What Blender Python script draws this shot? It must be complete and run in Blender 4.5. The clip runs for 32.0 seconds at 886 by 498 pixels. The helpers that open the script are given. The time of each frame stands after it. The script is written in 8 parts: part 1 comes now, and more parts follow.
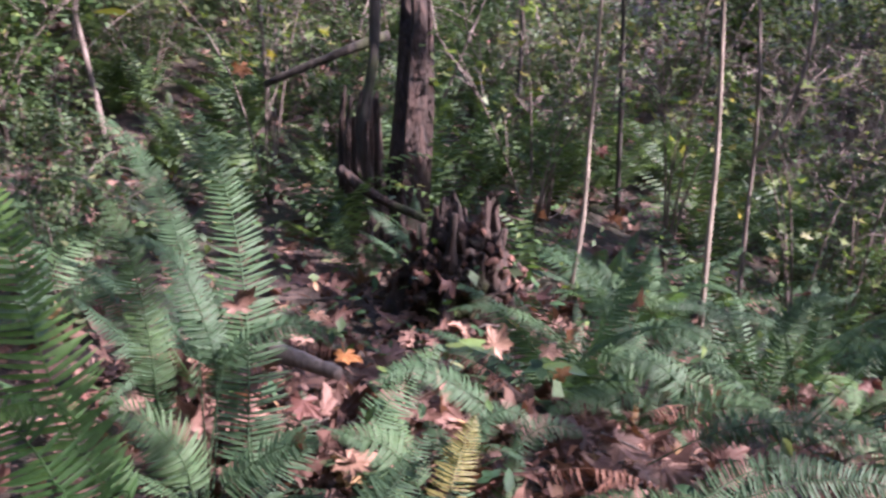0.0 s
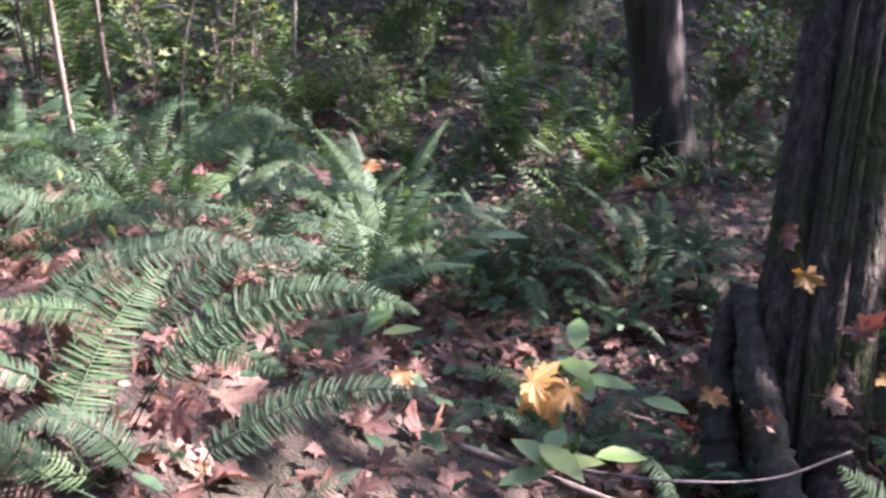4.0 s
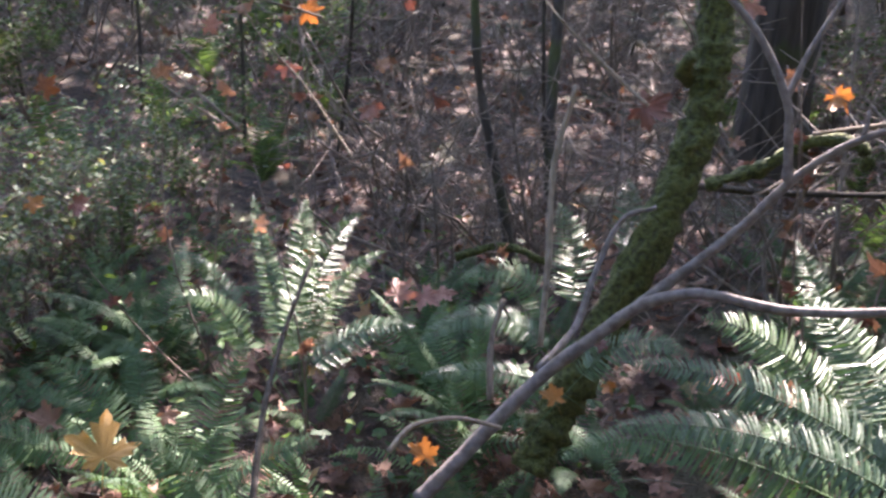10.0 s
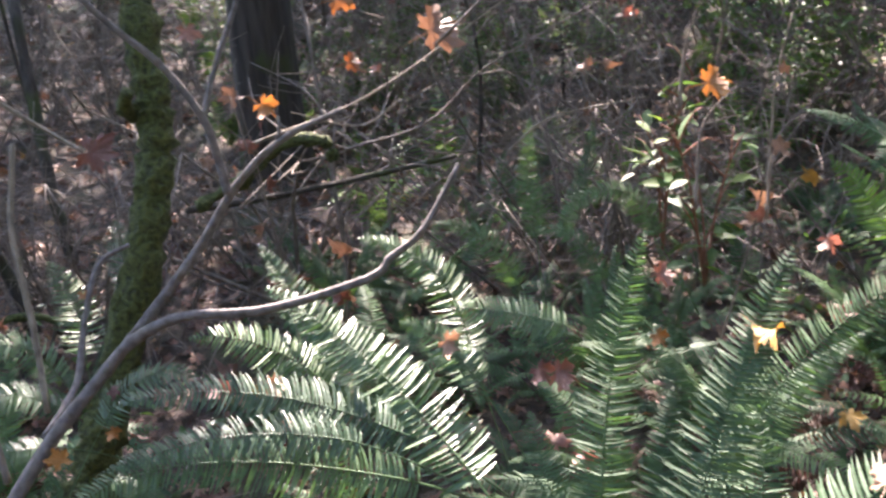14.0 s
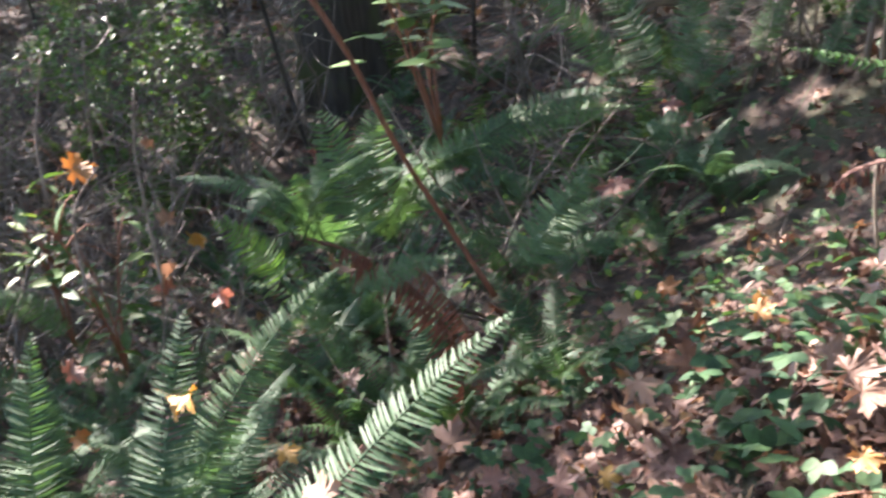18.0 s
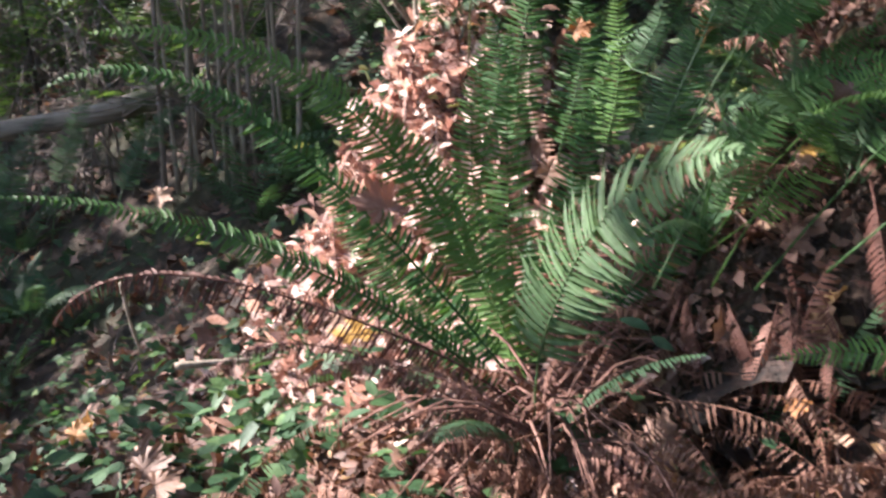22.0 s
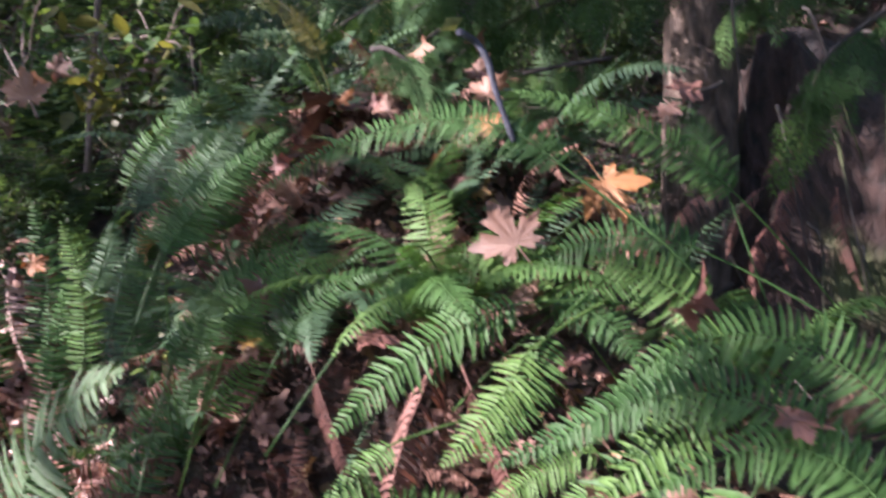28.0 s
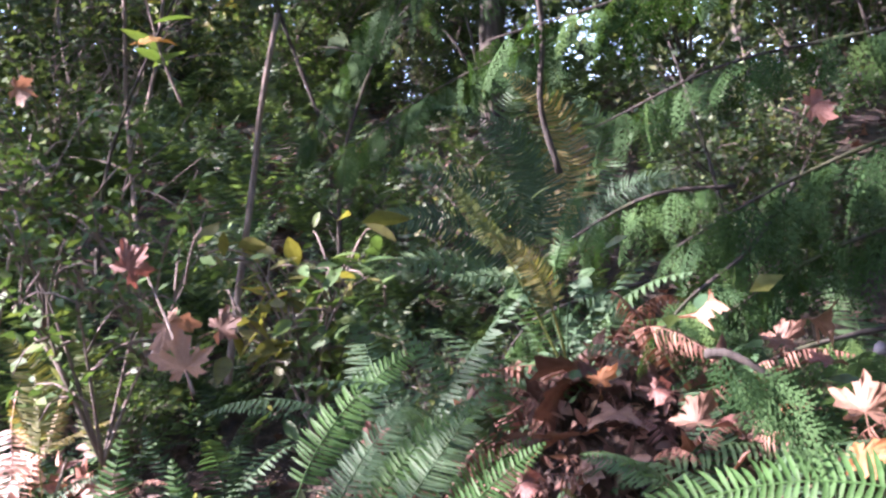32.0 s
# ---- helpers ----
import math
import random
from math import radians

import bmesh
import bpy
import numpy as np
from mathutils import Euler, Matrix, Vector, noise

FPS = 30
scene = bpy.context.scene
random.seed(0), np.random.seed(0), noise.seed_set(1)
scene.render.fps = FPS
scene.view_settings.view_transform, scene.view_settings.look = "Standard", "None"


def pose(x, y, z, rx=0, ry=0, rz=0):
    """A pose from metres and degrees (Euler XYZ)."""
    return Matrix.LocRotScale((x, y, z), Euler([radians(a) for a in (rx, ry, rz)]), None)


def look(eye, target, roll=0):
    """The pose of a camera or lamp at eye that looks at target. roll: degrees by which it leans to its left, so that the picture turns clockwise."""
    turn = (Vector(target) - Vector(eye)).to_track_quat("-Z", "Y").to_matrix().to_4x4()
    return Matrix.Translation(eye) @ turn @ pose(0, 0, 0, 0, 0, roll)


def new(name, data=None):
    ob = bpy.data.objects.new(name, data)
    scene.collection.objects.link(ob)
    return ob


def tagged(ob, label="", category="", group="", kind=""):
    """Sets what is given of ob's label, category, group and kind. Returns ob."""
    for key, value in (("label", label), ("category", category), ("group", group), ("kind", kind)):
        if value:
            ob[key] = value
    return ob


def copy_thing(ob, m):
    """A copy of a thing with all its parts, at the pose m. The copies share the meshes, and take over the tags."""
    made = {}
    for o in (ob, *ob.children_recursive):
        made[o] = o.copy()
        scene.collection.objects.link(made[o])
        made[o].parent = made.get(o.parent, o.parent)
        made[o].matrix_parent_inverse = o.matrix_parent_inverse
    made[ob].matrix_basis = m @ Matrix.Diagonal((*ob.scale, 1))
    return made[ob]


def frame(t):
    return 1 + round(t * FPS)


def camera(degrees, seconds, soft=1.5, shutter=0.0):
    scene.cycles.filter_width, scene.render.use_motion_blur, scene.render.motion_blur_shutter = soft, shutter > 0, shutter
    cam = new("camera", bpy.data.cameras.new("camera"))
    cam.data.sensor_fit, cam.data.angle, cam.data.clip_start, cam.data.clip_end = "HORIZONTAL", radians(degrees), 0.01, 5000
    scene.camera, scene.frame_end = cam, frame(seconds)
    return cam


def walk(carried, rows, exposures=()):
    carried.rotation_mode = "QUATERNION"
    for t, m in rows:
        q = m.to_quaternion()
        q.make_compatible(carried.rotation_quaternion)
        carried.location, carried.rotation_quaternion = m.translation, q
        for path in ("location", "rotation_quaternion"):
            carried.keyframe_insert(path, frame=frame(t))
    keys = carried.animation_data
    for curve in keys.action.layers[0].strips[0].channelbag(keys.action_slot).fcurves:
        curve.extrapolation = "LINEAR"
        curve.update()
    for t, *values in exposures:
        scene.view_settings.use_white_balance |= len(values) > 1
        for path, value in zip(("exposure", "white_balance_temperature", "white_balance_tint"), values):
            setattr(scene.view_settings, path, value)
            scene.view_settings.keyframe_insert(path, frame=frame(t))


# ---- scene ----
cam = camera(48.4, 32.0, soft=2.6, shutter=0.35)
# seconds, eye, and turns of the camera
PATH = [
    (0, 0.0487, 0.11, 1.4222, 73.085, -0.074, 3.49),
    (0.5, 0.0626, 0.133, 1.3932, 72.263, -0.868, -0.956),
    (1, 0.0944, 0.1312, 1.3755, 70.76, -0.589, -4.852),
    (1.5, 0.1282, 0.107, 1.3703, 69.334, -0.175, -9.509),
    (2, 0.1524, 0.0611, 1.3696, 68.083, -0.139, -13.283),
    (2.5, 0.1773, 0.0053, 1.364, 66.067, 0.617, -17.098),
    (3, 0.212, -0.0661, 1.3789, 64.723, 0.598, -21.606),
    (3.5, 0.2461, -0.1511, 1.3919, 64.104, 0.253, -25.843),
    (5.5, 0.3476, -0.2263, 1.425, 62.307, 2.726, -46.185),
    (6, 0.3735, -0.2597, 1.3934, 62.71, 1.448, -50.655),
    (6.5, 0.4002, -0.3014, 1.3837, 63.134, 0.412, -54.522),
    (7, 0.423, -0.3513, 1.3921, 62.901, -0.625, -58.66),
    (7.5, 0.4243, -0.4121, 1.3837, 63.416, -0.92, -62.759),
    (8, 0.45, -0.4702, 1.3937, 63.413, -0.935, -65.957),
    (8.5, 0.4562, -0.5686, 1.4148, 63.787, -0.537, -69.568),
    (9, 0.4562, -0.6555, 1.4124, 64.359, 0.454, -73.895),
    (9.5, 0.4515, -0.6603, 1.4016, 64.414, 0.203, -78.486),
    (10, 0.4374, -0.6793, 1.4101, 64.8, -0.072, -82.249),
    (10.5, 0.429, -0.7058, 1.4194, 65.234, -0.311, -85.759),
    (11, 0.4208, -0.7532, 1.4329, 65.614, 0.696, -89.272),
    (11.5, 0.4187, -0.7994, 1.4346, 65.999, 1.069, -93.034),
    (12, 0.4093, -0.8569, 1.4404, 66.081, 1.868, -96.273),
    (12.5, 0.3789, -0.9006, 1.4353, 65.999, 2.145, -99.532),
    (13, 0.3483, -0.9397, 1.4412, 65.92, 2.344, -102.598),
    (13.5, 0.3156, -0.9873, 1.4578, 65.779, 2.788, -106.246),
    (15.5, 0.3062, -0.9832, 1.443, 61.342, 4.883, -125.08),
    (16, 0.2957, -0.9737, 1.4258, 61.42, 3.982, -129.839),
    (16.5, 0.2975, -1.0123, 1.4161, 62.419, 4.18, -133.545),
    (17, 0.2915, -1.0498, 1.4133, 63.844, 4.467, -137.581),
    (17.5, 0.2775, -1.069, 1.4176, 65.268, 4.415, -140.953),
    (18, 0.2498, -1.0747, 1.4326, 67.144, 4.406, -145.758),
    (18.5, 0.2005, -1.0601, 1.4576, 68.851, 3.947, -151.332),
    (19, 0.1689, -1.04, 1.4878, 71.539, 3.68, -154.6),
    (19.5, 0.1425, -1.0153, 1.5113, 73.965, 2.43, -158.625),
    (20, 0.0954, -0.9657, 1.5319, 74.525, 2.566, -164.689),
    (20.5, 0.0436, -0.9677, 1.535, 74.897, 2.738, -169.67),
    (21, -0.0125, -0.9742, 1.5235, 74.327, 2.898, -174.117),
    (21.5, -0.0547, -0.9703, 1.5164, 73.409, 2.504, -178.313),
    (22, -0.0899, -0.9627, 1.5047, 71.598, 2.889, 178.074),
    (22.5, -0.1433, -0.9332, 1.4775, 69.702, 3.536, 176.048),
    (23, -0.1767, -0.8954, 1.4641, 69.134, 4.52, 176.745),
    (23.5, -0.2134, -0.8627, 1.4467, 67.99, 4.798, 175.522),
    (24, -0.2657, -0.8269, 1.4358, 68.295, 4.988, 172.57),
    (24.5, -0.2795, -0.7912, 1.4407, 69.521, 5.061, 168.761),
    (25, -0.3019, -0.7186, 1.4376, 70.349, 5.055, 163.544),
    (25.5, -0.3027, -0.6527, 1.426, 70.688, 5.886, 158.938),
    (27.5, -0.4574, -0.7612, 1.4127, 76.94, 9.431, 149.517),
    (28, -0.3796, -0.7998, 1.5416, 79.575, 9.657, 152.084),
    (28.5, -0.3121, -0.8511, 1.6124, 82.137, 8.761, 155.168),
    (29, -0.2812, -0.8761, 1.6621, 84.057, 8.138, 158.353),
    (29.5, -0.268, -0.883, 1.6924, 86.078, 7.928, 160.293),
    (30, -0.2603, -0.8824, 1.7215, 88.2, 7.545, 161.228),
    (30.5, -0.2295, -0.902, 1.74, 87.623, 7.76, 161.151),
    (31, -0.2628, -1.1196, 1.7676, 87.936, 8.409, 161.122),
    (31.5, -0.3649, -1.4217, 1.7778, 89.112, 8.611, 159.751),
    (32, -0.4421, -1.5568, 1.7988, 89.515, 9.057, 158.688),
]
walk(cam, [(t, pose(x, y, z, rx, ry, rz)) for t, x, y, z, rx, ry, rz in PATH], [(0.0, 2.36, 6000, 36), (3.0, 2.78, 6000, 36), (6.0, 3.35, 6400, 30), (9.0, 3.5, 6550, 27), (13.0, 3.6, 6650, 23), (16.0, 3.55, 6700, 20), (18.0, 3.45, 6450, 17), (20.0, 3.38, 6300, 19), (21.0, 2.9, 6300, 19), (22.0, 2.6, 6200, 16), (23.0, 2.45, 6000, 13), (25.0, 2.7, 5950, 26), (28.0, 2.44, 6000, 31), (30.0, 2.9, 6000, 38), (32.0, 3.2, 6000, 37)])

# ---- light: autumn sun through a broken canopy ----
SUN_YAW, SUN_UP = radians(104), radians(38)
TO_SUN = Vector((math.sin(SUN_YAW) * math.cos(SUN_UP), math.cos(SUN_YAW) * math.cos(SUN_UP), math.sin(SUN_UP)))
world = bpy.data.worlds.new("sky")
scene.world = world
world.use_nodes = True
wn = world.node_tree
sky = wn.nodes.new("ShaderNodeTexSky")
sky.sky_type = 'NISHITA'
sky.sun_disc = False
sky.sun_elevation, sky.sun_rotation = SUN_UP, SUN_YAW
wn.links.new(sky.outputs[0], wn.nodes["Background"].inputs[0])
wn.nodes["Background"].inputs[1].default_value = 0.15
sun = new("sun", bpy.data.lights.new("sun", 'SUN'))
sun.data.energy, sun.data.angle, sun.data.color = 5.0, radians(0.55), (1.0, 0.93, 0.84)
sun.matrix_world = look(TO_SUN * 30, (0, 0, 0))

# ---- materials ----


def nodes_of(name):
    m = bpy.data.materials.new(name)
    m.use_nodes = True
    t = m.node_tree
    return m, t, t.nodes["Principled BSDF"], t.links


def ramp_of(t, stops):
    r = t.nodes.new("ShaderNodeValToRGB")
    e = r.color_ramp.elements
    while len(e) < len(stops):
        e.new(0.5)
    for k, (p, c) in enumerate(stops):
        e[k].position, e[k].color = p, (*c, 1)
    return r


def noise_of(t, scale, detail=4, stretch=(1, 1, 1), coord="Object"):
    tc, mp, n = (t.nodes.new("ShaderNode" + k) for k in ("TexCoord", "Mapping", "TexNoise"))
    mp.inputs["Scale"].default_value = stretch
    t.links.new(tc.outputs[coord], mp.inputs[0])
    t.links.new(mp.outputs[0], n.inputs["Vector"])
    n.inputs["Scale"].default_value, n.inputs["Detail"].default_value = scale, detail
    return n


def leaf_material(name, stops, rough=0.45, through_light=0.35, island=True, spec=0.5, glow_tint=(1.0, 1.0, 0.5)):
    """Thin leaf: gloss on top, some light through, colour varied from leaf to leaf and over each leaf."""
    m, t, bsdf, ln = nodes_of(name)
    if island:
        src = t.nodes.new("ShaderNodeNewGeometry").outputs["Random Per Island"]
    else:
        src = t.nodes.new("ShaderNodeObjectInfo").outputs["Random"]
    n = noise_of(t, 9.0, 3)
    mix = t.nodes.new("ShaderNodeMath")
    mix.operation = 'MULTIPLY_ADD'
    mix.inputs[1].default_value = 0.45
    ln.new(n.outputs[0], mix.inputs[0])
    off = t.nodes.new("ShaderNodeMath")
    off.operation = 'MULTIPLY_ADD'
    off.inputs[1].default_value, off.inputs[2].default_value = 0.8, -0.15
    ln.new(src, off.inputs[0])
    ln.new(off.outputs[0], mix.inputs[2])
    r = ramp_of(t, stops)
    ln.new(mix.outputs[0], r.inputs[0])
    fine = noise_of(t, 60.0, 2)
    spot = t.nodes.new("ShaderNodeMixRGB")
    spot.blend_type = 'MULTIPLY'
    fr = ramp_of(t, [(0.3, (0.6, 0.55, 0.5)), (0.6, (1, 1, 1))])
    ln.new(fine.outputs[0], fr.inputs[0])
    spot.inputs[0].default_value = 0.7
    ln.new(r.outputs[0], spot.inputs[1])
    ln.new(fr.outputs[0], spot.inputs[2])
    ln.new(spot.outputs[0], bsdf.inputs["Base Color"])
    bsdf.inputs["Roughness"].default_value = rough
    bsdf.inputs["Specular IOR Level"].default_value = spec
    tr = t.nodes.new("ShaderNodeBsdfTranslucent")
    tint = t.nodes.new("ShaderNodeMixRGB")
    tint.blend_type = 'MULTIPLY'
    tint.inputs[0].default_value = 1.0
    tint.inputs[2].default_value = (*[g * 1.6 for g in glow_tint], 1)
    ln.new(spot.outputs[0], tint.inputs[1])
    ln.new(tint.outputs[0], tr.inputs[0])
    ms = t.nodes.new("ShaderNodeMixShader")
    ms.inputs[0].default_value = through_light
    ln.new(bsdf.outputs[0], ms.inputs[1])
    ln.new(tr.outputs[0], ms.inputs[2])
    ln.new(ms.outputs[0], t.nodes["Material Output"].inputs[0])
    b = t.nodes.new("ShaderNodeBump")
    b.inputs["Strength"].default_value, b.inputs["Distance"].default_value = 0.35, 0.004
    ln.new(fine.outputs[0], b.inputs["Height"])
    ln.new(b.outputs[0], bsdf.inputs["Normal"])
    return m


def bark_material(name, dark, light, moss=0.0, stretch=(1, 1, 0.12), scale=22, depth=0.02, grey=None):
    m, t, bsdf, ln = nodes_of(name)
    n = noise_of(t, scale, 6, stretch)
    big = noise_of(t, 2.2, 3)
    stops = [(0.3, dark), (0.62, light)]
    if grey:
        stops.append((0.75, grey))
    r = ramp_of(t, stops)
    ln.new(n.outputs[0], r.inputs[0])
    mx = t.nodes.new("ShaderNodeMixRGB")
    mx.inputs[2].default_value = (0.036, 0.045, 0.012, 1)
    mr = ramp_of(t, [(0.62 - 0.45 * moss, (0, 0, 0)), (0.72 - 0.45 * moss, (1, 1, 1))])
    ln.new(big.outputs[0], mr.inputs[0])
    gate = t.nodes.new("ShaderNodeMath")
    gate.operation = 'MULTIPLY'
    gate.inputs[1].default_value = 1.0 if moss else 0.0
    ln.new(mr.outputs[0], gate.inputs[0])
    ln.new(gate.outputs[0], mx.inputs[0])
    ln.new(r.outputs[0], mx.inputs[1])
    ln.new(mx.outputs[0], bsdf.inputs["Base Color"])
    bsdf.inputs["Roughness"].default_value = 0.9
    b = t.nodes.new("ShaderNodeBump")
    b.inputs["Strength"].default_value, b.inputs["Distance"].default_value = 0.9, depth
    ln.new(n.outputs[0], b.inputs["Height"])
    ln.new(b.outputs[0], bsdf.inputs["Normal"])
    return m


FERN = leaf_material("fern_green", [(0.0, (0.036, 0.070, 0.038)), (0.5, (0.056, 0.106, 0.052)), (1.0, (0.086, 0.146, 0.060))], 0.58, 0.3, False, 0.26, (0.9, 1.0, 0.5))
FERN_GLOSSY = leaf_material("fern_glossy", [(0.0, (0.034, 0.068, 0.034)), (0.5, (0.055, 0.106, 0.046)), (1.0, (0.088, 0.150, 0.052))], 0.40, 0.24, False, 0.5, (0.9, 1.0, 0.5))
FERN_FRESH = leaf_material("fern_fresh", [(0.0, (0.033, 0.080, 0.025)), (0.5, (0.056, 0.124, 0.034)), (1.0, (0.096, 0.174, 0.044))], 0.55, 0.32, False, 0.2)
FERN_FAR = leaf_material("fern_far", [(0.0, (0.040, 0.070, 0.038)), (0.5, (0.064, 0.112, 0.048)), (1.0, (0.105, 0.165, 0.050))], 0.5, 0.34, True, 0.3)
FERN_YELLOW = leaf_material("fern_yellowing", [(0.0, (0.09, 0.12, 0.03)), (0.6, (0.16, 0.155, 0.045)), (1.0, (0.23, 0.17, 0.075))], 0.5, 0.35, False)
# dead fern, its colour lightened to carry the glare of full sun
FERN_GLARE = leaf_material("fern_glare", [(0.0, (0.28, 0.17, 0.145)), (0.5, (0.48, 0.35, 0.31)), (1.0, (0.66, 0.54, 0.48))], 0.6, 0.38, False, 0.4, (1.0, 0.85, 0.75))
FERN_DEAD = leaf_material("fern_dead", [(0.0, (0.070, 0.028, 0.022)), (0.5, (0.135, 0.060, 0.047)), (1.0, (0.25, 0.13, 0.10))], 0.7, 0.12, False, 0.3, (1.0, 0.8, 0.6))
LITTER = leaf_material("leaf_litter", [(0.0, (0.036, 0.020, 0.016)), (0.28, (0.095, 0.047, 0.036)), (0.55, (0.175, 0.098, 0.076)), (0.8, (0.26, 0.16, 0.125)), (0.95, (0.30, 0.19, 0.07)), (1.0, (0.38, 0.28, 0.07))], 0.65, 0.15, True, 0.3, (1.0, 0.8, 0.5))
# dry leaves whitened in the colour itself, as if overexposed by the sun
GLARE_LITTER = leaf_material("glare_litter", [(0.0, (0.16, 0.08, 0.068)), (0.45, (0.42, 0.28, 0.245)), (1.0, (0.66, 0.52, 0.46))], 0.6, 0.3, True, 0.4, (1.0, 0.8, 0.7))
MAPLE_TAN = leaf_material("maple_tan", [(0.0, (0.11, 0.058, 0.042)), (0.5, (0.225, 0.125, 0.085)), (1.0, (0.33, 0.20, 0.14))], 0.55, 0.2, False, 0.4, (1.0, 0.85, 0.7))
MAPLE_YELLOW = leaf_material("maple_yellow", [(0.0, (0.25, 0.13, 0.03)), (1.0, (0.38, 0.215, 0.05))], 0.5, 0.15, False, 0.4, (1.0, 0.9, 0.6))
MAPLE_RED = leaf_material("maple_red", [(0.0, (0.10, 0.042, 0.034)), (0.5, (0.19, 0.085, 0.066)), (1.0, (0.28, 0.15, 0.115))], 0.5, 0.22, False, 0.4, (1.0, 0.75, 0.65))
MAPLE_ORANGE = leaf_material("maple_orange", [(0.0, (0.11, 0.040, 0.022)), (0.4, (0.26, 0.105, 0.035)), (1.0, (0.36, 0.18, 0.06))], 0.55, 0.22, False, 0.4, (1.0, 0.75, 0.45))
GREEN_LEAF = leaf_material("broad_green", [(0.0, (0.036, 0.074, 0.026)), (0.6, (0.064, 0.118, 0.038)), (1.0, (0.13, 0.17, 0.05))], 0.55, 0.32, True, 0.3)
DARK_LEAF = leaf_material("evergreen_dark", [(0.0, (0.030, 0.052, 0.026)), (0.6, (0.055, 0.088, 0.040)), (1.0, (0.095, 0.12, 0.050))], 0.7, 0.3, True, 0.2)
PALE_LEAF = leaf_material("shrub_pale", [(0.0, (0.055, 0.090, 0.052)), (0.6, (0.098, 0.138, 0.076)), (1.0, (0.22, 0.21, 0.09))], 0.55, 0.35, True, 0.35)
COVER_LEAF = leaf_material("ground_cover", [(0.0, (0.022, 0.052, 0.025)), (0.6, (0.040, 0.090, 0.036)), (1.0, (0.080, 0.135, 0.046))], 0.6, 0.25, True, 0.3)
CEDAR = leaf_material("cedar_scales", [(0.0, (0.018, 0.046, 0.016)), (0.7, (0.034, 0.078, 0.022)), (1.0, (0.070, 0.12, 0.028))], 0.7, 0.25, False, 0.15)
CANOPY = leaf_material("canopy_leaf", [(0.0, (0.035, 0.065, 0.02)), (0.6, (0.075, 0.11, 0.03)), (1.0, (0.18, 0.16, 0.04))], 0.5, 0.35)
TWIG = bark_material("twig_bark", (0.075, 0.055, 0.045), (0.17, 0.135, 0.115), scale=60, depth=0.003)
PALE_TWIG = bark_material("pale_stem", (0.10, 0.078, 0.06), (0.24, 0.195, 0.155), scale=60, depth=0.003)
RED_STEM = bark_material("red_stem", (0.11, 0.045, 0.03), (0.20, 0.085, 0.05), scale=60, depth=0.002)
BRANCH = bark_material("grey_branch", (0.065, 0.054, 0.052), (0.15, 0.128, 0.125), stretch=(1, 1, 1), scale=35, depth=0.004)
BLUE_BRANCH = bark_material("weathered_branch", (0.035, 0.036, 0.046), (0.08, 0.081, 0.10), stretch=(1, 1, 1), scale=40, depth=0.003)
BARK = bark_material("dark_bark", (0.014, 0.011, 0.009), (0.052, 0.041, 0.034), moss=0.2)
TAN_BARK = bark_material("tan_bark", (0.018, 0.013, 0.010), (0.13, 0.092, 0.068), stretch=(1, 1, 0.45), scale=24, depth=0.05, grey=(0.20, 0.155, 0.12))
SNAG = bark_material("rotten_cedar", (0.010, 0.008, 0.006), (0.070, 0.055, 0.044), moss=0.36, stretch=(1, 1, 0.06), scale=34, depth=0.06, grey=(0.15, 0.13, 0.11))
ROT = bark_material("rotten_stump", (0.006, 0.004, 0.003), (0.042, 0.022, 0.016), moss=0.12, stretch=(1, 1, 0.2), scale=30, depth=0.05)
MOSS = bark_material("moss", (0.013, 0.016, 0.004), (0.068, 0.080, 0.018), moss=0.0, stretch=(1, 1, 1), scale=48, depth=0.025)
DRY_STALK = bark_material("dry_fern_stalk", (0.07, 0.03, 0.022), (0.21, 0.105, 0.08), scale=60, depth=0.002)
LOG = bark_material("weathered_log", (0.075, 0.058, 0.045), (0.23, 0.185, 0.15), moss=0.1, stretch=(0.1, 1, 1), scale=30, depth=0.01)


def soil_material():
    m, t, bsdf, ln = nodes_of("forest_soil")
    a, b, c = noise_of(t, 1.3, 5), noise_of(t, 14, 6), noise_of(t, 70, 4)
    r = ramp_of(t, [(0.3, (0.016, 0.011, 0.009)), (0.5, (0.045, 0.027, 0.021)), (0.62, (0.085, 0.053, 0.040)), (0.75, (0.14, 0.09, 0.068))])
    ln.new(b.outputs[0], r.inputs[0])
    g = t.nodes.new("ShaderNodeMixRGB")
    g.inputs[2].default_value = (0.030, 0.040, 0.014, 1)
    gr = ramp_of(t, [(0.48, (0, 0, 0)), (0.68, (0.75, 0.75, 0.75))])
    ln.new(a.outputs[0], gr.inputs[0])
    ln.new(gr.outputs[0], g.inputs[0])
    ln.new(r.outputs[0], g.inputs[1])
    ln.new(g.outputs[0], bsdf.inputs["Base Color"])
    bsdf.inputs["Roughness"].default_value = 0.95
    bp = t.nodes.new("ShaderNodeBump")
    bp.inputs["Strength"].default_value, bp.inputs["Distance"].default_value = 1.0, 0.04
    ln.new(c.outputs[0], bp.inputs["Height"])
    ln.new(bp.outputs[0], bsdf.inputs["Normal"])
    return m


SOIL = soil_material()

# ---- mesh kit ----
rng = np.random.default_rng(7)


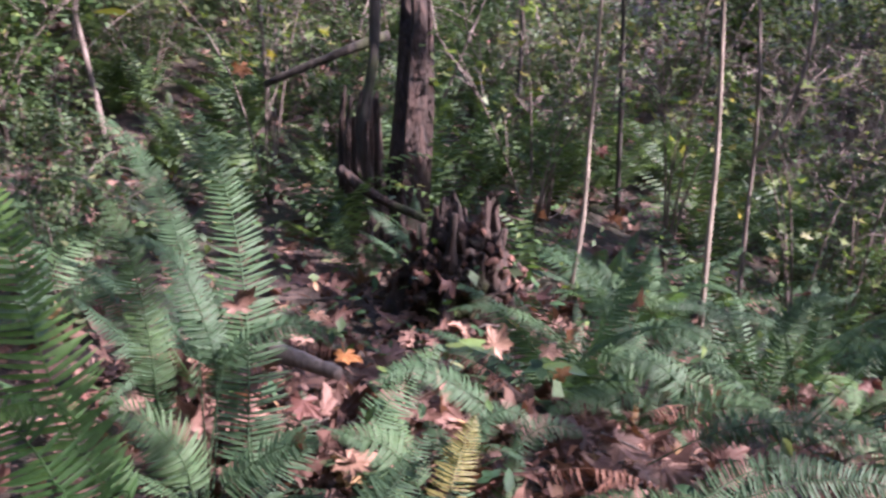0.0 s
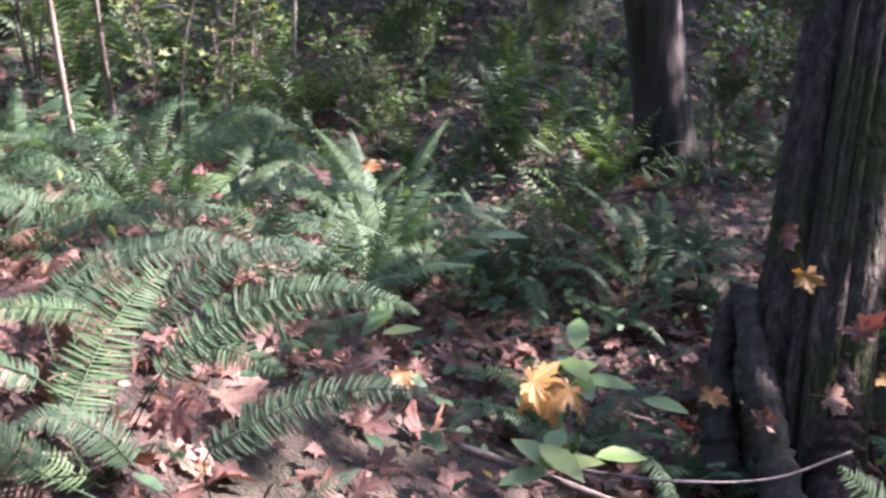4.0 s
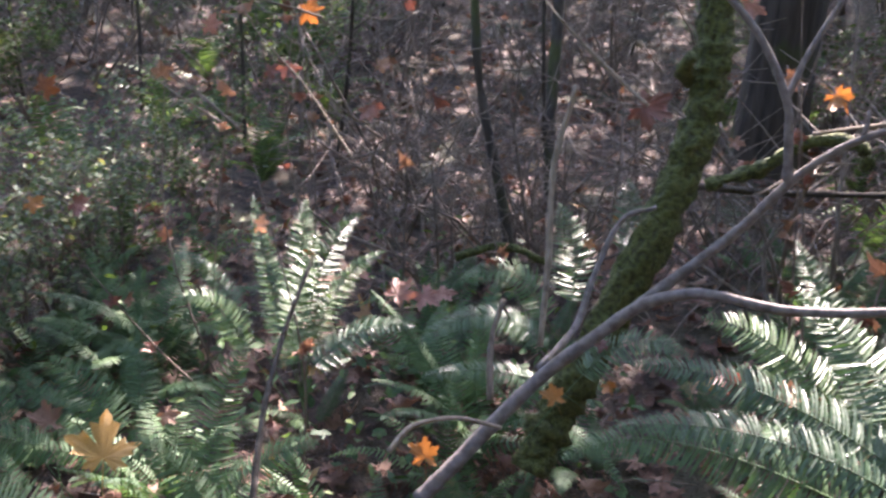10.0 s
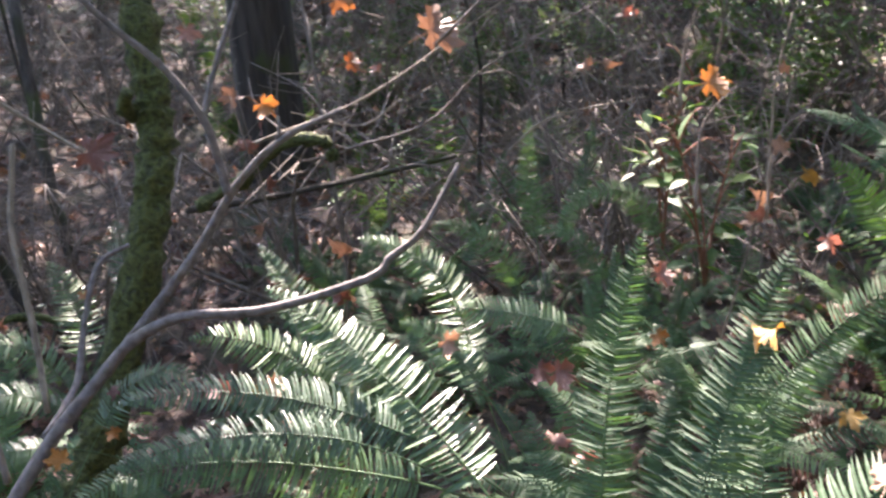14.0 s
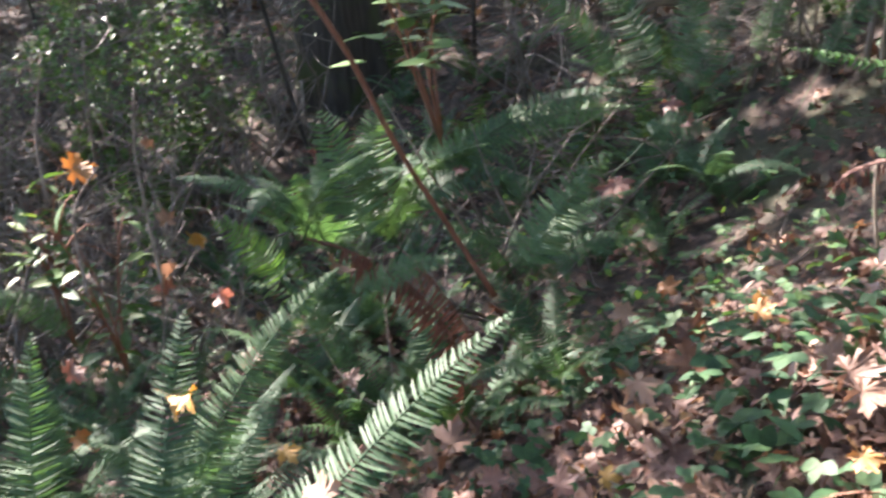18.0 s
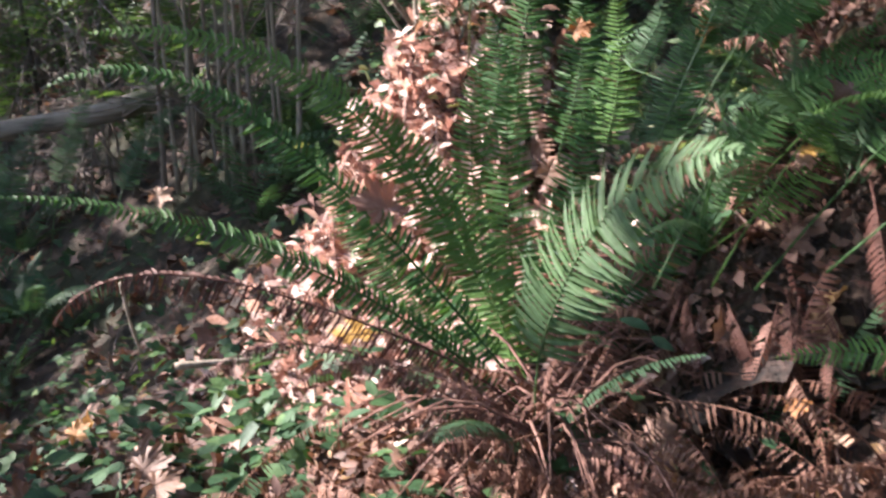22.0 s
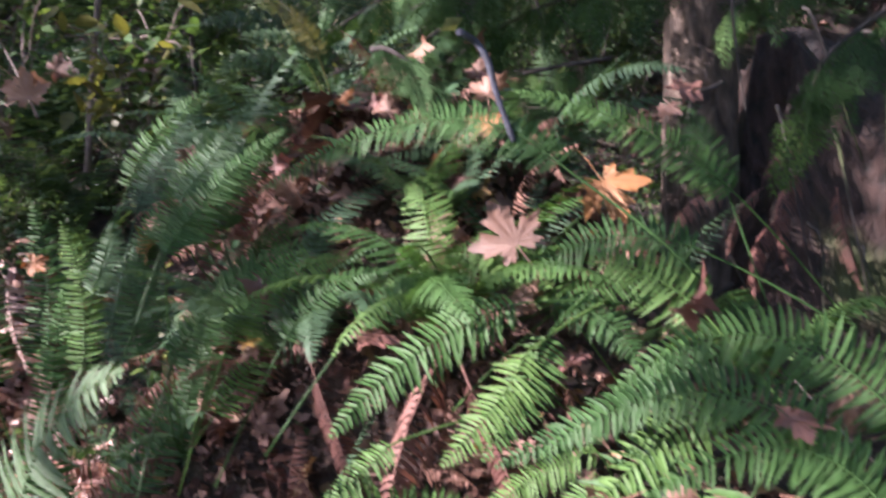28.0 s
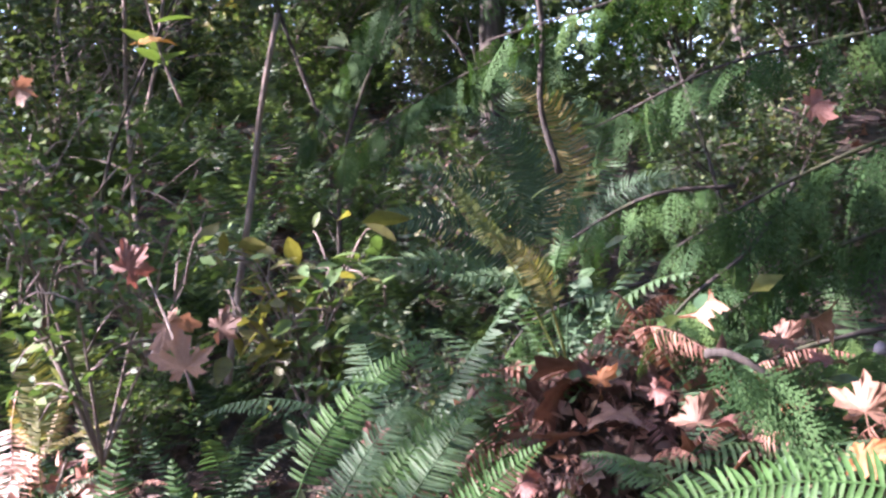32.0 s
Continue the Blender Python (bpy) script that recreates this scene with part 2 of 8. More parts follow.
def tri_mesh(name, verts, faces, mat, smooth=True):
    v, f = np.asarray(verts, dtype=np.float32), np.asarray(faces, dtype=np.int32)
    me = bpy.data.meshes.new(name)
    me.vertices.add(len(v))
    me.vertices.foreach_set("co", v.ravel())
    me.loops.add(f.size)
    me.loops.foreach_set("vertex_index", f.ravel())
    me.polygons.add(len(f))
    me.polygons.foreach_set("loop_start", np.arange(0, f.size, 3, dtype=np.int32))
    me.update(calc_edges=True)
    if smooth:
        me.polygons.foreach_set("use_smooth", np.ones(len(f), dtype=bool))
    me.materials.append(mat)
    return me


def join(pieces):
    vs, fs, n = [], [], 0
    for v, f in pieces:
        vs.append(v)
        fs.append(np.asarray(f) + n)
        n += len(v)
    return np.concatenate(vs), np.concatenate(fs)


def thing(name, at, label, category, group="", kind=""):
    ob = new(name)
    ob.location = at
    ob.empty_display_size = 0.1
    return tagged(ob, label, category, group, kind)


def part(name, data, parent, label=""):
    ob = new(name, data)
    ob.parent = parent
    return tagged(ob, label)


def glide(points, n):
    """n points on a smooth curve through the given ones."""
    p = np.array(points, dtype=float)
    if len(p) == 2:
        return p[0] + np.linspace(0, 1, n)[:, None] * (p[1] - p[0])
    q = np.vstack([2 * p[0] - p[1], p, 2 * p[-1] - p[-2]])
    out = []
    for u in np.linspace(0, len(p) - 1 - 1e-6, n):
        k = int(u)
        s = u - k
        a, b, c, d = q[k:k + 4]
        out.append(0.5 * (2 * b + (c - a) * s + (2 * a - 5 * b + 4 * c - d) * s * s + (3 * b - a - 3 * c + d) * s ** 3))
    return np.array(out)


def tube(points, r0, r1, rings=12, seg=8, rough=0.0, power=1.0, seed=0):
    """A tapered, slightly knotty limb along a smooth curve, closed at both ends."""
    g = np.random.default_rng(seed + 11)
    c = glide(points, rings)
    t = np.gradient(c, axis=0)
    t /= np.linalg.norm(t, axis=1)[:, None] + 1e-9
    up = np.array([0.31, 0.17, 0.93]) if abs(t[0][2]) < 0.9 else np.array([0.95, 0.3, 0.05])
    x = np.cross(t, up)
    x /= np.linalg.norm(x, axis=1)[:, None]
    y = np.cross(t, x)
    s = np.linspace(0, 1, rings)
    r = r0 + (r1 - r0) * s ** power
    an = np.arange(seg) * 2 * np.pi / seg
    rr = r[:, None] * (1 + rough * g.normal(size=(rings, seg)) + rough * 0.7 * g.normal(size=(rings, 1)))
    v = c[:, None, :] + rr[..., None] * (np.cos(an)[None, :, None] * x[:, None, :] + np.sin(an)[None, :, None] * y[:, None, :])
    v = np.vstack([v.reshape(-1, 3), c[:1], c[-1:]])
    f = []
    for i in range(rings - 1):
        for j in range(seg):
            a, b = i * seg + j, i * seg + (j + 1) % seg
            f += [(a, b, b + seg), (a, b + seg, a + seg)]
    e0, e1 = rings * seg, rings * seg + 1
    for j in range(seg):
        f += [(e0, (j + 1) % seg, j), (e1, (rings - 1) * seg + j, (rings - 1) * seg + (j + 1) % seg)]
    return v, np.array(f)


def turns(n, tilt=0.6, g=rng):
    """n rotation matrices: any heading, tilted from level by about tilt radians."""
    a, b, c = g.uniform(0, 2 * np.pi, n), g.normal(0, tilt, n), g.normal(0, tilt, n)
    ca, sa, cb, sb, cc, sc = np.cos(a), np.sin(a), np.cos(b), np.sin(b), np.cos(c), np.sin(c)
    z, o = np.zeros(n), np.ones(n)
    rz = np.stack([ca, -sa, z, sa, ca, z, z, z, o], 1).reshape(n, 3, 3)
    rx = np.stack([o, z, z, z, cb, -sb, z, sb, cb], 1).reshape(n, 3, 3)
    ry = np.stack([cc, z, sc, z, o, z, -sc, z, cc], 1).reshape(n, 3, 3)
    return rx @ ry @ rz


def strew(shapes, at, size, rot, g=rng):
    """Many copies of small shapes, as one pair of vertices and faces."""
    pick = g.integers(0, len(shapes), len(at))
    vs, fs, n = [], [], 0
    for k, (v, f) in enumerate(shapes):
        m = pick == k
        if not m.any():
            continue
        w = np.einsum("nij,vj->nvi", rot[m], v) * np.asarray(size)[m][:, None, None] + at[m][:, None, :]
        c = len(w)
        vs.append(w.reshape(-1, 3))
        fs.append((f[None] + (np.arange(c) * len(v))[:, None, None] + n).reshape(-1, 3))
        n += c * len(v)
    return np.concatenate(vs), np.concatenate(fs)


# ---- lie of the land ----
def sstep(u):
    u = np.clip(u, 0, 1)
    return u * u * (3 - 2 * u)


def height(x, y):
    x, y = np.asarray(x, dtype=float), np.asarray(y, dtype=float)
    h = -1.2 * sstep((x - 0.1) / 3.1) - 0.25 * sstep((x - 4) / 5) + 0.28 * sstep((-x - 0.3) / 3) - 0.25 * sstep((y - 2.4) / 2.5) * sstep((2.5 - x) / 2)
    h = h + 0.22 * np.exp(-((x + 0.2) / 0.8) ** 2 - ((y - 2.3) / 0.6) ** 2)
    h = h + 1.4 * np.exp(-((x + 1.5) / 0.85) ** 2 - ((y + 3.4) / 0.85) ** 2) + 0.16 * np.exp(-((x + 0.25) / 0.4) ** 2 - ((y + 3.15) / 0.4) ** 2)
    h = h + 1.15 * sstep((-y - 5) / 4) - 0.6 * np.exp(-((x + 0.93) / 0.24) ** 2 - ((y + 2.93) / 0.2) ** 2)
    h = h + 1.12 * np.exp(-((x + 0.32) / 0.62) ** 2 - ((y + 5.08) / 0.46) ** 2)
    h = h + 0.9 * sstep((y - 6) / 7) + 2.0 * sstep((-y - 6.5) / 6) * sstep((4 - x) / 3)
    r = np.hypot(x, y)
    h = h + 0.9 * sstep((-x - 2) / 9) * sstep((y - 3) / 6) + 2.6 * sstep((r - 13) / 30)
    near = np.exp(-(r / 14) ** 2)
    h = h + near * (0.035 * np.sin(2.7 * x + 1.3 * y) * np.sin(1.9 * y - 0.8 * x + 1) + 0.02 * np.sin(6.1 * x - 3.3 * y + 2) * np.sin(5.3 * y + 2.2 * x))
    return h
# end height


def land():
    n = 230
    u = np.linspace(-1, 1, n)
    k = 2.2 * np.sinh(6 * u)
    x, y = np.meshgrid(k + 0.6, k - 0.8, indexing="ij")
    v = np.stack([x, y, height(x, y)], -1).reshape(-1, 3)
    i, j = np.meshgrid(np.arange(n - 1), np.arange(n - 1), indexing="ij")
    a = (i * n + j).ravel()
    f = np.concatenate([np.stack([a, a + n, a + n + 1], 1), np.stack([a, a + n + 1, a + 1], 1)])
    ob = new("ground", tri_mesh("ground", v, f, SOIL))
    tagged(ob, "dark forest soil with rotting brown leaf litter", "ground", kind="structure")


land()

# ---- leaf shapes ----


def maple_shape(seed, curl=0.18, stalk=True):
    """A five-lobed leaf about one unit across: toothed lobes, ribs folded, blade crumpled and rolled as it dries."""
    g = np.random.default_rng(seed)
    out = []
    lobes = [(-112, 0.50), (-55, 0.84), (0, 1.0), (55, 0.86), (112, 0.50)]
    for k, (a, r) in enumerate(lobes):
        r *= g.uniform(0.84, 1.1)
        a += g.uniform(-7, 7)
        for da, q in ((-21, 0.50), (-19, 0.74), (-9, 0.70), (-5, 0.86), (0, 1.0), (6, 0.84), (9, 0.72), (18, 0.76), (21, 0.52)):
            out.append((a + da * (1.2 if abs(a) < 100 else 1.5), r * q * g.uniform(0.93, 1.07), abs(da) < 4))
        if k < 4:
            out.append(((a + lobes[k + 1][0]) / 2, 0.33 + g.uniform(-0.05, 0.03), False))
    m = len(out)
    v = [(0, 0, 0)]
    for q in (0.36, 0.7, 1.0):
        for a, r, rib in out:
            rr = r * q if q > 0.9 else min(r * q, 0.42 * q + 0.45 * r * q)
            v.append((0.62 * rr * math.sin(radians(a)), 0.62 * rr * math.cos(radians(a)), -0.02 * q if rib else 0.012 * q))
    v = np.array(v)
    rad = np.hypot(v[:, 0], v[:, 1])
    th = np.arctan2(v[:, 1], v[:, 0])
    w, p = g.uniform(0, 6.28, 4), g.uniform(0.6, 1.5, 4)
    v[:, 2] += curl * (p[0] * 2.4 * rad ** 2 * np.cos(2 * th + w[0]) + p[1] * 0.9 * rad ** 1.5 * np.cos(3 * th + w[1]) + 0.22 * np.sin(9 * v[:, 0] + w[2]) * np.sin(8 * v[:, 1] + w[3]) * rad + 0.3 * g.normal(size=len(v)) * rad ** 1.5 + rad ** 2 * g.uniform(-2, 1))
    f = [(0, k, k + 1) for k in range(1, m)]
    for h in (0, m):
        for k in range(1, m):
            a, c = h + k, h + m + k
            f += [(a, c, c + 1), (a, c + 1, a + 1)]
    if stalk:
        n = len(v)
        v = np.vstack([v, [(-0.008, 0, 0.004), (0.008, 0, 0.004), (0.04, -0.35, 0.02), (0.028, -0.35, 0.02), (0.08, -0.6, -0.06)]])
        f += [(n, n + 1, n + 2), (n, n + 2, n + 3), (n + 3, n + 2, n + 4)]
    return v, np.array(f)


def oval_shape(width=0.42, fold=0.12, bend=0.15):
    """A pointed oval leaf one unit long, folded along its midrib and bent back."""
    rows = [(0, 0), (0.18, 0.62), (0.42, 1.0), (0.68, 0.8), (0.88, 0.38), (1, 0)]
    v, f = [(0, 0, 0)], []
    for y, w in rows[1:-1]:
        z = -bend * y * y
        v += [(-width / 2 * w, y, z + fold * w * 0.5), (0, y, z), (width / 2 * w, y, z + fold * w * 0.5)]
    v.append((0, 1, -bend))
    f += [(0, 2, 1), (0, 3, 2)]
    for k in range(3):
        a = 1 + 3 * k
        f += [(a, a + 1, a + 4), (a, a + 4, a + 3), (a + 1, a + 2, a + 5), (a + 1, a + 5, a + 4)]
    e = len(v) - 1
    f += [(e, e - 3, e - 2), (e, e - 2, e - 1)]
    return np.array(v, dtype=float), np.array(f)


def small_oval():
    return np.array([(0, 0, 0), (-0.3, 0.45, 0.06), (0, 0.5, 0), (0.3, 0.45, 0.06), (0, 1, -0.08)], dtype=float), np.array([(0, 2, 1), (0, 3, 2), (1, 2, 4), (2, 3, 4)])


def star_shape(seed):
    """A plain five-pointed leaf for far litter and crowns."""
    g = np.random.default_rng(seed)
    v = [(0, 0, 0)]
    for a, r in ((-150, 0.2), (-112, 0.32), (-84, 0.2), (-54, 0.52), (-28, 0.24), (0, 0.62), (28, 0.24), (54, 0.52), (84, 0.2), (112, 0.32), (150, 0.2)):
        r *= g.uniform(0.85, 1.15)
        v.append((r * math.sin(radians(a)), r * math.cos(radians(a)), 0.3 * r * g.normal()))
    return np.array(v), np.array([(0, k, k + 1) for k in range(1, 11)])


STARS = [star_shape(k) for k in range(5)]
MAPLES = [maple_shape(k, 0.10 + 0.07 * k) for k in range(6)]
OVAL, SMALL = oval_shape(), small_oval()

# ---- sword ferns ----


def frond_shape(arch, pairs=36, wide=0.125, curl=0.0, ragged=0.1, seed=0):
    """A frond whose chord is one unit along y: grooved stalk, paired narrow leaflets, tip drooping."""
    g = np.random.default_rng(seed)
    s = np.linspace(0, 1, 41)
    ang = arch * 1.15 - arch * 2.3 * s ** 1.25
    d = np.stack([np.zeros(41), np.cos(ang), np.sin(ang)], 1)
    c = np.vstack([[0, 0, 0], np.cumsum((d[1:] + d[:-1]) / 2, 0)]) / 40
    side = 0.1 * g.uniform(-1, 1)
    c[:, 0] = side * np.sin(s * 3)
    e = c[-1]
    turn = math.atan2(e[2], e[1])
    rot = np.array([[1, 0, 0], [0, math.cos(turn), math.sin(turn)], [0, -math.sin(turn), math.cos(turn)]])
    c = (rot @ c.T).T / np.linalg.norm(e)
    d = (rot @ d.T).T
    pieces = []
    v, f = tube(c[::5], 0.0065, 0.0018, 9, 4)
    pieces.append((v, f))
    for k in range(pairs):
        p = 0.13 + 0.86 * (k + 0.5) / pairs
        q = p * 40
        i = min(int(q), 39)
        o = c[i] + (q - i) * (c[i + 1] - c[i])
        fwd = d[i]
        nor = np.array([0, -fwd[2], fwd[1]])
        u = (p - 0.13) / 0.87
        ln = wide * min(1, 0.55 + u * 4) * (1 - u ** 2.6) ** 0.9 + 0.006
        hw = min(0.86 / pairs * 0.38, 0.0105)
        for sgn in (-1, 1):
            if g.random() < ragged * 0.25:
                continue
            l2 = ln * g.uniform(0.9, 1.06)
            fw = 0.12 + 0.25 * u + g.normal(0, 0.05)
            dn = -0.10 - 0.25 * ragged * g.random() + g.normal(0, 0.05)
            ax = np.array([sgn, 0, 0]) + fw * fwd + dn * nor
            ax /= np.linalg.norm(ax)
            acr = np.cross(nor, ax) * sgn
            bend = -nor * (g.uniform(0.1, 0.38) + curl * g.uniform(0.6, 1.6)) * l2 + fwd * g.uniform(0.12, 0.3) * l2
            row = []
            for y, w in ((0.0, 0.55), (0.3, 1.0), (0.68, 0.78)):
                m = o + ax * l2 * y + bend * y * y
                lift = nor * hw * 0.25
                row += [m - acr * hw * w + lift, m, m + acr * hw * w + lift]
            row.append(o + ax * l2 + bend)
            vv = np.array(row)
            ff = []
            for a in (0, 3):
                ff += [(a, a + 1, a + 4), (a, a + 4, a + 3), (a + 1, a + 2, a + 5), (a + 1, a + 5, a + 4)]
            ff += [(6, 7, 9), (7, 8, 9)]
            pieces.append((vv, np.array(ff)))
    return join(pieces)


def plain_frond(arch, seed):
    """A light frond for ferns that stay far off: a stalk and two rows of pointed leaflets."""
    g = np.random.default_rng(seed)
    s = np.linspace(0, 1, 21)
    ang = arch * 1.15 - arch * 2.3 * s ** 1.25
    d = np.stack([np.zeros(21), np.cos(ang), np.sin(ang)], 1)
    c = np.vstack([[0, 0, 0], np.cumsum((d[1:] + d[:-1]) / 2, 0)]) / 20
    c = c / np.linalg.norm(c[-1])
    v, f = [], []
    for k in range(1, 20):
        u = k / 20
        ln = 0.15 * min(1, u * 4) * (1 - u ** 2.4)
        nor = np.array([0, -d[k][2], d[k][1]])
        for sg in (-1, 1):
            n = len(v)
            a = c[k] + np.array([sg * ln, 0, 0]) + d[k] * ln * 0.35 - nor * ln * g.uniform(0.1, 0.5)
            v += [c[k] - d[k] * 0.012, c[k] + d[k] * 0.016, (c[k] + a) / 2 + d[k] * 0.012 + nor * 0.01, a]
            f += [(n, n + 1, n + 2), (n, n + 2, n + 3)]
    return np.array(v), np.array(f)


ARCHES = (0.15, 0.4, 0.7, 1.0)
GREEN_FRONDS = [[tri_mesh("frond", *frond_shape(a, 34 + 2 * j, 0.112 + 0.016 * j, seed=5 * k + j), FERN) for j in range(3)] for k, a in enumerate(ARCHES)]
YELLOW_FRONDS = [[tri_mesh("yellow_frond", *frond_shape(a, 34, 0.13, 0.2, 0.4, seed=50 + k), FERN_YELLOW)] for k, a in enumerate(ARCHES)]
DEAD_FRONDS = [[tri_mesh("dead_frond", *frond_shape(a, 36, 0.066, 1.3, 1.0, seed=70 + 3 * k + j), FERN_DEAD) for j in range(2)] for k, a in enumerate(ARCHES)]
FAR_FRONDS = [[tri_mesh("frond", *frond_shape(a, 22, 0.12, seed=90 + k), FERN)] for k, a in enumerate(ARCHES)]
BROAD_FRONDS = [[tri_mesh("frond", *frond_shape(a, 34 + 2 * j, 0.135 + 0.015 * j, seed=110 + 5 * k + j), FERN_FRESH) for j in range(2)] for k, a in enumerate(ARCHES)]
LONG_FRONDS = [[tri_mesh("frond", *frond_shape(a, 52 + 2 * j, 0.080 + 0.010 * j, seed=140 + 5 * k + j), FERN) for j in range(3)] for k, a in enumerate(ARCHES)]
CURLED_FRONDS = [[tri_mesh("dead_frond", *frond_shape(1.3, 64, 0.046, 2.6, 0.6, seed=170), FERN_DEAD)]] * 4
PALE_FRONDS = [[tri_mesh("dead_frond", *frond_shape(a, 34, 0.075, 0.9, 0.9, seed=180 + 3 * k + j), FERN_GLARE) for j in range(2)] for k, a in enumerate(ARCHES)]
KINDS = {"pale": PALE_FRONDS, "curled": CURLED_FRONDS, "long": LONG_FRONDS, "broad": BROAD_FRONDS, "green": GREEN_FRONDS, "yellow": YELLOW_FRONDS, "dead": DEAD_FRONDS, "far": FAR_FRONDS}


def frond(fern, tip, arch=1, roll=0.0, kind="green", foot=None, face=0.0):
    """One frond from the crown of the fern (or from foot) to tip; roll turns its face, in degrees."""
    at = Vector(foot) if foot else fern.location + Vector((rng.normal(0, 0.03), rng.normal(0, 0.03), 0.0))
    way = Vector(tip) - at
    ln = way.length
    y = way.normalized()
    up = Vector((0, 0, 1)).lerp((Vector((-0.1, -0.9, 1.5)) - Vector(tip)).normalized(), face)
    z = up - y * up.dot(y)
    if z.length < 0.15:
        z = Vector((rng.normal(), rng.normal(), 0.2))
        z -= y * z.dot(y)
    z.normalize()
    x = y.cross(z)
    m = Matrix((x, y, z)).transposed().to_4x4() @ Matrix.Rotation(radians(roll), 4, 'Y')
    fam = KINDS["long" if kind == "green" and ln > 0.8 else kind][arch]
    ob = part({"green": "frond", "broad": "frond", "far": "frond", "yellow": "yellow_frond", "dead": "dead_frond", "curled": "dead_frond", "pale": "dead_frond"}[kind], fam[int(rng.integers(0, len(fam)))], fern)
    if kind in ("dead", "curled"):
        ob["label"] = "withered brown frond"
    if kind == "pale":
        ob["label"] = "pale dead frond with sun glare in its colour"
    if kind == "yellow":
        ob["label"] = "yellowing frond"
    ob.matrix_local = Matrix.Translation(at - fern.location) @ m @ Matrix.Scale(ln, 4)
    return ob


def fern(at, label="green sword fern growing in leaf litter", n=0, length=0.8, rise=(15, 55), heading=(0, 360), dead=0, kind="green", sink=0.02):
    ob = thing("sword_fern", (at[0], at[1], at[2] - sink), label, "fern", "sword ferns")
    for k in range(n):
        a = radians(heading[0] + (heading[1] - heading[0]) * (k + rng.uniform(0.1, 0.9)) / n)
        e = radians(rng.uniform(*rise))
        ln = length * rng.uniform(0.7, 1.1)
        t = ob.location + Vector((math.sin(a) * math.cos(e), math.cos(a) * math.cos(e), math.sin(e))) * ln
        g = float(height(t.x, t.y)) + 0.04
        t.z = max(t.z, g)
        frond(ob, t, int(np.clip(3 - e * 2.6 + rng.uniform(-0.3, 0.8), 0, 3)), rng.uniform(-25, 25), kind)
    for k in range(dead):
        a = rng.uniform(0, 2 * math.pi)
        ln = length * rng.uniform(0.5, 0.9)
        t = ob.location + Vector((math.sin(a) * ln, math.cos(a) * ln, 0))
        t.z = float(height(t.x, t.y)) + 0.04
        frond(ob, t, int(rng.integers(1, 3)), rng.uniform(-50, 50), "dead")
    return ob


def on_ground(x, y, up=0.0):
    return (x, y, float(height(x, y)) + up)


# ---- trees, stumps and standing dead wood ----


def bole(name, at, top, r0, r1, mat, label, category, flute=0.12, ribs=9, flare=0.6, rings=40, seg=48, seed=0, jag=0.0, cracks=()):
    """A standing trunk: fluted, flared at the foot, its surface broken by long ridges; jag breaks the top."""
    g = np.random.default_rng(seed)
    a, b = np.array(at, dtype=float), np.array(top, dtype=float)
    ob = thing(name, at, label, category)
    s = np.linspace(0, 1, rings)
    th = np.arange(seg) * 2 * np.pi / seg
    ph, am = g.uniform(0, 6.28, 6), g.uniform(0.4, 1, 6)
    S, T = np.meshgrid(s, th, indexing="ij")
    hgt = np.linalg.norm(b - a)
    z = S * hgt
    fl = np.exp(-z / 0.35)
    rib = sum(am[k] * np.sin((ribs + 3 * k) * T + ph[k] + 0.8 * np.sin(z * (0.7 + 0.3 * k) + ph[k])) / (1.6 + k) for k in range(4))
    root = np.maximum(0, np.sin(5 * T + ph[4])) ** 2
    ca, cb = g.normal(size=(1, seg)), g.normal(size=(1, seg))
    grain = ca * (0.5 + 0.5 * np.sin(z * 1.3 + ph[1])) + cb * (0.5 - 0.5 * np.sin(z * 1.3 + ph[1])) + 0.15 * g.normal(size=S.shape)
    r = (r0 + (r1 - r0) * S) * (1 + flute * rib + 0.05 * grain * (flute > 0.1)) + r0 * flare * fl * (0.35 + root)
    for t0, depth, wide in cracks:
        off = (T - radians(t0) - 0.06 * np.sin(z * 2.1 + t0) + np.pi) % (2 * np.pi) - np.pi
        r = r * (1 - depth * np.exp(-(off / wide) ** 2) * (0.6 + 0.4 * np.sin(z * 3.1 + t0)))
    cx = a[0] + (b[0] - a[0]) * S + 0.03 * np.sin(z * 1.7 + ph[5])
    cy = a[1] + (b[1] - a[1]) * S + 0.03 * np.cos(z * 1.3 + ph[5])
    top_cut = 1 - jag * (0.5 + 0.5 * np.sin(3 * T + ph[0])) * g.uniform(0.4, 1, (1, seg)) * (S > 0.6) * (S - 0.6) / 0.4
    cz = a[2] - 0.15 + (b[2] - a[2] + 0.15) * S * top_cut
    v = np.stack([cx + r * np.cos(T), cy + r * np.sin(T), cz], -1).reshape(-1, 3)
    v = np.vstack([v, [[b[0], b[1], a[2] + (b[2] - a[2]) * (1 - 0.7 * jag)]]])
    f = []
    for i in range(rings - 1):
        for j in range(seg):
            p, q = i * seg + j, i * seg + (j + 1) % seg
            f += [(p, q, q + seg), (p, q + seg, p + seg)]
    e = rings * seg
    f += [(e, (rings - 1) * seg + j, (rings - 1) * seg + (j + 1) % seg) for j in range(seg)]
    part("trunk", tri_mesh("trunk", v - a, f, mat), ob)
    return ob


def limb(ob, points, r0, r1, mat, name="limb", rings=12, seg=7, rough=0.08, label="", seed=1):
    v, f = tube(points, r0, r1, rings, seg, rough, seed=seed)
    return part(name, tri_mesh(name, v - np.array(ob.location), f, mat), ob, label)


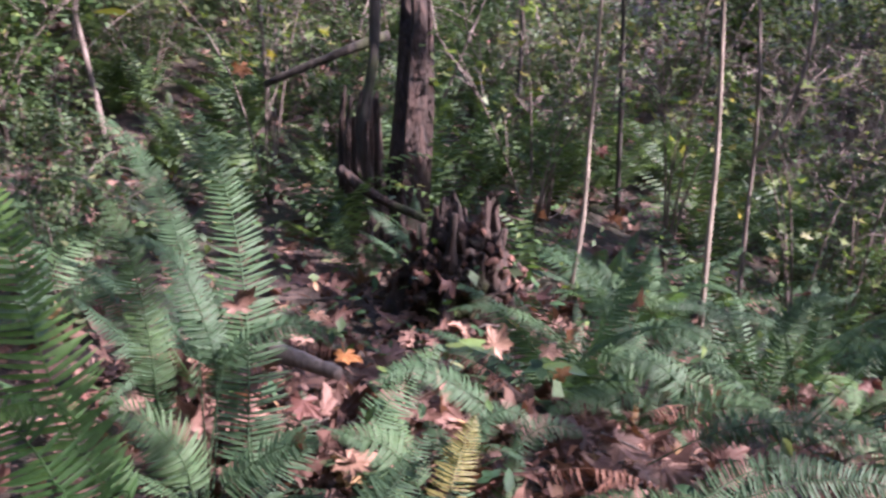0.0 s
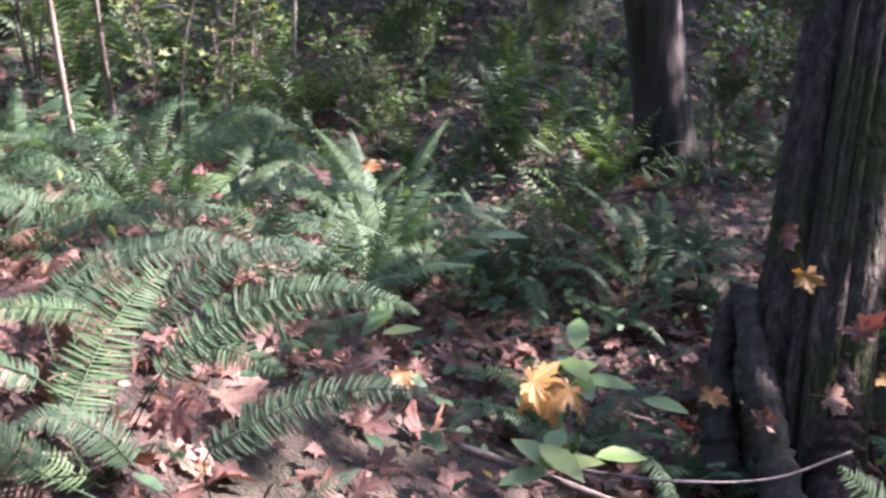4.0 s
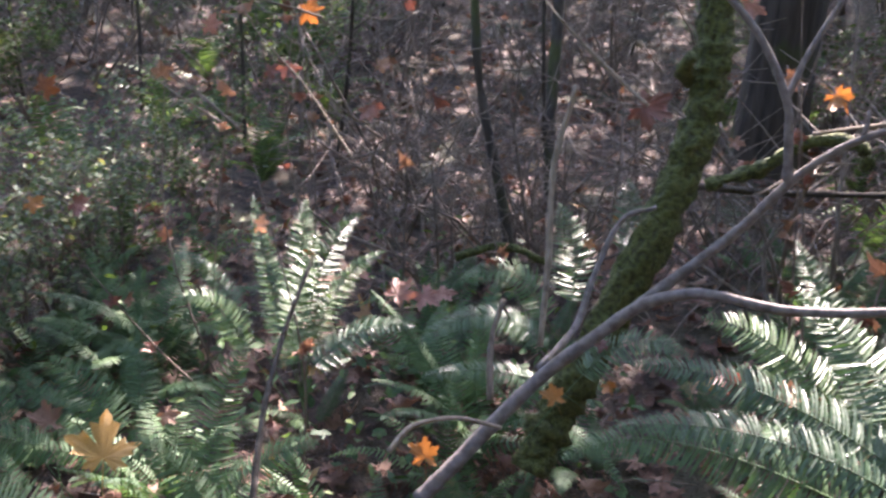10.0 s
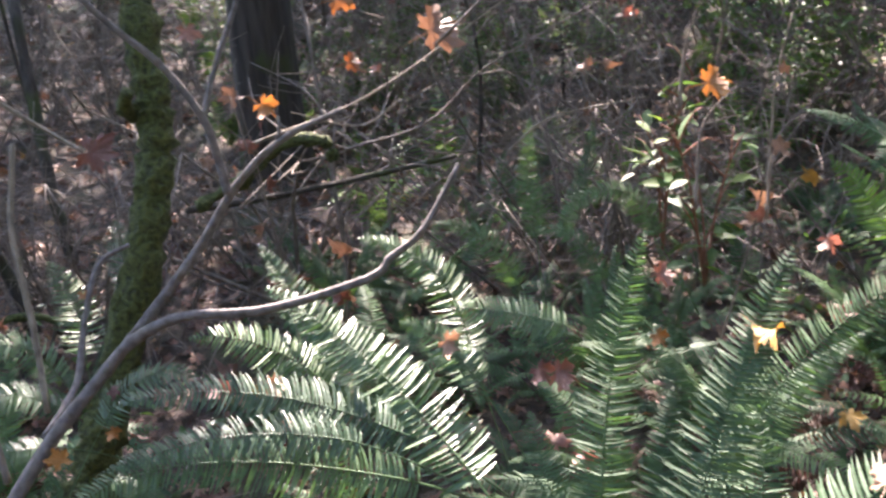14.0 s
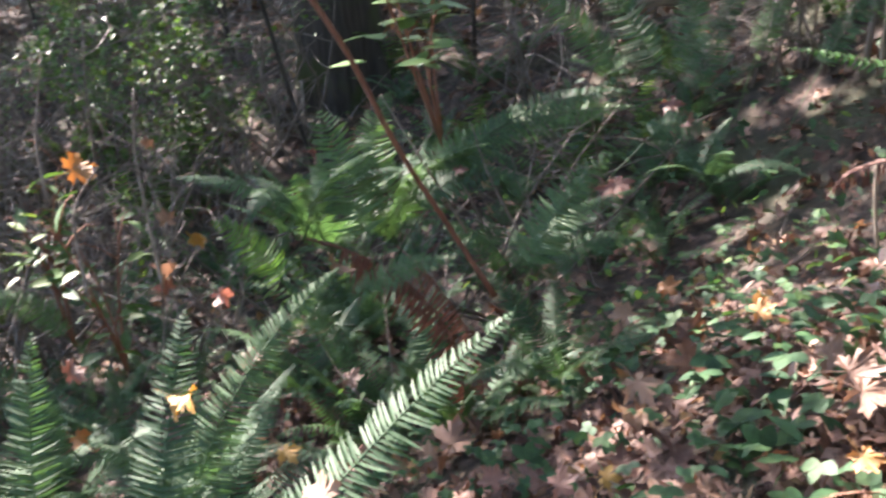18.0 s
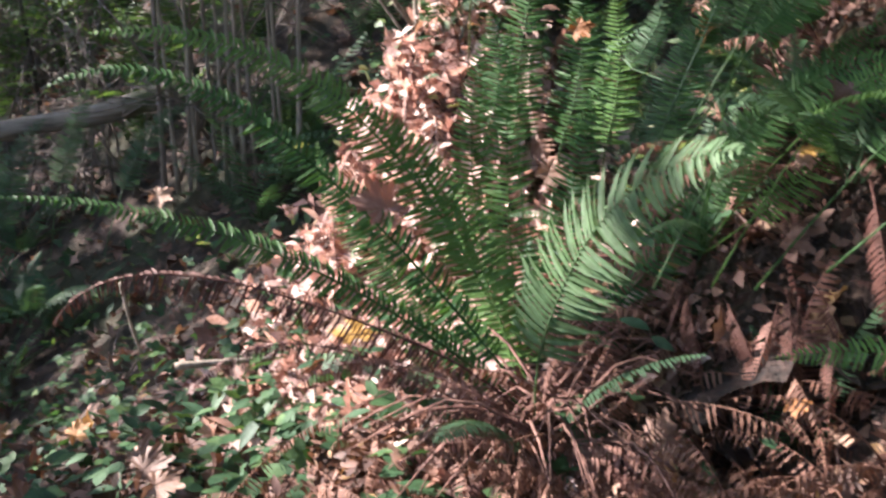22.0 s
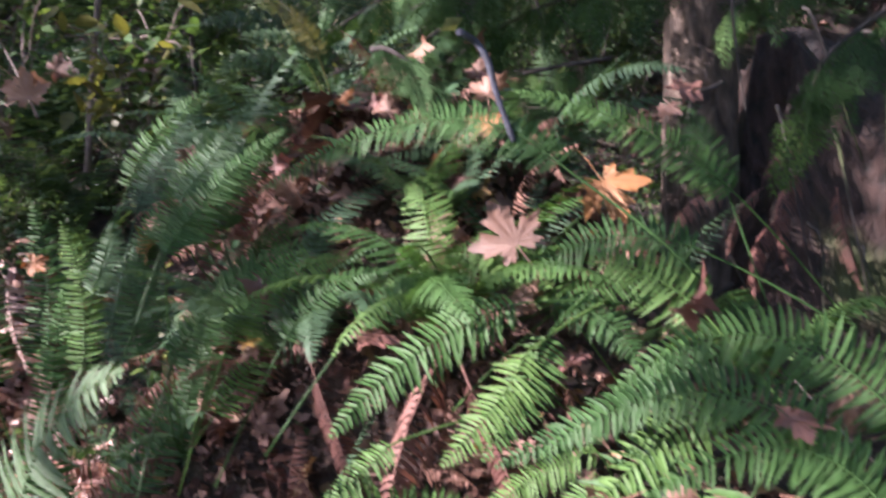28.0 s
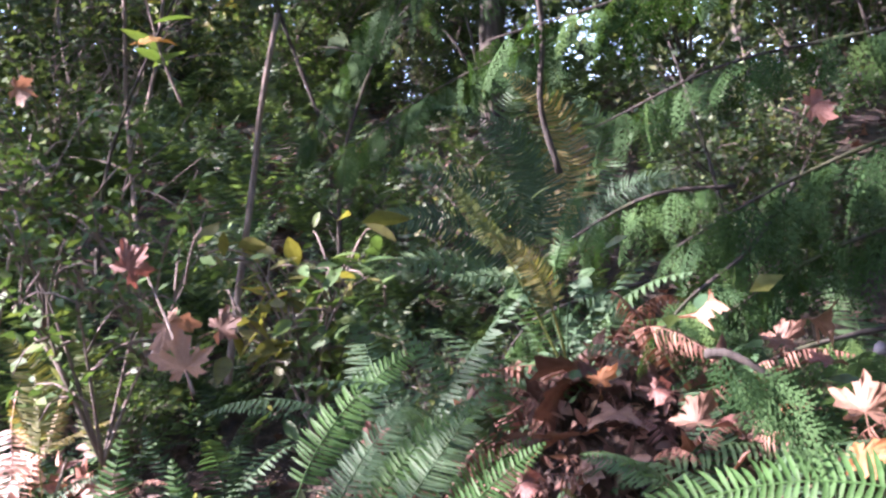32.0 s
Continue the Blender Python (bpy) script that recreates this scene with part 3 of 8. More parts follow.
# the rotten cedar snag with its broken foot
snag = bole("dead_tree", (2.79, 1.64, -1.09), (3.70, 2.36, 0.99), 0.19, 0.175, SNAG, "rotting grey cedar snag with deep vertical cracks and moss", "dead tree", 0.15, 15, 0.4, 90, 150, 3, 0.0, ((192, 0.6, 0.11), (176, 0.4, 0.06), (208, 0.3, 0.04), (222, 0.22, 0.03), (236, 0.25, 0.035), (250, 0.2, 0.03), (160, 0.3, 0.05), (264, 0.2, 0.03)))
limb(snag, [(2.92, 2.07, -0.43), (2.80, 1.90, -0.57), (2.68, 1.68, -0.75), (2.54, 1.42, -0.94)], 0.045, 0.075, BARK, "root_buttress", 40, 18, 0.13, seed=4)
limb(snag, [(2.94, 2.13, -0.43), (2.83, 2.07, -0.64), (2.69, 1.91, -0.88), (2.58, 1.77, -1.02)], 0.03, 0.085, BARK, "root_buttress", 40, 18, 0.13, seed=5)
limb(snag, [(3.04, 1.71, -0.56), (2.93, 1.58, -0.74), (2.72, 1.41, -0.93)], 0.05, 0.09, ROT, "root_buttress", 36, 18, 0.13, seed=6)
limb(snag, [(3.07, 2.08, -0.29), (2.92, 1.97, -0.50), (2.79, 1.77, -0.72)], 0.03, 0.05, ROT, "root_buttress", 34, 16, 0.14, seed=8)
# trunks behind


def tall(at, lean, r0, r1, mat, label, flute=0.05, ribs=7, seed=0, high=8.0):
    return bole("tree", at, (at[0] + lean[0], at[1] + lean[1], at[2] + high), r0, r1, mat, label, "tree", flute, ribs, 0.4, 36, 32, seed)


tree_a = tall((4.96, 4.60, -1.22), (-0.9, 1.45), 0.19, 0.15, BARK, "dark trunk of a tall tree among ferns", seed=9)
tree_b = tall((8.36, -2.28, -1.43), (0.2, 0.0), 0.27, 0.2, BARK, "dark mossy trunk of a tall tree on the slope", seed=10)
tree_c = tall((6.93, -13.43, -0.16), (0.1, -0.1), 0.17, 0.13, BARK, "slim dark trunk of a tall tree", seed=11)
tree_d = tall((-2.45, -3.22, 0.6), (-0.95, 0.32), 0.115, 0.1, TAN_BARK, "tree trunk with cracked tan bark in sunlight", 0.09, 11, 12)
tree_e = tall((-4.22, -9.97, 1.42), (-0.95, 0.32), 0.12, 0.1, BARK, "dark trunk standing against the bright sky", seed=13)
tree_f = tall((5.77, -7.41, -0.53), (0.2, 0.1), 0.36, 0.27, BARK, "broad dark trunk in deep shade", 0.08, 9, 14)
# stumps
stump_a = bole("stump", (-0.73, 5.40, -0.25), (-0.78, 5.90, 0.63), 0.13, 0.06, ROT, "dark rotten stump with a jagged top", "stump", 0.2, 7, 0.9, 34, 44, 21, 0.25)
stump_b = bole("stump", (-0.54, 5.53, -0.23), (-0.49, 6.19, 1.33), 0.12, 0.085, ROT, "tall rotten brown stump broken off high up", "stump", 0.2, 8, 0.6, 40, 44, 22, 0.3)
limb(stump_b, [(-0.80, 5.12, 0.32), (-0.61, 5.02, 0.21), (-0.33, 4.92, 0.11)], 0.035, 0.02, ROT, "broken_limb", 8, 8, 0.08)
limb(stump_b, [(-0.67, 5.32, 0.22), (-0.71, 5.37, 0.46), (-0.66, 5.53, 0.86), (-0.66, 5.66, 1.31)], 0.03, 0.03, BARK, "broken_limb", 10, 8, 0.08)
limb(stump_b, [(-1.35, 5.89, 0.66), (-1.04, 5.87, 0.79), (-0.62, 5.95, 0.95)], 0.02, 0.03, BARK, "broken_limb", 10, 8, 0.08)
stump_c = bole("stump", (-0.13, 4.40, -0.10), (-0.10, 4.57, 0.32), 0.17, 0.11, ROT, "low rotten stump crumbling into red-brown wood", "stump", 0.34, 9, 1.0, 36, 80, 23, 0.75)
stump_d = bole("stump", (1.21, -7.21, -0.25), (0.91, -7.38, 0.21), 0.25, 0.16, ROT, "crumbling rotten stump behind the ferns", "stump", 0.22, 6, 0.6, 24, 36, 24, 0.4)
for k in range(9):
    a = k * 0.7 + 0.3
    c = np.array(stump_c.location)
    o = np.array([math.cos(a), math.sin(a), 0])
    limb(stump_c, [c + o * 0.14 + [0, 0, 0.05], c + o * 0.17 + [0, 0, 0.2], c + o * 0.19 + [0.02, 0, 0.30 + 0.14 * math.sin(k * 2.3)]], 0.045, 0.012, ROT, "splinter", 7, 6, 0.15, seed=30 + k)
for k in range(6):
    a = k * 1.05
    c = np.array(stump_a.location)
    o = np.array([math.cos(a), math.sin(a), 0])
    limb(stump_a, [c + o * 0.1 + [0, 0, 0.4], c + o * 0.1 + [0, 0, 0.75], c + o * 0.09 + [0.02, 0, 0.9 + 0.12 * math.sin(k * 2.3)]], 0.026, 0.006, ROT, "splinter", 7, 6, 0.15, seed=50 + k)

# shards of red-brown wood crumbling from the low stump
RED_ROT = bark_material("red_rot", (0.014, 0.007, 0.005), (0.105, 0.045, 0.030), moss=0.08, stretch=(1, 1, 0.2), scale=40, depth=0.01)
g = np.random.default_rng(77)
for k in range(130):
    a, rad = g.uniform(0, 2 * math.pi), 0.25 * g.uniform(0.1, 1) ** 0.7
    top = 0.42 * (1 - rad / 0.32) * g.uniform(0.0, 1.0)
    o = np.array([rad * 1.2 * math.cos(a), rad * math.sin(a), top])
    along = np.array([0.1 * math.cos(a), 0.1 * math.sin(a), g.uniform(0.2, 1.2)]) + g.normal(0, 0.5, 3)
    along = along / np.linalg.norm(along) * g.uniform(0.03, 0.11)
    v, f = tube([tuple(o), tuple(o + along * 0.5 + g.normal(0, 0.008, 3)), tuple(o + along)], g.uniform(0.012, 0.036), g.uniform(0.006, 0.02), 4, 5, 0.5, seed=900 + k)
    part("wood_shard", tri_mesh("wood_shard", v, f, RED_ROT if g.random() < 0.45 else ROT), stump_c)

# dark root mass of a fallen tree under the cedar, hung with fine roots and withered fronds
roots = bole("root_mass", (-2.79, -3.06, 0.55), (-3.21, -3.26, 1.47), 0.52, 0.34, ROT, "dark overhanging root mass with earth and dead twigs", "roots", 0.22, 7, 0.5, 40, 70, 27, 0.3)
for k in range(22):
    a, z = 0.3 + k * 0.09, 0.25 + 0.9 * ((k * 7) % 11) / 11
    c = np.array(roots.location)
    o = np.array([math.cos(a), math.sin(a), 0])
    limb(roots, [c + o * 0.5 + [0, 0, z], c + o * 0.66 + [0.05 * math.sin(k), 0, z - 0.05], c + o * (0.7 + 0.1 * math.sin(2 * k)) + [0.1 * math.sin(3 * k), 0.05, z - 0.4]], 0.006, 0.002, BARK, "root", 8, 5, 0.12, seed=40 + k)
f = thing("dead_fern", (-2.53, -2.85, 1.16), "withered brown fern hanging in the dark under the cedar", "fern")
for k, (foot, tip) in enumerate([((-2.25, -2.69, 1.10), (-2.02, -2.60, 0.96)), ((-2.40, -2.69, 1.12), (-2.11, -2.49, 0.93)), ((-2.14, -2.67, 1.13), (-1.86, -2.62, 1.04)), ((-2.37, -2.56, 1.08), (-2.21, -2.37, 0.87)), ((-2.21, -2.58, 1.04), (-1.91, -2.40, 0.91)), ((-2.44, -2.66, 1.19), (-2.18, -2.62, 1.12))]):
    frond(f, tip, 1, 20 * (k % 3 - 1), "dead", foot, 0.4)
# leaning mossy trunk
moss_tree = thing("leaning_tree", (3.45, -0.66, -0.77), "leaning slender trunk wrapped in green moss", "tree")
limb(moss_tree, [(3.34, -0.60, -0.84), (3.48, -0.70, -0.64), (3.56, -0.85, -0.33), (3.70, -1.04, 0.10), (3.85, -1.14, 0.41), (3.97, -1.16, 0.67), (4.19, -1.18, 1.15), (4.54, -1.26, 2.06)], 0.074, 0.058, MOSS, "trunk", 80, 20, 0.13, seed=61)
limb(moss_tree, [(3.88, -1.09, 0.49), (3.84, -1.05, 0.52), (3.80, -1.07, 0.59)], 0.04, 0.02, MOSS, "burl", 6, 8, 0.15, seed=62)
moss_limb = thing("mossy_limb", (4.69, -1.35, -0.19), "broken mossy limb lying across the brush", "branch")
limb(moss_limb, [(4.68, -1.29, -0.21), (4.68, -1.52, -0.12), (4.64, -1.71, 0.03), (4.55, -1.89, 0.04), (4.51, -1.92, -0.05)], 0.03, 0.026, MOSS, "limb", 26, 9, 0.2, seed=63)
limb(moss_limb, [(4.78, -1.25, -0.26), (5.15, -1.88, -0.41), (5.29, -2.79, -0.43)], 0.018, 0.014, BARK, "limb", 18, 8, 0.12, seed=64)
limb(moss_limb, [(5.06, -0.12, -0.83), (5.11, -0.36, -0.77), (5.09, -0.59, -0.84)], 0.022, 0.016, MOSS, "limb", 10, 8, 0.16, seed=65)

# grey bare branch that forks over the ferns
bare = thing("bare_sapling", (2.80, -0.32, -0.51), "bare forked grey sapling leaning over the ferns", "sapling")
limb(bare, [(2.77, -0.29, -0.54), (2.83, -0.39, -0.44), (2.98, -0.62, -0.22), (3.03, -0.83, -0.04), (3.06, -0.98, 0.09), (3.05, -1.16, 0.28), (3.04, -1.29, 0.45), (3.00, -1.43, 0.58), (2.97, -1.61, 0.65)], 0.026, 0.008, BRANCH, "stem", 50, 10, 0.04, seed=70)
limb(bare, [(3.03, -0.83, -0.04), (3.02, -0.93, 0.05), (2.98, -1.08, 0.11), (2.89, -1.31, 0.12), (2.79, -1.60, 0.20), (2.79, -1.67, 0.25), (2.78, -1.77, 0.32), (2.80, -1.90, 0.49)], 0.019, 0.008, BRANCH, "side_branch", 40, 8, 0.05, seed=71)
limb(bare, [(3.04, -1.27, 0.44), (3.06, -1.26, 0.55), (3.07, -1.24, 0.66), (3.12, -1.16, 0.81), (3.16, -1.05, 0.93), (3.18, -0.98, 1.02)], 0.014, 0.008, BRANCH, "side_branch", 30, 8, 0.05, seed=72)
limb(bare, [(3.07, -1.24, 0.66), (3.14, -1.30, 0.78), (3.20, -1.39, 0.93), (3.21, -1.42, 1.02)], 0.010, 0.006, BRANCH, "side_branch", 20, 8, 0.05, seed=73)
limb(bare, [(3.00, -1.43, 0.58), (3.01, -1.44, 0.62), (3.02, -1.44, 0.65)], 0.008, 0.005, BRANCH, "side_branch", 5, 6, 0.05, seed=74)
limb(bare, [(3.04, -0.62, -0.22), (3.20, -0.73, -0.15), (3.33, -0.78, -0.03), (3.45, -0.86, 0.12), (3.46, -0.97, 0.17)], 0.014, 0.007, BRANCH, "side_branch", 20, 8, 0.06, seed=75)


def stick(points, r0, r1, mat, label, name="twig", category="twig", rings=16, seed=0, rough=0.05):
    v, f = tube(points, r0, r1, rings, 7, rough, seed=seed)
    ob = new(name, tri_mesh(name, v - np.array(points[0]), f, mat))
    ob.location = points[0]
    return tagged(ob, label, category)


stick([(2.38, 0.09, -0.33), (2.62, 0.12, -0.18), (2.88, 0.13, -0.07), (3.15, 0.10, 0.07)], 0.011, 0.006, BARK, "thin dark brown sapling stem among ferns", "sapling", "sapling", seed=80)
stick([(3.25, -0.62, -0.26), (3.38, -0.63, -0.03), (3.50, -0.63, 0.27), (3.56, -0.66, 0.41), (3.59, -0.69, 0.53)], 0.011, 0.009, PALE_TWIG, "thin grey stem with a mossy tip", "sapling", "sapling", seed=81)
stick([(5.43, -0.39, -1.04), (5.56, -0.33, -0.75), (5.68, -0.24, -0.42), (5.79, -0.15, -0.03), (6.01, -0.09, 0.56)], 0.034, 0.024, BARK, "slim dark mossy stem on the slope", "sapling", "sapling", seed=82)
stick([(7.00, -0.58, -1.50), (7.26, -0.53, -0.81), (7.74, -0.55, 0.36)], 0.045, 0.04, BARK, "slim dark stem on the slope", "sapling", "sapling", seed=83)
stick([(3.14, -0.47, -0.41), (3.24, -0.46, -0.25), (3.32, -0.49, -0.13)], 0.012, 0.007, TWIG, "thin dark twig standing among ferns", seed=84)
stick([(2.68, -0.22, -0.30), (2.74, -0.28, -0.25), (2.77, -0.40, -0.23), (2.81, -0.53, -0.28)], 0.009, 0.006, PALE_TWIG, "thin bent twig over the litter", seed=85)
for k, pts in enumerate([
        [(3.29, -0.90, 0.56), (3.36, -0.82, 0.61), (3.43, -0.70, 0.70), (3.56, -0.56, 0.83), (3.68, -0.45, 0.99)],
        [(4.57, 0.40, 0.51), (4.62, 0.60, 0.55), (4.63, 0.91, 0.60), (4.46, 1.27, 0.59)],
        [(4.34, 0.24, -0.04), (4.38, 0.45, 0.27), (4.47, 0.68, 0.49), (4.58, 0.84, 0.79)],
        [(4.15, 0.66, 0.13), (4.23, 0.87, 0.27), (4.28, 1.09, 0.40)],
        [(3.55, -1.44, 0.41), (3.50, -1.83, 0.52), (3.33, -2.17, 0.76), (3.17, -2.37, 0.94)],
        [(3.84, -1.82, 0.23), (3.77, -2.13, 0.30), (3.74, -2.34, 0.47), (3.67, -2.59, 0.61), (3.56, -2.85, 0.75)],
        [(3.62, -2.40, 0.18), (3.58, -2.57, 0.30), (3.43, -2.89, 0.37)],
        [(2.63, -1.79, 0.88), (2.61, -1.90, 0.97), (2.58, -2.00, 1.08)],
        [(3.64, -2.00, 0.45), (3.67, -1.84, 0.37), (3.74, -1.61, 0.44)],
        [(2.87, -2.67, 0.50), (2.91, -2.71, 0.69), (2.91, -2.79, 0.92)],
        [(2.55, -2.78, 0.23), (2.61, -2.82, 0.42), (2.66, -2.86, 0.62), (2.67, -2.91, 0.81)],
        [(2.60, -2.56, 0.29), (2.67, -2.62, 0.51), (2.64, -2.71, 0.63)],
        [(2.34, -4.12, -0.06), (2.51, -4.03, 0.32), (2.63, -4.01, 0.52)],
        [(2.10, -4.22, -0.16), (2.24, -4.16, 0.17), (2.33, -4.18, 0.39)],
        [(3.34, -0.85, 0.59), (3.42, -0.71, 0.70), (3.50, -0.58, 0.81)],
        [(4.22, 0.70, 0.13), (4.28, 0.97, 0.30), (4.32, 1.19, 0.42)],
        [(4.60, 0.88, -0.01), (4.67, 1.15, 0.12), (4.74, 1.37, 0.25)],
        [(-0.74, -3.71, 2.17), (-0.71, -3.69, 2.28), (-0.69, -3.66, 2.43)],
        [(-0.64, -3.45, 1.59), (-0.62, -3.56, 1.74), (-0.59, -3.66, 1.89)]]):
    stick(pts, 0.0035 if k > 16 else 0.006, 0.002, TWIG if k % 2 or k > 16 else PALE_TWIG, "thin bare twig with a few hanging leaves", "bare_twig", "twig", 18, 160 + k, 0.06)
# saplings by the stumps
stick([(0.39, 4.71, -0.23), (0.44, 4.72, 0.15), (0.46, 4.72, 0.61), (0.48, 4.68, 1.21), (0.49, 4.69, 1.45)], 0.013, 0.008, PALE_TWIG, "slim tan sapling stem", "sapling", "sapling", seed=86)
stick([(0.97, 4.39, -0.29), (0.98, 4.42, 0.11), (0.99, 4.44, 0.62), (0.96, 4.41, 1.22), (0.95, 4.42, 1.49)], 0.015, 0.009, PALE_TWIG, "slim pale sapling stem in sunlight", "sapling", "sapling", seed=87)
stick([(1.30, 5.05, -0.37), (1.31, 5.09, 0.12), (1.31, 5.06, 0.45), (1.29, 5.03, 0.87), (1.25, 5.07, 1.40)], 0.013, 0.009, TWIG, "slim grey sapling stem", "sapling", "sapling", seed=88)
stick([(1.31, 5.06, 0.45), (1.43, 5.05, 0.60), (1.53, 5.07, 0.93), (1.55, 5.09, 1.32)], 0.012, 0.01, TWIG, "thin branch of a sapling", "fallen_branch", "branch", seed=89)
stick([(2.99, 6.68, -0.59), (3.05, 6.74, -0.27), (3.13, 6.82, 0.33)], 0.022, 0.018, PALE_TWIG, "thin pale sapling stem", "sapling", "sapling", seed=90)
stick([(3.94, 7.43, -0.34), (3.90, 7.51, -0.07), (3.88, 7.59, 0.33)], 0.026, 0.02, PALE_TWIG, "thin pale sapling stem", "sapling", "sapling", seed=91)
# stems over the ground cover
stick([(2.12, -3.95, -0.22), (2.25, -3.88, 0.06), (2.33, -3.71, 0.42), (2.43, -3.61, 0.78), (2.53, -3.52, 1.06), (2.55, -3.46, 1.37)], 0.011, 0.009, RED_STEM, "thin reddish bare stem leaning over ferns", "bare_shrub", "shrub", seed=92)
stick([(2.65, -6.49, 0.46), (2.05, -6.64, 0.52), (1.70, -6.65, 0.56), (1.31, -6.66, 0.65)], 0.055, 0.07, LOG, "weathered fallen log on the bank", "fallen_log", "log", 20, 93, 0.06)
foot_l, foot_r, top_l, top_r = (np.array(p) for p in ((1.37, -6.33, 0.13), (0.54, -6.09, 0.26), (1.33, -6.51, 1.91), (0.52, -6.24, 1.85)))
for k in range(12):
    u, w = (k + 0.5 + rng.uniform(-0.4, 0.4)) / 12, (k + 0.5 + rng.uniform(-0.5, 0.5)) / 12
    a, b = foot_l + u * (foot_r - foot_l), top_l + w * (top_r - top_l)
    j = rng.normal(0, 0.06, 3)
    stick([tuple(a), tuple(a * 0.6 + b * 0.4 + 0.4 * j), tuple(b + j)], rng.uniform(0.009, 0.02), 0.008, PALE_TWIG if k % 4 else TWIG, "pale dead upright cane in a thicket", "dead_cane", "cane", 14, 100 + k, 0.06)["group"] = "dead canes"

# sunlit bare twigs at the back of the bank
for k, pts in enumerate([
        [(-0.10, -4.93, 1.07), (-0.11, -4.91, 1.36), (-0.19, -4.88, 1.65), (-0.26, -4.88, 1.91), (-0.26, -4.86, 2.19), (-0.28, -4.81, 2.46)],
        [(-0.08, -4.93, 1.12), (0.05, -4.85, 1.35), (0.14, -4.76, 1.62), (0.22, -4.75, 1.80)],
        [(0.08, -4.86, 1.50), (0.02, -4.87, 1.73), (-0.10, -4.88, 1.86)],
        [(-0.26, -4.83, 1.06), (-0.33, -4.85, 1.21), (-0.38, -4.86, 1.32)],
        [(-0.04, -4.93, 1.10), (0.08, -4.94, 1.28), (0.20, -4.94, 1.41)],
        [(0.14, -4.76, 1.74), (0.05, -4.76, 2.04), (0.00, -4.74, 2.26)],
        [(-0.18, -4.88, 1.70), (-0.13, -4.88, 1.90), (-0.02, -4.86, 2.01)],
        [(-0.22, -4.88, 1.67), (-0.35, -4.87, 2.07), (-0.40, -4.86, 2.10)]]):
    stick(pts, 0.009 if k < 2 else 0.006, 0.004, PALE_TWIG, "pale bare twig of a dead shrub", "bare_twig", "twig", 18, 130 + k, 0.06)
stick([(-1.29, -2.43, 1.60), (-1.33, -2.45, 1.58), (-1.34, -2.43, 1.54), (-1.335, -2.41, 1.48), (-1.32, -2.35, 1.39)], 0.0075, 0.006, BLUE_BRANCH, "short curved blue-grey branch on the ferns", "dead_branch", "branch", 16, 140)
stick([(-1.45, -5.61, 2.85), (-1.34, -5.70, 2.49), (-1.26, -5.76, 2.16), (-1.13, -5.81, 1.70), (-1.03, -5.81, 1.34)], 0.012, 0.017, TWIG, "thin pale sapling trunk in the shade", "sapling", "sapling", 16, 141)
stick([(-1.74, -3.94, 1.93), (-1.71, -3.93, 2.12), (-1.73, -3.89, 2.32), (-1.71, -3.86, 2.51)], 0.010, 0.007, BARK, "thin dark bare stem", "sapling", "sapling", 14, 142)
stick([(1.77, 1.62, -0.48), (2.04, 1.49, -0.55), (2.32, 1.36, -0.57), (2.54, 1.26, -0.49)], 0.0055, 0.0035, BRANCH, "thin grey twig lying before the snag", seed=143)
stick([(1.46, 1.77, -0.37), (1.65, 1.59, -0.44), (1.87, 1.33, -0.51)], 0.014, 0.01, TWIG, "dead brown stick on the litter", "stick", "stick", seed=144)
stick([(-0.63, 2.80, 0.28), (-0.52, 2.76, 0.26), (-0.41, 2.72, 0.24)], 0.03, 0.022, TWIG, "short dark stick on the litter", "stick", "stick", seed=145)
stick([(0.02, 2.74, 0.20), (0.15, 2.66, 0.15), (0.25, 2.59, 0.14)], 0.05, 0.035, ROT, "piece of dark rotten wood on the litter", "rotten_wood", "wood", seed=146)
stick([(0.70, -3.73, 0.26), (0.56, -3.76, 0.25), (0.41, -3.79, 0.24)], 0.013, 0.008, PALE_TWIG, "pale stick on the ground cover", "stick", "stick", seed=147)
stick([(0.66, -3.24, 0.71), (0.66, -3.26, 0.61), (0.65, -3.28, 0.50)], 0.005, 0.004, PALE_TWIG, "broken pale fern stalk", "dead_stalk", "stalk", seed=148)
rock = bole("mossy_stump", (2.04, 6.24, -0.74), (2.08, 6.40, -0.56), 0.17, 0.12, MOSS, "low round stump covered in moss", "stump", 0.08, 5, 0.3, 16, 30, 150)

# ---- named ferns, going round clockwise from the stumps ----
HERO_MATS = {"green": FERN, "fresh": FERN_FRESH, "yellow": FERN_YELLOW, "dead": FERN_DEAD, "curled": FERN_DEAD, "pale": FERN_GLARE}
HERO_WORDS = {"dead": "withered brown frond", "curled": "curled withered brown frond", "pale": "pale dead frond with sun glare in its colour", "yellow": "yellowing frond"}
hero_rng = np.random.default_rng(17)


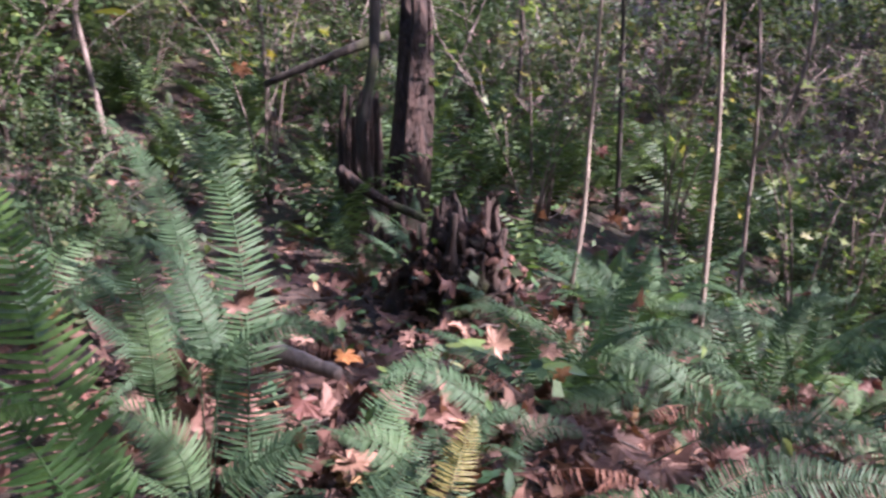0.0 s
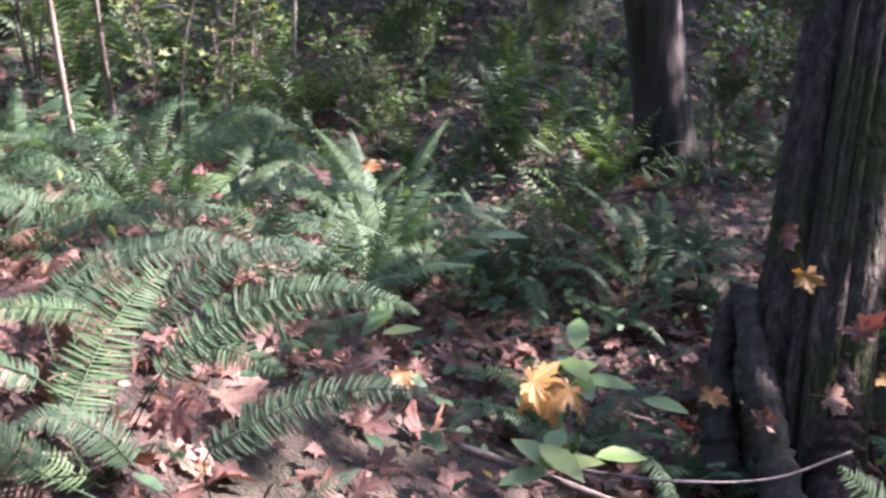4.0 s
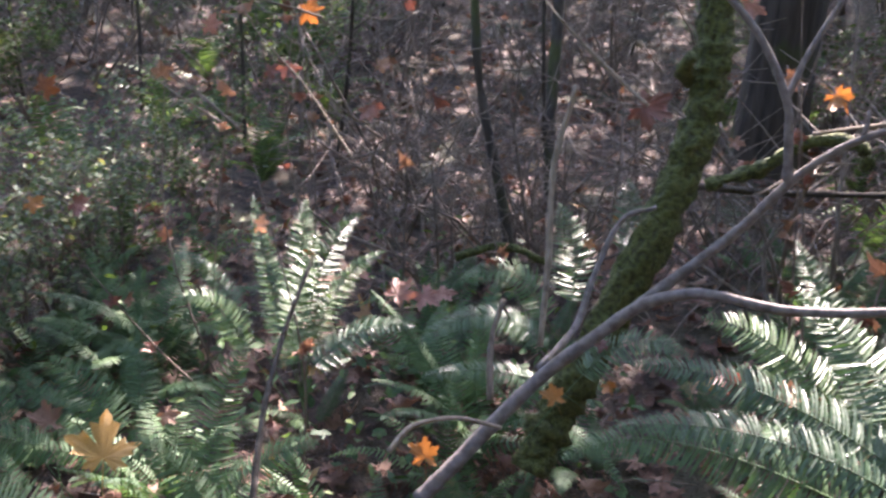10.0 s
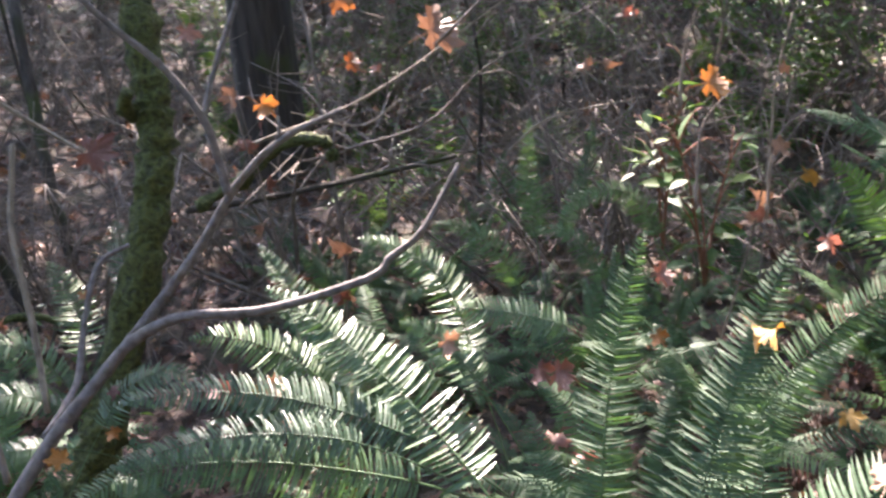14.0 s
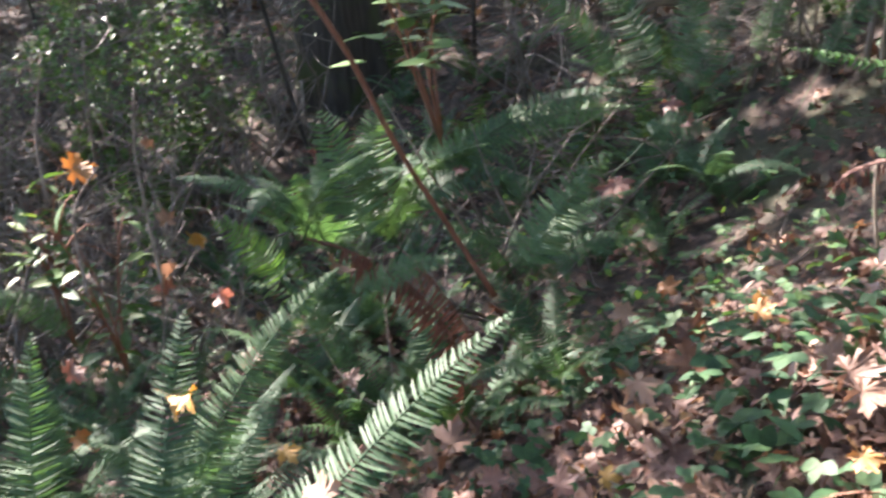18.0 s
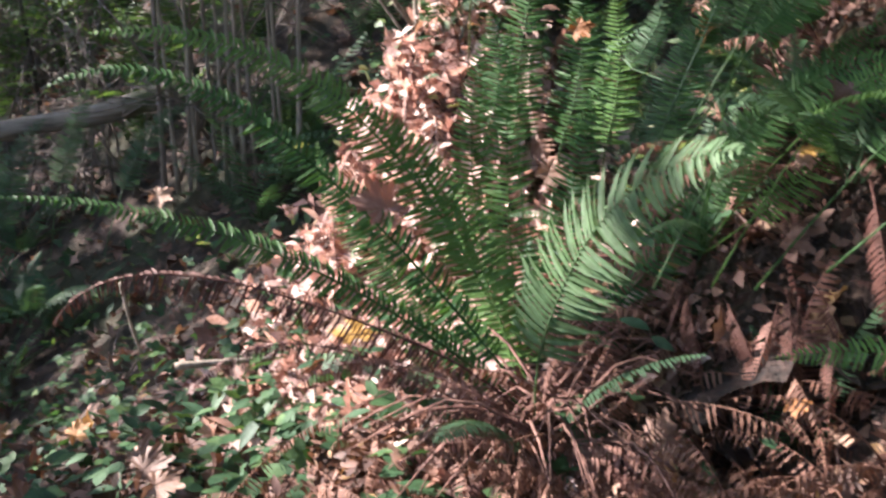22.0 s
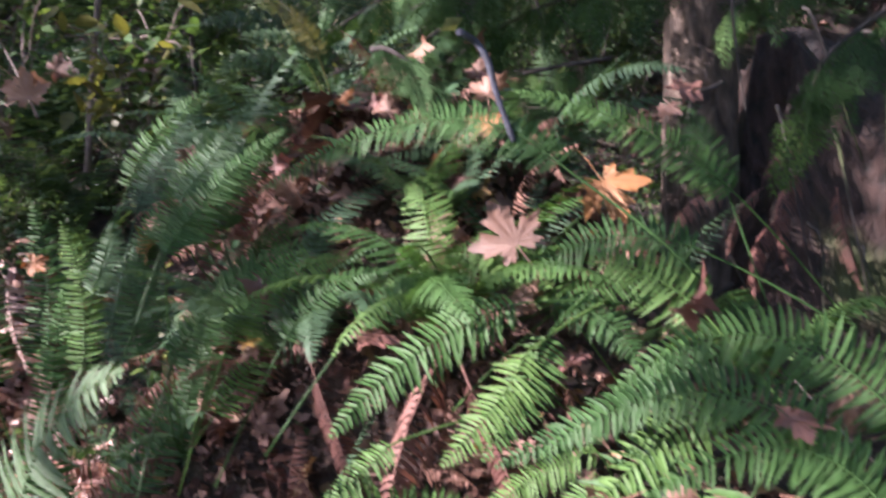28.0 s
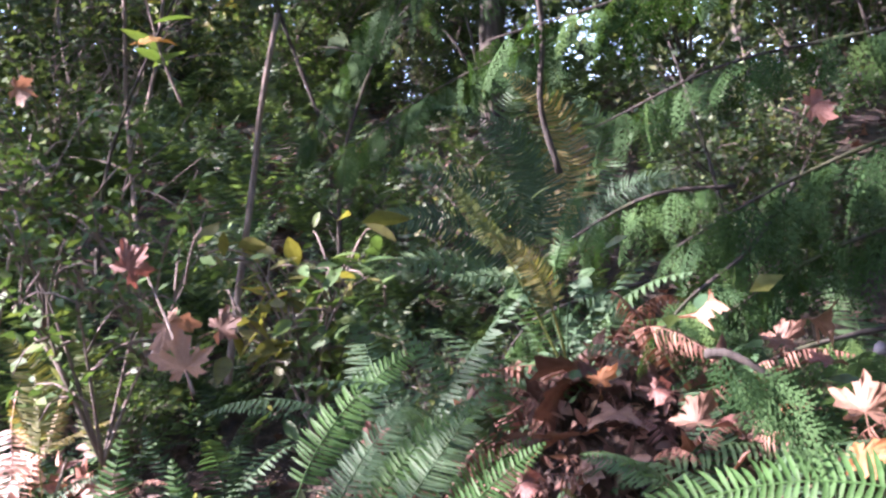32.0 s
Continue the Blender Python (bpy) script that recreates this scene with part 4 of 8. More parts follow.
def swept(home, foot, mid, tip, half, kind="green", face=0.5, level=0.25):
    """One large frond: a stalk from the crown through foot, mid and tip, with paired leaflets up to half long from foot on; level turns their blades flat."""
    g = hero_rng
    a, b, c = (np.array(q, dtype=float) for q in (foot, mid, tip))
    ctrl = 2 * b - 0.5 * (a + c)
    s = np.linspace(0, 1, 49)[:, None]
    line = (1 - s) ** 2 * a + 2 * s * (1 - s) * ctrl + s * s * c
    if kind == "curled":
        line[-14:] += np.linspace(0, 1, 14)[:, None] ** 2 * np.array([-0.02, 0.0, 0.05])
    arc = np.concatenate([[0], np.cumsum(np.linalg.norm(np.diff(line, axis=0), axis=1))])
    length = arc[-1]
    root = np.array(home.location)
    if np.linalg.norm(root - a) > 0.7:
        root = a + 0.25 * (a - b) / np.linalg.norm(a - b) - [0, 0, 0.12]
    stem = [tuple(root), tuple((root + a) / 2 + 0.1 * (a - b)), tuple(a)] + [tuple(q) for q in line[8::8]]
    pieces = [tube(stem, max(0.0026, 0.0042 * length), 0.0008, 22, 5, 0.03)]
    dry = kind in ("dead", "curled", "pale")
    pairs = int(np.clip(0.95 * length / (half * (0.17 if dry else 0.15 if kind == "fresh" else 0.115)), 14, 90))
    sway, curl = g.uniform(-0.12, 0.12), 1.5 if kind == "curled" else 0.9 if dry else 0.0
    eye = np.array([0.0, -0.8, 1.5])
    for k in range(pairs):
        u = (k + 0.5) / pairs
        q = np.interp(0.02 + 0.975 * u, arc / length, np.arange(49))
        i = min(int(q), 47)
        o = line[i] + (q - i) * (line[i + 1] - line[i])
        fwd = line[i + 1] - line[i]
        fwd = fwd / np.linalg.norm(fwd)
        see = (eye - o) / np.linalg.norm(eye - o)
        up = (1 - face) * np.array([0, 0, 1.0]) + face * see
        nor = up - fwd * (up @ fwd)
        nor = nor / (np.linalg.norm(nor) + 1e-6)
        side = np.cross(fwd, nor)
        nor = math.cos(sway) * nor + math.sin(sway) * side
        side = np.cross(fwd, nor)
        ln = half * min(1, 0.62 + 2.2 * u) * (1 - u ** 2.4) ** 0.85 + 0.05 * half
        wide = min(0.43 * 0.95 * length / pairs, (0.1 if kind == "fresh" else 0.085) * half + 0.003) * (0.55 + 0.45 * (1 - u) ** 0.4)
        for sg in (-1, 1):
            if g.random() < (0.12 if dry else 0.025):
                continue
            l2 = ln * g.uniform(0.86, 1.06)
            ax = sg * side + (0.1 + 0.3 * u + g.normal(0, 0.06)) * fwd - (0.06 + g.normal(0, 0.07)) * nor
            ax = ax / np.linalg.norm(ax)
            flat = (1 - level) * nor + level * np.array([0.05, 0.0, 1.0])
            flat = flat - ax * (flat @ ax)
            acr = np.cross(flat / (np.linalg.norm(flat) + 1e-6), ax)
            twist = g.normal(0, 0.28) + curl * g.normal(0, 0.7)
            acr = math.cos(twist) * acr + math.sin(twist) * nor
            lift = np.cross(ax, acr) * wide * 0.3
            bend = (-nor * (g.uniform(0.06, 0.3) + curl * g.uniform(0.3, 1.2)) + fwd * g.uniform(0.02, 0.2)) * l2
            row = []
            for y, w in ((0.0, 0.6), (0.28, 1.0), (0.68, 0.76)):
                m = o + ax * l2 * y + bend * y * y
                row += [m - acr * wide * w + lift, m, m + acr * wide * w + lift]
            row.append(o + ax * l2 + bend)
            pieces.append((np.array(row), np.array([(0, 1, 4), (0, 4, 3), (1, 2, 5), (1, 5, 4), (3, 4, 7), (3, 7, 6), (4, 5, 8), (4, 8, 7), (6, 7, 9), (7, 8, 9)])))
    v, f = join(pieces)
    name = "dead_frond" if dry else "yellow_frond" if kind == "yellow" else "frond"
    return part(name, tri_mesh(name, v - np.array(home.location), f, FERN_GLOSSY if kind == "green" and level > 0.5 else HERO_MATS[kind]), home, HERO_WORDS.get(kind, ""))


f = fern(on_ground(-0.61, 2.04, 0.02), "tall green sword fern with upright arching fronds", 6, 0.4, (10, 40), dead=3)
for foot, mid, tip, half, kind, face in [
        ((-0.52, 2.06, 0.24), (-0.57, 2.33, 0.68), (-0.70, 2.47, 1.05), 0.100, "green", 0.6),
        ((-0.60, 2.17, 0.50), (-0.67, 2.16, 0.75), (-0.76, 2.07, 0.83), 0.059, "green", 0.3),
        ((-0.69, 2.04, 0.41), (-0.76, 2.08, 0.86), (-0.84, 1.96, 0.98), 0.057, "green", 0.2),
        ((-0.66, 2.23, 0.54), (-0.78, 2.40, 0.86), (-0.97, 2.47, 1.05), 0.057, "green", 0.2),
        ((-0.57, 2.13, 0.52), (-0.46, 2.15, 0.61), (-0.30, 2.12, 0.61), 0.049, "green", 0.4),
        ((-0.60, 1.95, 0.30), (-0.63, 1.89, 0.47), (-0.71, 1.77, 0.61), 0.076, "green", 0.5),
        ((-0.52, 2.01, 0.26), (-0.43, 2.18, 0.30), (-0.44, 2.33, 0.37), 0.076, "green", 0.5),
        ((-0.53, 1.93, 0.32), (-0.42, 1.95, 0.41), (-0.31, 1.93, 0.44), 0.068, "green", 0.5)]:
    swept(f, foot, mid, tip, half, kind, face)
f = fern(on_ground(-0.64, 1.33, 0.02), "near sword fern with broad pale green fronds", 4, 0.4, (10, 40), dead=4)
for foot, mid, tip, half, kind, face in [
        ((-0.53, 1.37, 0.62), (-0.64, 1.44, 0.86), (-0.70, 1.49, 1.10), 0.087, "fresh", 0.6),
        ((-0.68, 1.26, 0.80), (-0.59, 1.30, 0.83), (-0.52, 1.29, 0.81), 0.032, "fresh", 0.3),
        ((-0.54, 1.27, 0.68), (-0.60, 1.30, 0.77), (-0.67, 1.29, 0.84), 0.069, "fresh", 0.5),
        ((-0.53, 1.46, 0.57), (-0.61, 1.50, 0.64), (-0.66, 1.55, 0.73), 0.059, "fresh", 0.5)]:
    swept(f, foot, mid, tip, half, kind, face)
f = fern(on_ground(-0.13, 2.17, 0.02), "low sword fern in brown leaf litter", 5, 0.4, (12, 40), dead=2)
for foot, mid, tip, half, kind, face in [
        ((-0.24, 2.16, 0.34), (-0.18, 2.26, 0.43), (-0.09, 2.36, 0.49), 0.070, "green", 0.5),
        ((-0.06, 2.00, 0.22), (-0.04, 2.10, 0.30), (-0.00, 2.20, 0.38), 0.062, "yellow", 0.6),
        ((-0.01, 2.17, 0.32), (0.06, 2.21, 0.39), (0.14, 2.19, 0.35), 0.042, "green", 0.4),
        ((0.04, 2.29, 0.34), (-0.13, 2.28, 0.46), (-0.24, 2.21, 0.44), 0.054, "green", 0.4),
        ((-0.12, 2.03, 0.28), (-0.19, 2.02, 0.39), (-0.30, 1.97, 0.44), 0.068, "green", 0.5),
        ((0.09, 2.17, 0.31), (0.17, 2.20, 0.36), (0.25, 2.18, 0.34), 0.047, "green", 0.4),
        ((-0.24, 1.88, 0.27), (-0.16, 1.99, 0.33), (-0.11, 2.09, 0.39), 0.074, "green", 0.5)]:
    swept(f, foot, mid, tip, half, kind, face)
f = fern(on_ground(0.45, 2.83, 0.02), "spreading grey-green sword fern below the stump", 6, 0.4, (12, 40), dead=2)
for foot, mid, tip, half, kind, face in [
        ((0.23, 2.69, 0.37), (0.07, 2.65, 0.48), (-0.09, 2.57, 0.50), 0.037, "green", 0.3),
        ((0.45, 3.05, 0.10), (0.38, 3.20, 0.33), (0.27, 3.30, 0.46), 0.086, "green", 0.5),
        ((0.35, 2.90, 0.26), (0.59, 2.75, 0.24), (0.81, 2.59, 0.24), 0.076, "green", 0.5),
        ((0.62, 2.72, 0.17), (0.48, 2.74, 0.30), (0.35, 2.69, 0.28), 0.069, "green", 0.4),
        ((0.53, 2.95, 0.15), (0.61, 3.03, 0.24), (0.72, 3.06, 0.25), 0.076, "green", 0.5),
        ((0.46, 2.66, 0.22), (0.31, 2.58, 0.26), (0.18, 2.47, 0.25), 0.062, "green", 0.4),
        ((0.53, 2.53, 0.21), (0.69, 2.48, 0.29), (0.79, 2.38, 0.27), 0.061, "green", 0.4),
        ((0.43, 3.31, 0.20), (0.51, 3.32, 0.28), (0.66, 3.29, 0.25), 0.058, "green", 0.4)]:
    swept(f, foot, mid, tip, half, kind, face)
f = fern(on_ground(1.21, 3.60, 0.02), "arching fern on the litter slope", 5, 0.35, (12, 40), dead=2)
for foot, mid, tip, half, kind, face in [
        ((1.10, 3.56, 0.08), (0.97, 3.56, 0.14), (0.80, 3.54, 0.13), 0.043, "green", 0.3),
        ((1.13, 3.65, 0.05), (1.22, 3.71, 0.14), (1.37, 3.72, 0.15), 0.050, "green", 0.3),
        ((1.31, 3.57, 0.00), (1.47, 3.51, 0.15), (1.62, 3.38, 0.12), 0.057, "green", 0.3),
        ((1.16, 2.85, 0.07), (1.38, 2.68, 0.17), (1.50, 2.49, 0.16), 0.064, "green", 0.3),
        ((1.19, 3.30, 0.06), (1.31, 3.23, 0.15), (1.49, 3.10, 0.16), 0.069, "green", 0.4)]:
    swept(f, foot, mid, tip, half, kind, face)
f = fern(on_ground(0.50, 1.67, 0.02), "wide sword fern with sunlit glossy fronds", 3, 0.35, (10, 35), dead=2)
for foot, mid, tip, half, kind, face in [
        ((0.43, 1.61, 0.20), (0.59, 1.78, 0.32), (0.75, 1.88, 0.36), 0.090, "green", 0.6),
        ((0.53, 2.33, 0.26), (0.76, 2.27, 0.35), (1.01, 2.13, 0.34), 0.056, "green", 0.4),
        ((0.47, 2.00, 0.26), (0.63, 2.07, 0.34), (0.80, 2.08, 0.33), 0.062, "green", 0.5),
        ((0.54, 2.00, 0.27), (0.76, 2.01, 0.35), (0.98, 1.95, 0.32), 0.069, "green", 0.5),
        ((0.63, 1.80, 0.27), (0.91, 1.80, 0.39), (1.11, 1.72, 0.35), 0.060, "green", 0.5),
        ((0.62, 1.61, 0.25), (0.91, 1.58, 0.38), (1.15, 1.42, 0.34), 0.071, "green", 0.5),
        ((0.69, 1.66, 0.28), (0.77, 1.56, 0.30), (0.84, 1.42, 0.29), 0.054, "green", 0.5),
        ((0.41, 1.63, 0.31), (0.15, 1.62, 0.47), (-0.07, 1.49, 0.47), 0.055, "green", 0.35),
        ((0.55, 1.80, 0.33), (0.38, 1.83, 0.39), (0.19, 1.81, 0.39), 0.043, "green", 0.4)]:
    swept(f, foot, mid, tip, half, kind, face, 0.3)
f = fern(on_ground(0.70, 1.35, 0.02), "sword fern hanging over the slope", 2, 0.3, (10, 30), dead=2)
for foot, mid, tip, half, kind, face in [
        ((0.64, 1.37, 0.20), (0.86, 1.32, 0.29), (1.05, 1.18, 0.31), 0.061, "green", 0.5),
        ((0.52, 1.45, 0.18), (0.44, 1.49, 0.29), (0.32, 1.47, 0.33), 0.053, "green", 0.4),
        ((0.36, 1.41, 0.25), (0.24, 1.44, 0.37), (0.05, 1.42, 0.44), 0.060, "green", 0.45),
        ((0.21, 1.34, 0.31), (0.08, 1.37, 0.44), (-0.07, 1.32, 0.49), 0.057, "green", 0.45)]:
    swept(f, foot, mid, tip, half, kind, face)
f = fern(on_ground(1.20, 2.39, 0.02), "grey-green fern with one arching frond", 4, 0.35, (12, 40), dead=2)
for foot, mid, tip, half, kind, face in [
        ((1.16, 2.42, 0.10), (1.30, 2.39, 0.27), (1.53, 2.17, 0.21), 0.046, "green", 0.2),
        ((1.02, 3.39, 0.13), (1.12, 3.41, 0.26), (1.25, 3.37, 0.26), 0.047, "green", 0.3),
        ((0.85, 3.22, 0.16), (0.76, 3.23, 0.28), (0.56, 3.21, 0.29), 0.047, "green", 0.4),
        ((1.16, 3.02, 0.13), (1.32, 3.01, 0.26), (1.52, 2.92, 0.24), 0.066, "green", 0.4),
        ((0.49, 3.00, 0.28), (0.61, 2.95, 0.32), (0.70, 2.86, 0.28), 0.061, "green", 0.4),
        ((1.28, 2.88, 0.17), (1.40, 2.80, 0.24), (1.50, 2.66, 0.18), 0.063, "green", 0.4)]:
    swept(f, foot, mid, tip, half, kind, face)
f = fern(on_ground(2.52, 0.78, 0.02), "dark glossy sword fern at the foot of the snag", 3, 0.35, (12, 40), dead=2)
for foot, mid, tip, half, kind, face in [
        ((2.47, 0.72, -0.60), (2.48, 0.93, -0.42), (2.41, 1.13, -0.30), 0.114, "green", 0.5),
        ((2.40, 0.72, -0.59), (2.34, 0.92, -0.45), (2.25, 1.11, -0.32), 0.105, "green", 0.5),
        ((2.81, 0.89, -0.52), (2.73, 1.06, -0.41), (2.61, 1.16, -0.39), 0.084, "green", 0.5),
        ((2.56, 0.69, -0.59), (2.60, 0.88, -0.52), (2.69, 0.97, -0.44), 0.090, "green", 0.5)]:
    swept(f, foot, mid, tip, half, kind, face)
f = fern(on_ground(3.06, 0.88, 0.02), "sword fern beside a yellow maple leaf", 4, 0.4, (15, 45), dead=2)
for foot, mid, tip, half, kind, face in [
        ((3.03, 1.17, -0.57), (3.07, 1.27, -0.48), (3.13, 1.37, -0.36), 0.087, "green", 0.6),
        ((3.05, 0.80, -0.61), (3.12, 0.93, -0.48), (3.15, 1.06, -0.38), 0.105, "green", 0.6),
        ((3.11, 0.98, -0.59), (3.15, 1.12, -0.54), (3.21, 1.21, -0.48), 0.084, "green", 0.5),
        ((3.27, 0.83, -0.65), (3.40, 0.87, -0.54), (3.45, 0.99, -0.48), 0.077, "green", 0.5)]:
    swept(f, foot, mid, tip, half, kind, face)
f = fern(on_ground(2.83, 0.40, 0.02), "upright green fern beside a dark stem", 2, 0.35, (20, 45), dead=2)
for foot, mid, tip, half, kind, face in [
        ((2.76, 0.39, -0.67), (2.98, 0.41, -0.46), (3.19, 0.35, -0.27), 0.097, "green", 0.6),
        ((2.77, 0.36, -0.66), (2.80, 0.50, -0.50), (2.77, 0.60, -0.39), 0.087, "green", 0.5),
        ((2.78, 0.35, -0.66), (2.88, 0.19, -0.51), (2.89, 0.04, -0.45), 0.087, "green", 0.5)]:
    swept(f, foot, mid, tip, half, kind, face)
f = fern(on_ground(3.90, 0.38, 0.02), "upright sword fern glinting white in the sun", 4, 0.4, (10, 40), dead=3)
for foot, mid, tip, half, kind, face in [
        ((3.86, 0.42, -0.81), (4.09, 0.57, -0.49), (4.28, 0.68, -0.21), 0.078, "green", 0.75),
        ((3.89, 0.39, -0.77), (4.11, 0.43, -0.45), (4.28, 0.44, -0.21), 0.111, "green", 0.75),
        ((3.89, 0.39, -0.76), (4.12, 0.33, -0.43), (4.25, 0.19, -0.25), 0.101, "green", 0.75),
        ((3.89, 0.36, -0.78), (4.04, 0.24, -0.49), (4.11, 0.06, -0.36), 0.076, "green", 0.4),
        ((3.78, 0.38, -0.75), (3.93, 0.41, -0.53), (4.10, 0.34, -0.28), 0.093, "green", 0.75),
        ((3.98, 0.66, -0.81), (4.00, 0.81, -0.59), (3.90, 0.95, -0.57), 0.083, "green", 0.4),
        ((4.21, 0.75, -0.78), (4.27, 0.94, -0.56), (4.24, 1.09, -0.51), 0.072, "green", 0.4),
        ((3.75, 0.30, -0.73), (3.82, 0.11, -0.58), (3.80, -0.11, -0.54), 0.091, "green", 0.4)]:
    swept(f, foot, mid, tip, half, kind, face, 0.55)
f = fern(on_ground(3.81, -0.79, 0.02), "sword fern behind the mossy trunk", 4, 0.4, (10, 40), dead=1)
for foot, mid, tip, half, kind, face in [
        ((3.94, -0.72, -0.46), (4.08, -0.72, -0.30), (4.21, -0.65, -0.14), 0.107, "green", 0.6),
        ((4.18, -0.91, -0.32), (4.26, -0.94, -0.20), (4.34, -0.93, -0.07), 0.086, "green", 0.6),
        ((3.82, -0.63, -0.47), (3.81, -0.49, -0.27), (3.68, -0.30, -0.27), 0.091, "green", 0.4),
        ((3.59, -0.64, -0.47), (3.55, -0.42, -0.32), (3.38, -0.19, -0.36), 0.087, "green", 0.4),
        ((3.36, -0.61, -0.46), (3.32, -0.41, -0.41), (3.23, -0.23, -0.40), 0.063, "green", 0.4),
        ((3.29, -0.76, -0.39), (3.31, -0.92, -0.25), (3.24, -1.10, -0.25), 0.086, "green", 0.4)]:
    swept(f, foot, mid, tip, half, kind, face, 0.55)
f = fern(on_ground(2.35, -1.71, 0.02), "large sword fern with sun-bleached glossy fronds", 3, 0.4, (10, 35), dead=4)
for foot, mid, tip, half, kind, face in [
        ((2.29, -1.57, -0.17), (2.37, -1.03, 0.02), (2.23, -0.70, 0.06), 0.094, "green", 0.55),
        ((2.41, -1.64, -0.16), (2.57, -1.25, 0.03), (2.58, -0.85, 0.11), 0.100, "green", 0.55),
        ((2.23, -1.70, -0.18), (2.66, -1.55, -0.01), (3.02, -1.33, 0.13), 0.141, "green", 0.6),
        ((2.80, -1.55, -0.17), (3.03, -1.42, 0.08), (3.16, -1.35, 0.21), 0.077, "green", 0.6),
        ((2.73, -1.88, -0.11), (2.89, -1.83, 0.12), (3.01, -1.63, 0.23), 0.086, "green", 0.4),
        ((2.49, -1.81, -0.05), (2.62, -1.74, 0.05), (2.69, -1.65, 0.09), 0.070, "green", 0.6),
        ((2.58, -2.13, 0.01), (2.67, -1.98, 0.05), (2.75, -1.81, 0.07), 0.076, "green", 0.5),
        ((2.32, -1.43, -0.02), (2.37, -1.13, 0.07), (2.33, -0.81, 0.09), 0.079, "green", 0.5),
        ((2.83, -1.46, -0.16), (2.95, -1.28, -0.02), (2.99, -1.08, 0.03), 0.103, "green", 0.5)]:
    swept(f, foot, mid, tip, half, kind, face, 0.55)
f = fern(on_ground(1.70, -1.91, 0.02), "large sword fern with long bright fronds on the slope", 3, 0.35, (10, 35), dead=4)
for foot, mid, tip, half, kind, face in [
        ((1.82, -1.82, -0.15), (2.07, -1.98, 0.15), (2.22, -2.16, 0.46), 0.091, "green", 0.75),
        ((1.69, -1.94, -0.13), (1.89, -2.19, 0.15), (2.01, -2.43, 0.44), 0.109, "green", 0.35),
        ((1.88, -2.17, -0.09), (1.95, -2.48, 0.19), (1.85, -2.81, 0.42), 0.082, "green", 0.5),
        ((1.51, -1.91, -0.01), (1.45, -2.28, 0.22), (1.24, -2.67, 0.49), 0.107, "green", 0.2),
        ((1.44, -2.05, 0.04), (1.28, -2.26, 0.17), (0.99, -2.39, 0.19), 0.073, "green", 0.55),
        ((1.81, -1.75, -0.12), (1.97, -1.77, -0.02), (2.12, -1.79, 0.10), 0.075, "green", 0.6),
        ((1.78, -1.95, -0.19), (1.94, -2.05, -0.03), (2.06, -2.15, 0.10), 0.079, "green", 0.6),
        ((1.63, -2.02, -0.13), (1.73, -2.17, -0.00), (1.87, -2.24, 0.12), 0.081, "green", 0.6)]:
    swept(f, foot, mid, tip, half, kind, face, 0.3)
f = fern(on_ground(3.88, -2.70, 0.02), "shaded blue-green sword fern", 6, 0.45, (10, 45), dead=1)
for foot, mid, tip, half, kind, face in [
        ((4.02, -2.70, -0.42), (4.18, -2.74, -0.17), (4.30, -2.81, 0.07), 0.073, "green", 0.6),
        ((3.98, -2.79, -0.41), (4.07, -2.96, -0.17), (4.17, -3.07, 0.06), 0.057, "green", 0.6),
        ((3.16, -2.79, -0.08), (3.25, -2.67, 0.10), (3.28, -2.45, 0.03), 0.067, "green", 0.4),
        ((3.50, -2.76, -0.41), (3.60, -2.66, -0.22), (3.62, -2.52, -0.19), 0.079, "green", 0.4),
        ((3.57, -2.41, -0.38), (3.67, -2.29, -0.17), (3.71, -2.11, -0.10), 0.082, "green", 0.4)]:
    swept(f, foot, mid, tip, half, kind, face)
f = fern(on_ground(2.58, -3.87, 0.02), "green fern fanning out over the leafy slope", 4, 0.4, (12, 45), dead=1)
for foot, mid, tip, half, kind, face in [
        ((2.57, -3.76, 0.03), (2.70, -3.82, 0.26), (2.82, -3.86, 0.48), 0.159, "green", 0.55),
        ((2.58, -4.05, 0.08), (2.33, -4.37, 0.30), (1.88, -4.68, 0.36), 0.121, "green", 0.5),
        ((2.55, -3.94, 0.09), (2.68, -3.99, 0.30), (2.67, -4.13, 0.50), 0.113, "green", 0.5),
        ((2.44, -3.52, -0.10), (2.33, -3.65, -0.02), (2.16, -3.78, -0.00), 0.074, "green", 0.5),
        ((2.52, -3.24, 0.07), (2.62, -3.21, 0.20), (2.72, -3.15, 0.29), 0.078, "fresh", 0.6),
        ((2.48, -3.99, 0.08), (2.35, -4.12, 0.18), (2.13, -4.25, 0.16), 0.098, "green", 0.5)]:
    swept(f, foot, mid, tip, half, kind, face)
f = fern(on_ground(2.29, -4.40, 0.02), "blue-green fern on brown leaves", 3, 0.35, (12, 40), dead=1)
for foot, mid, tip, half, kind, face in [
        ((2.28, -4.38, -0.33), (2.20, -4.57, -0.15), (2.09, -4.76, 0.04), 0.108, "green", 0.6),
        ((2.44, -4.39, -0.24), (2.39, -4.53, -0.07), (2.33, -4.63, 0.02), 0.089, "green", 0.6),
        ((2.19, -4.37, -0.33), (2.02, -4.52, -0.20), (1.82, -4.61, -0.21), 0.087, "green", 0.5),
        ((1.98, -5.12, 0.10), (1.89, -5.18, 0.15), (1.74, -5.22, 0.13), 0.105, "green", 0.5)]:
    swept(f, foot, mid, tip, half, kind, face)
f = fern(on_ground(2.14, -5.66, 0.02), "shaded sword fern before a fallen log", 4, 0.5, (10, 45), dead=1)
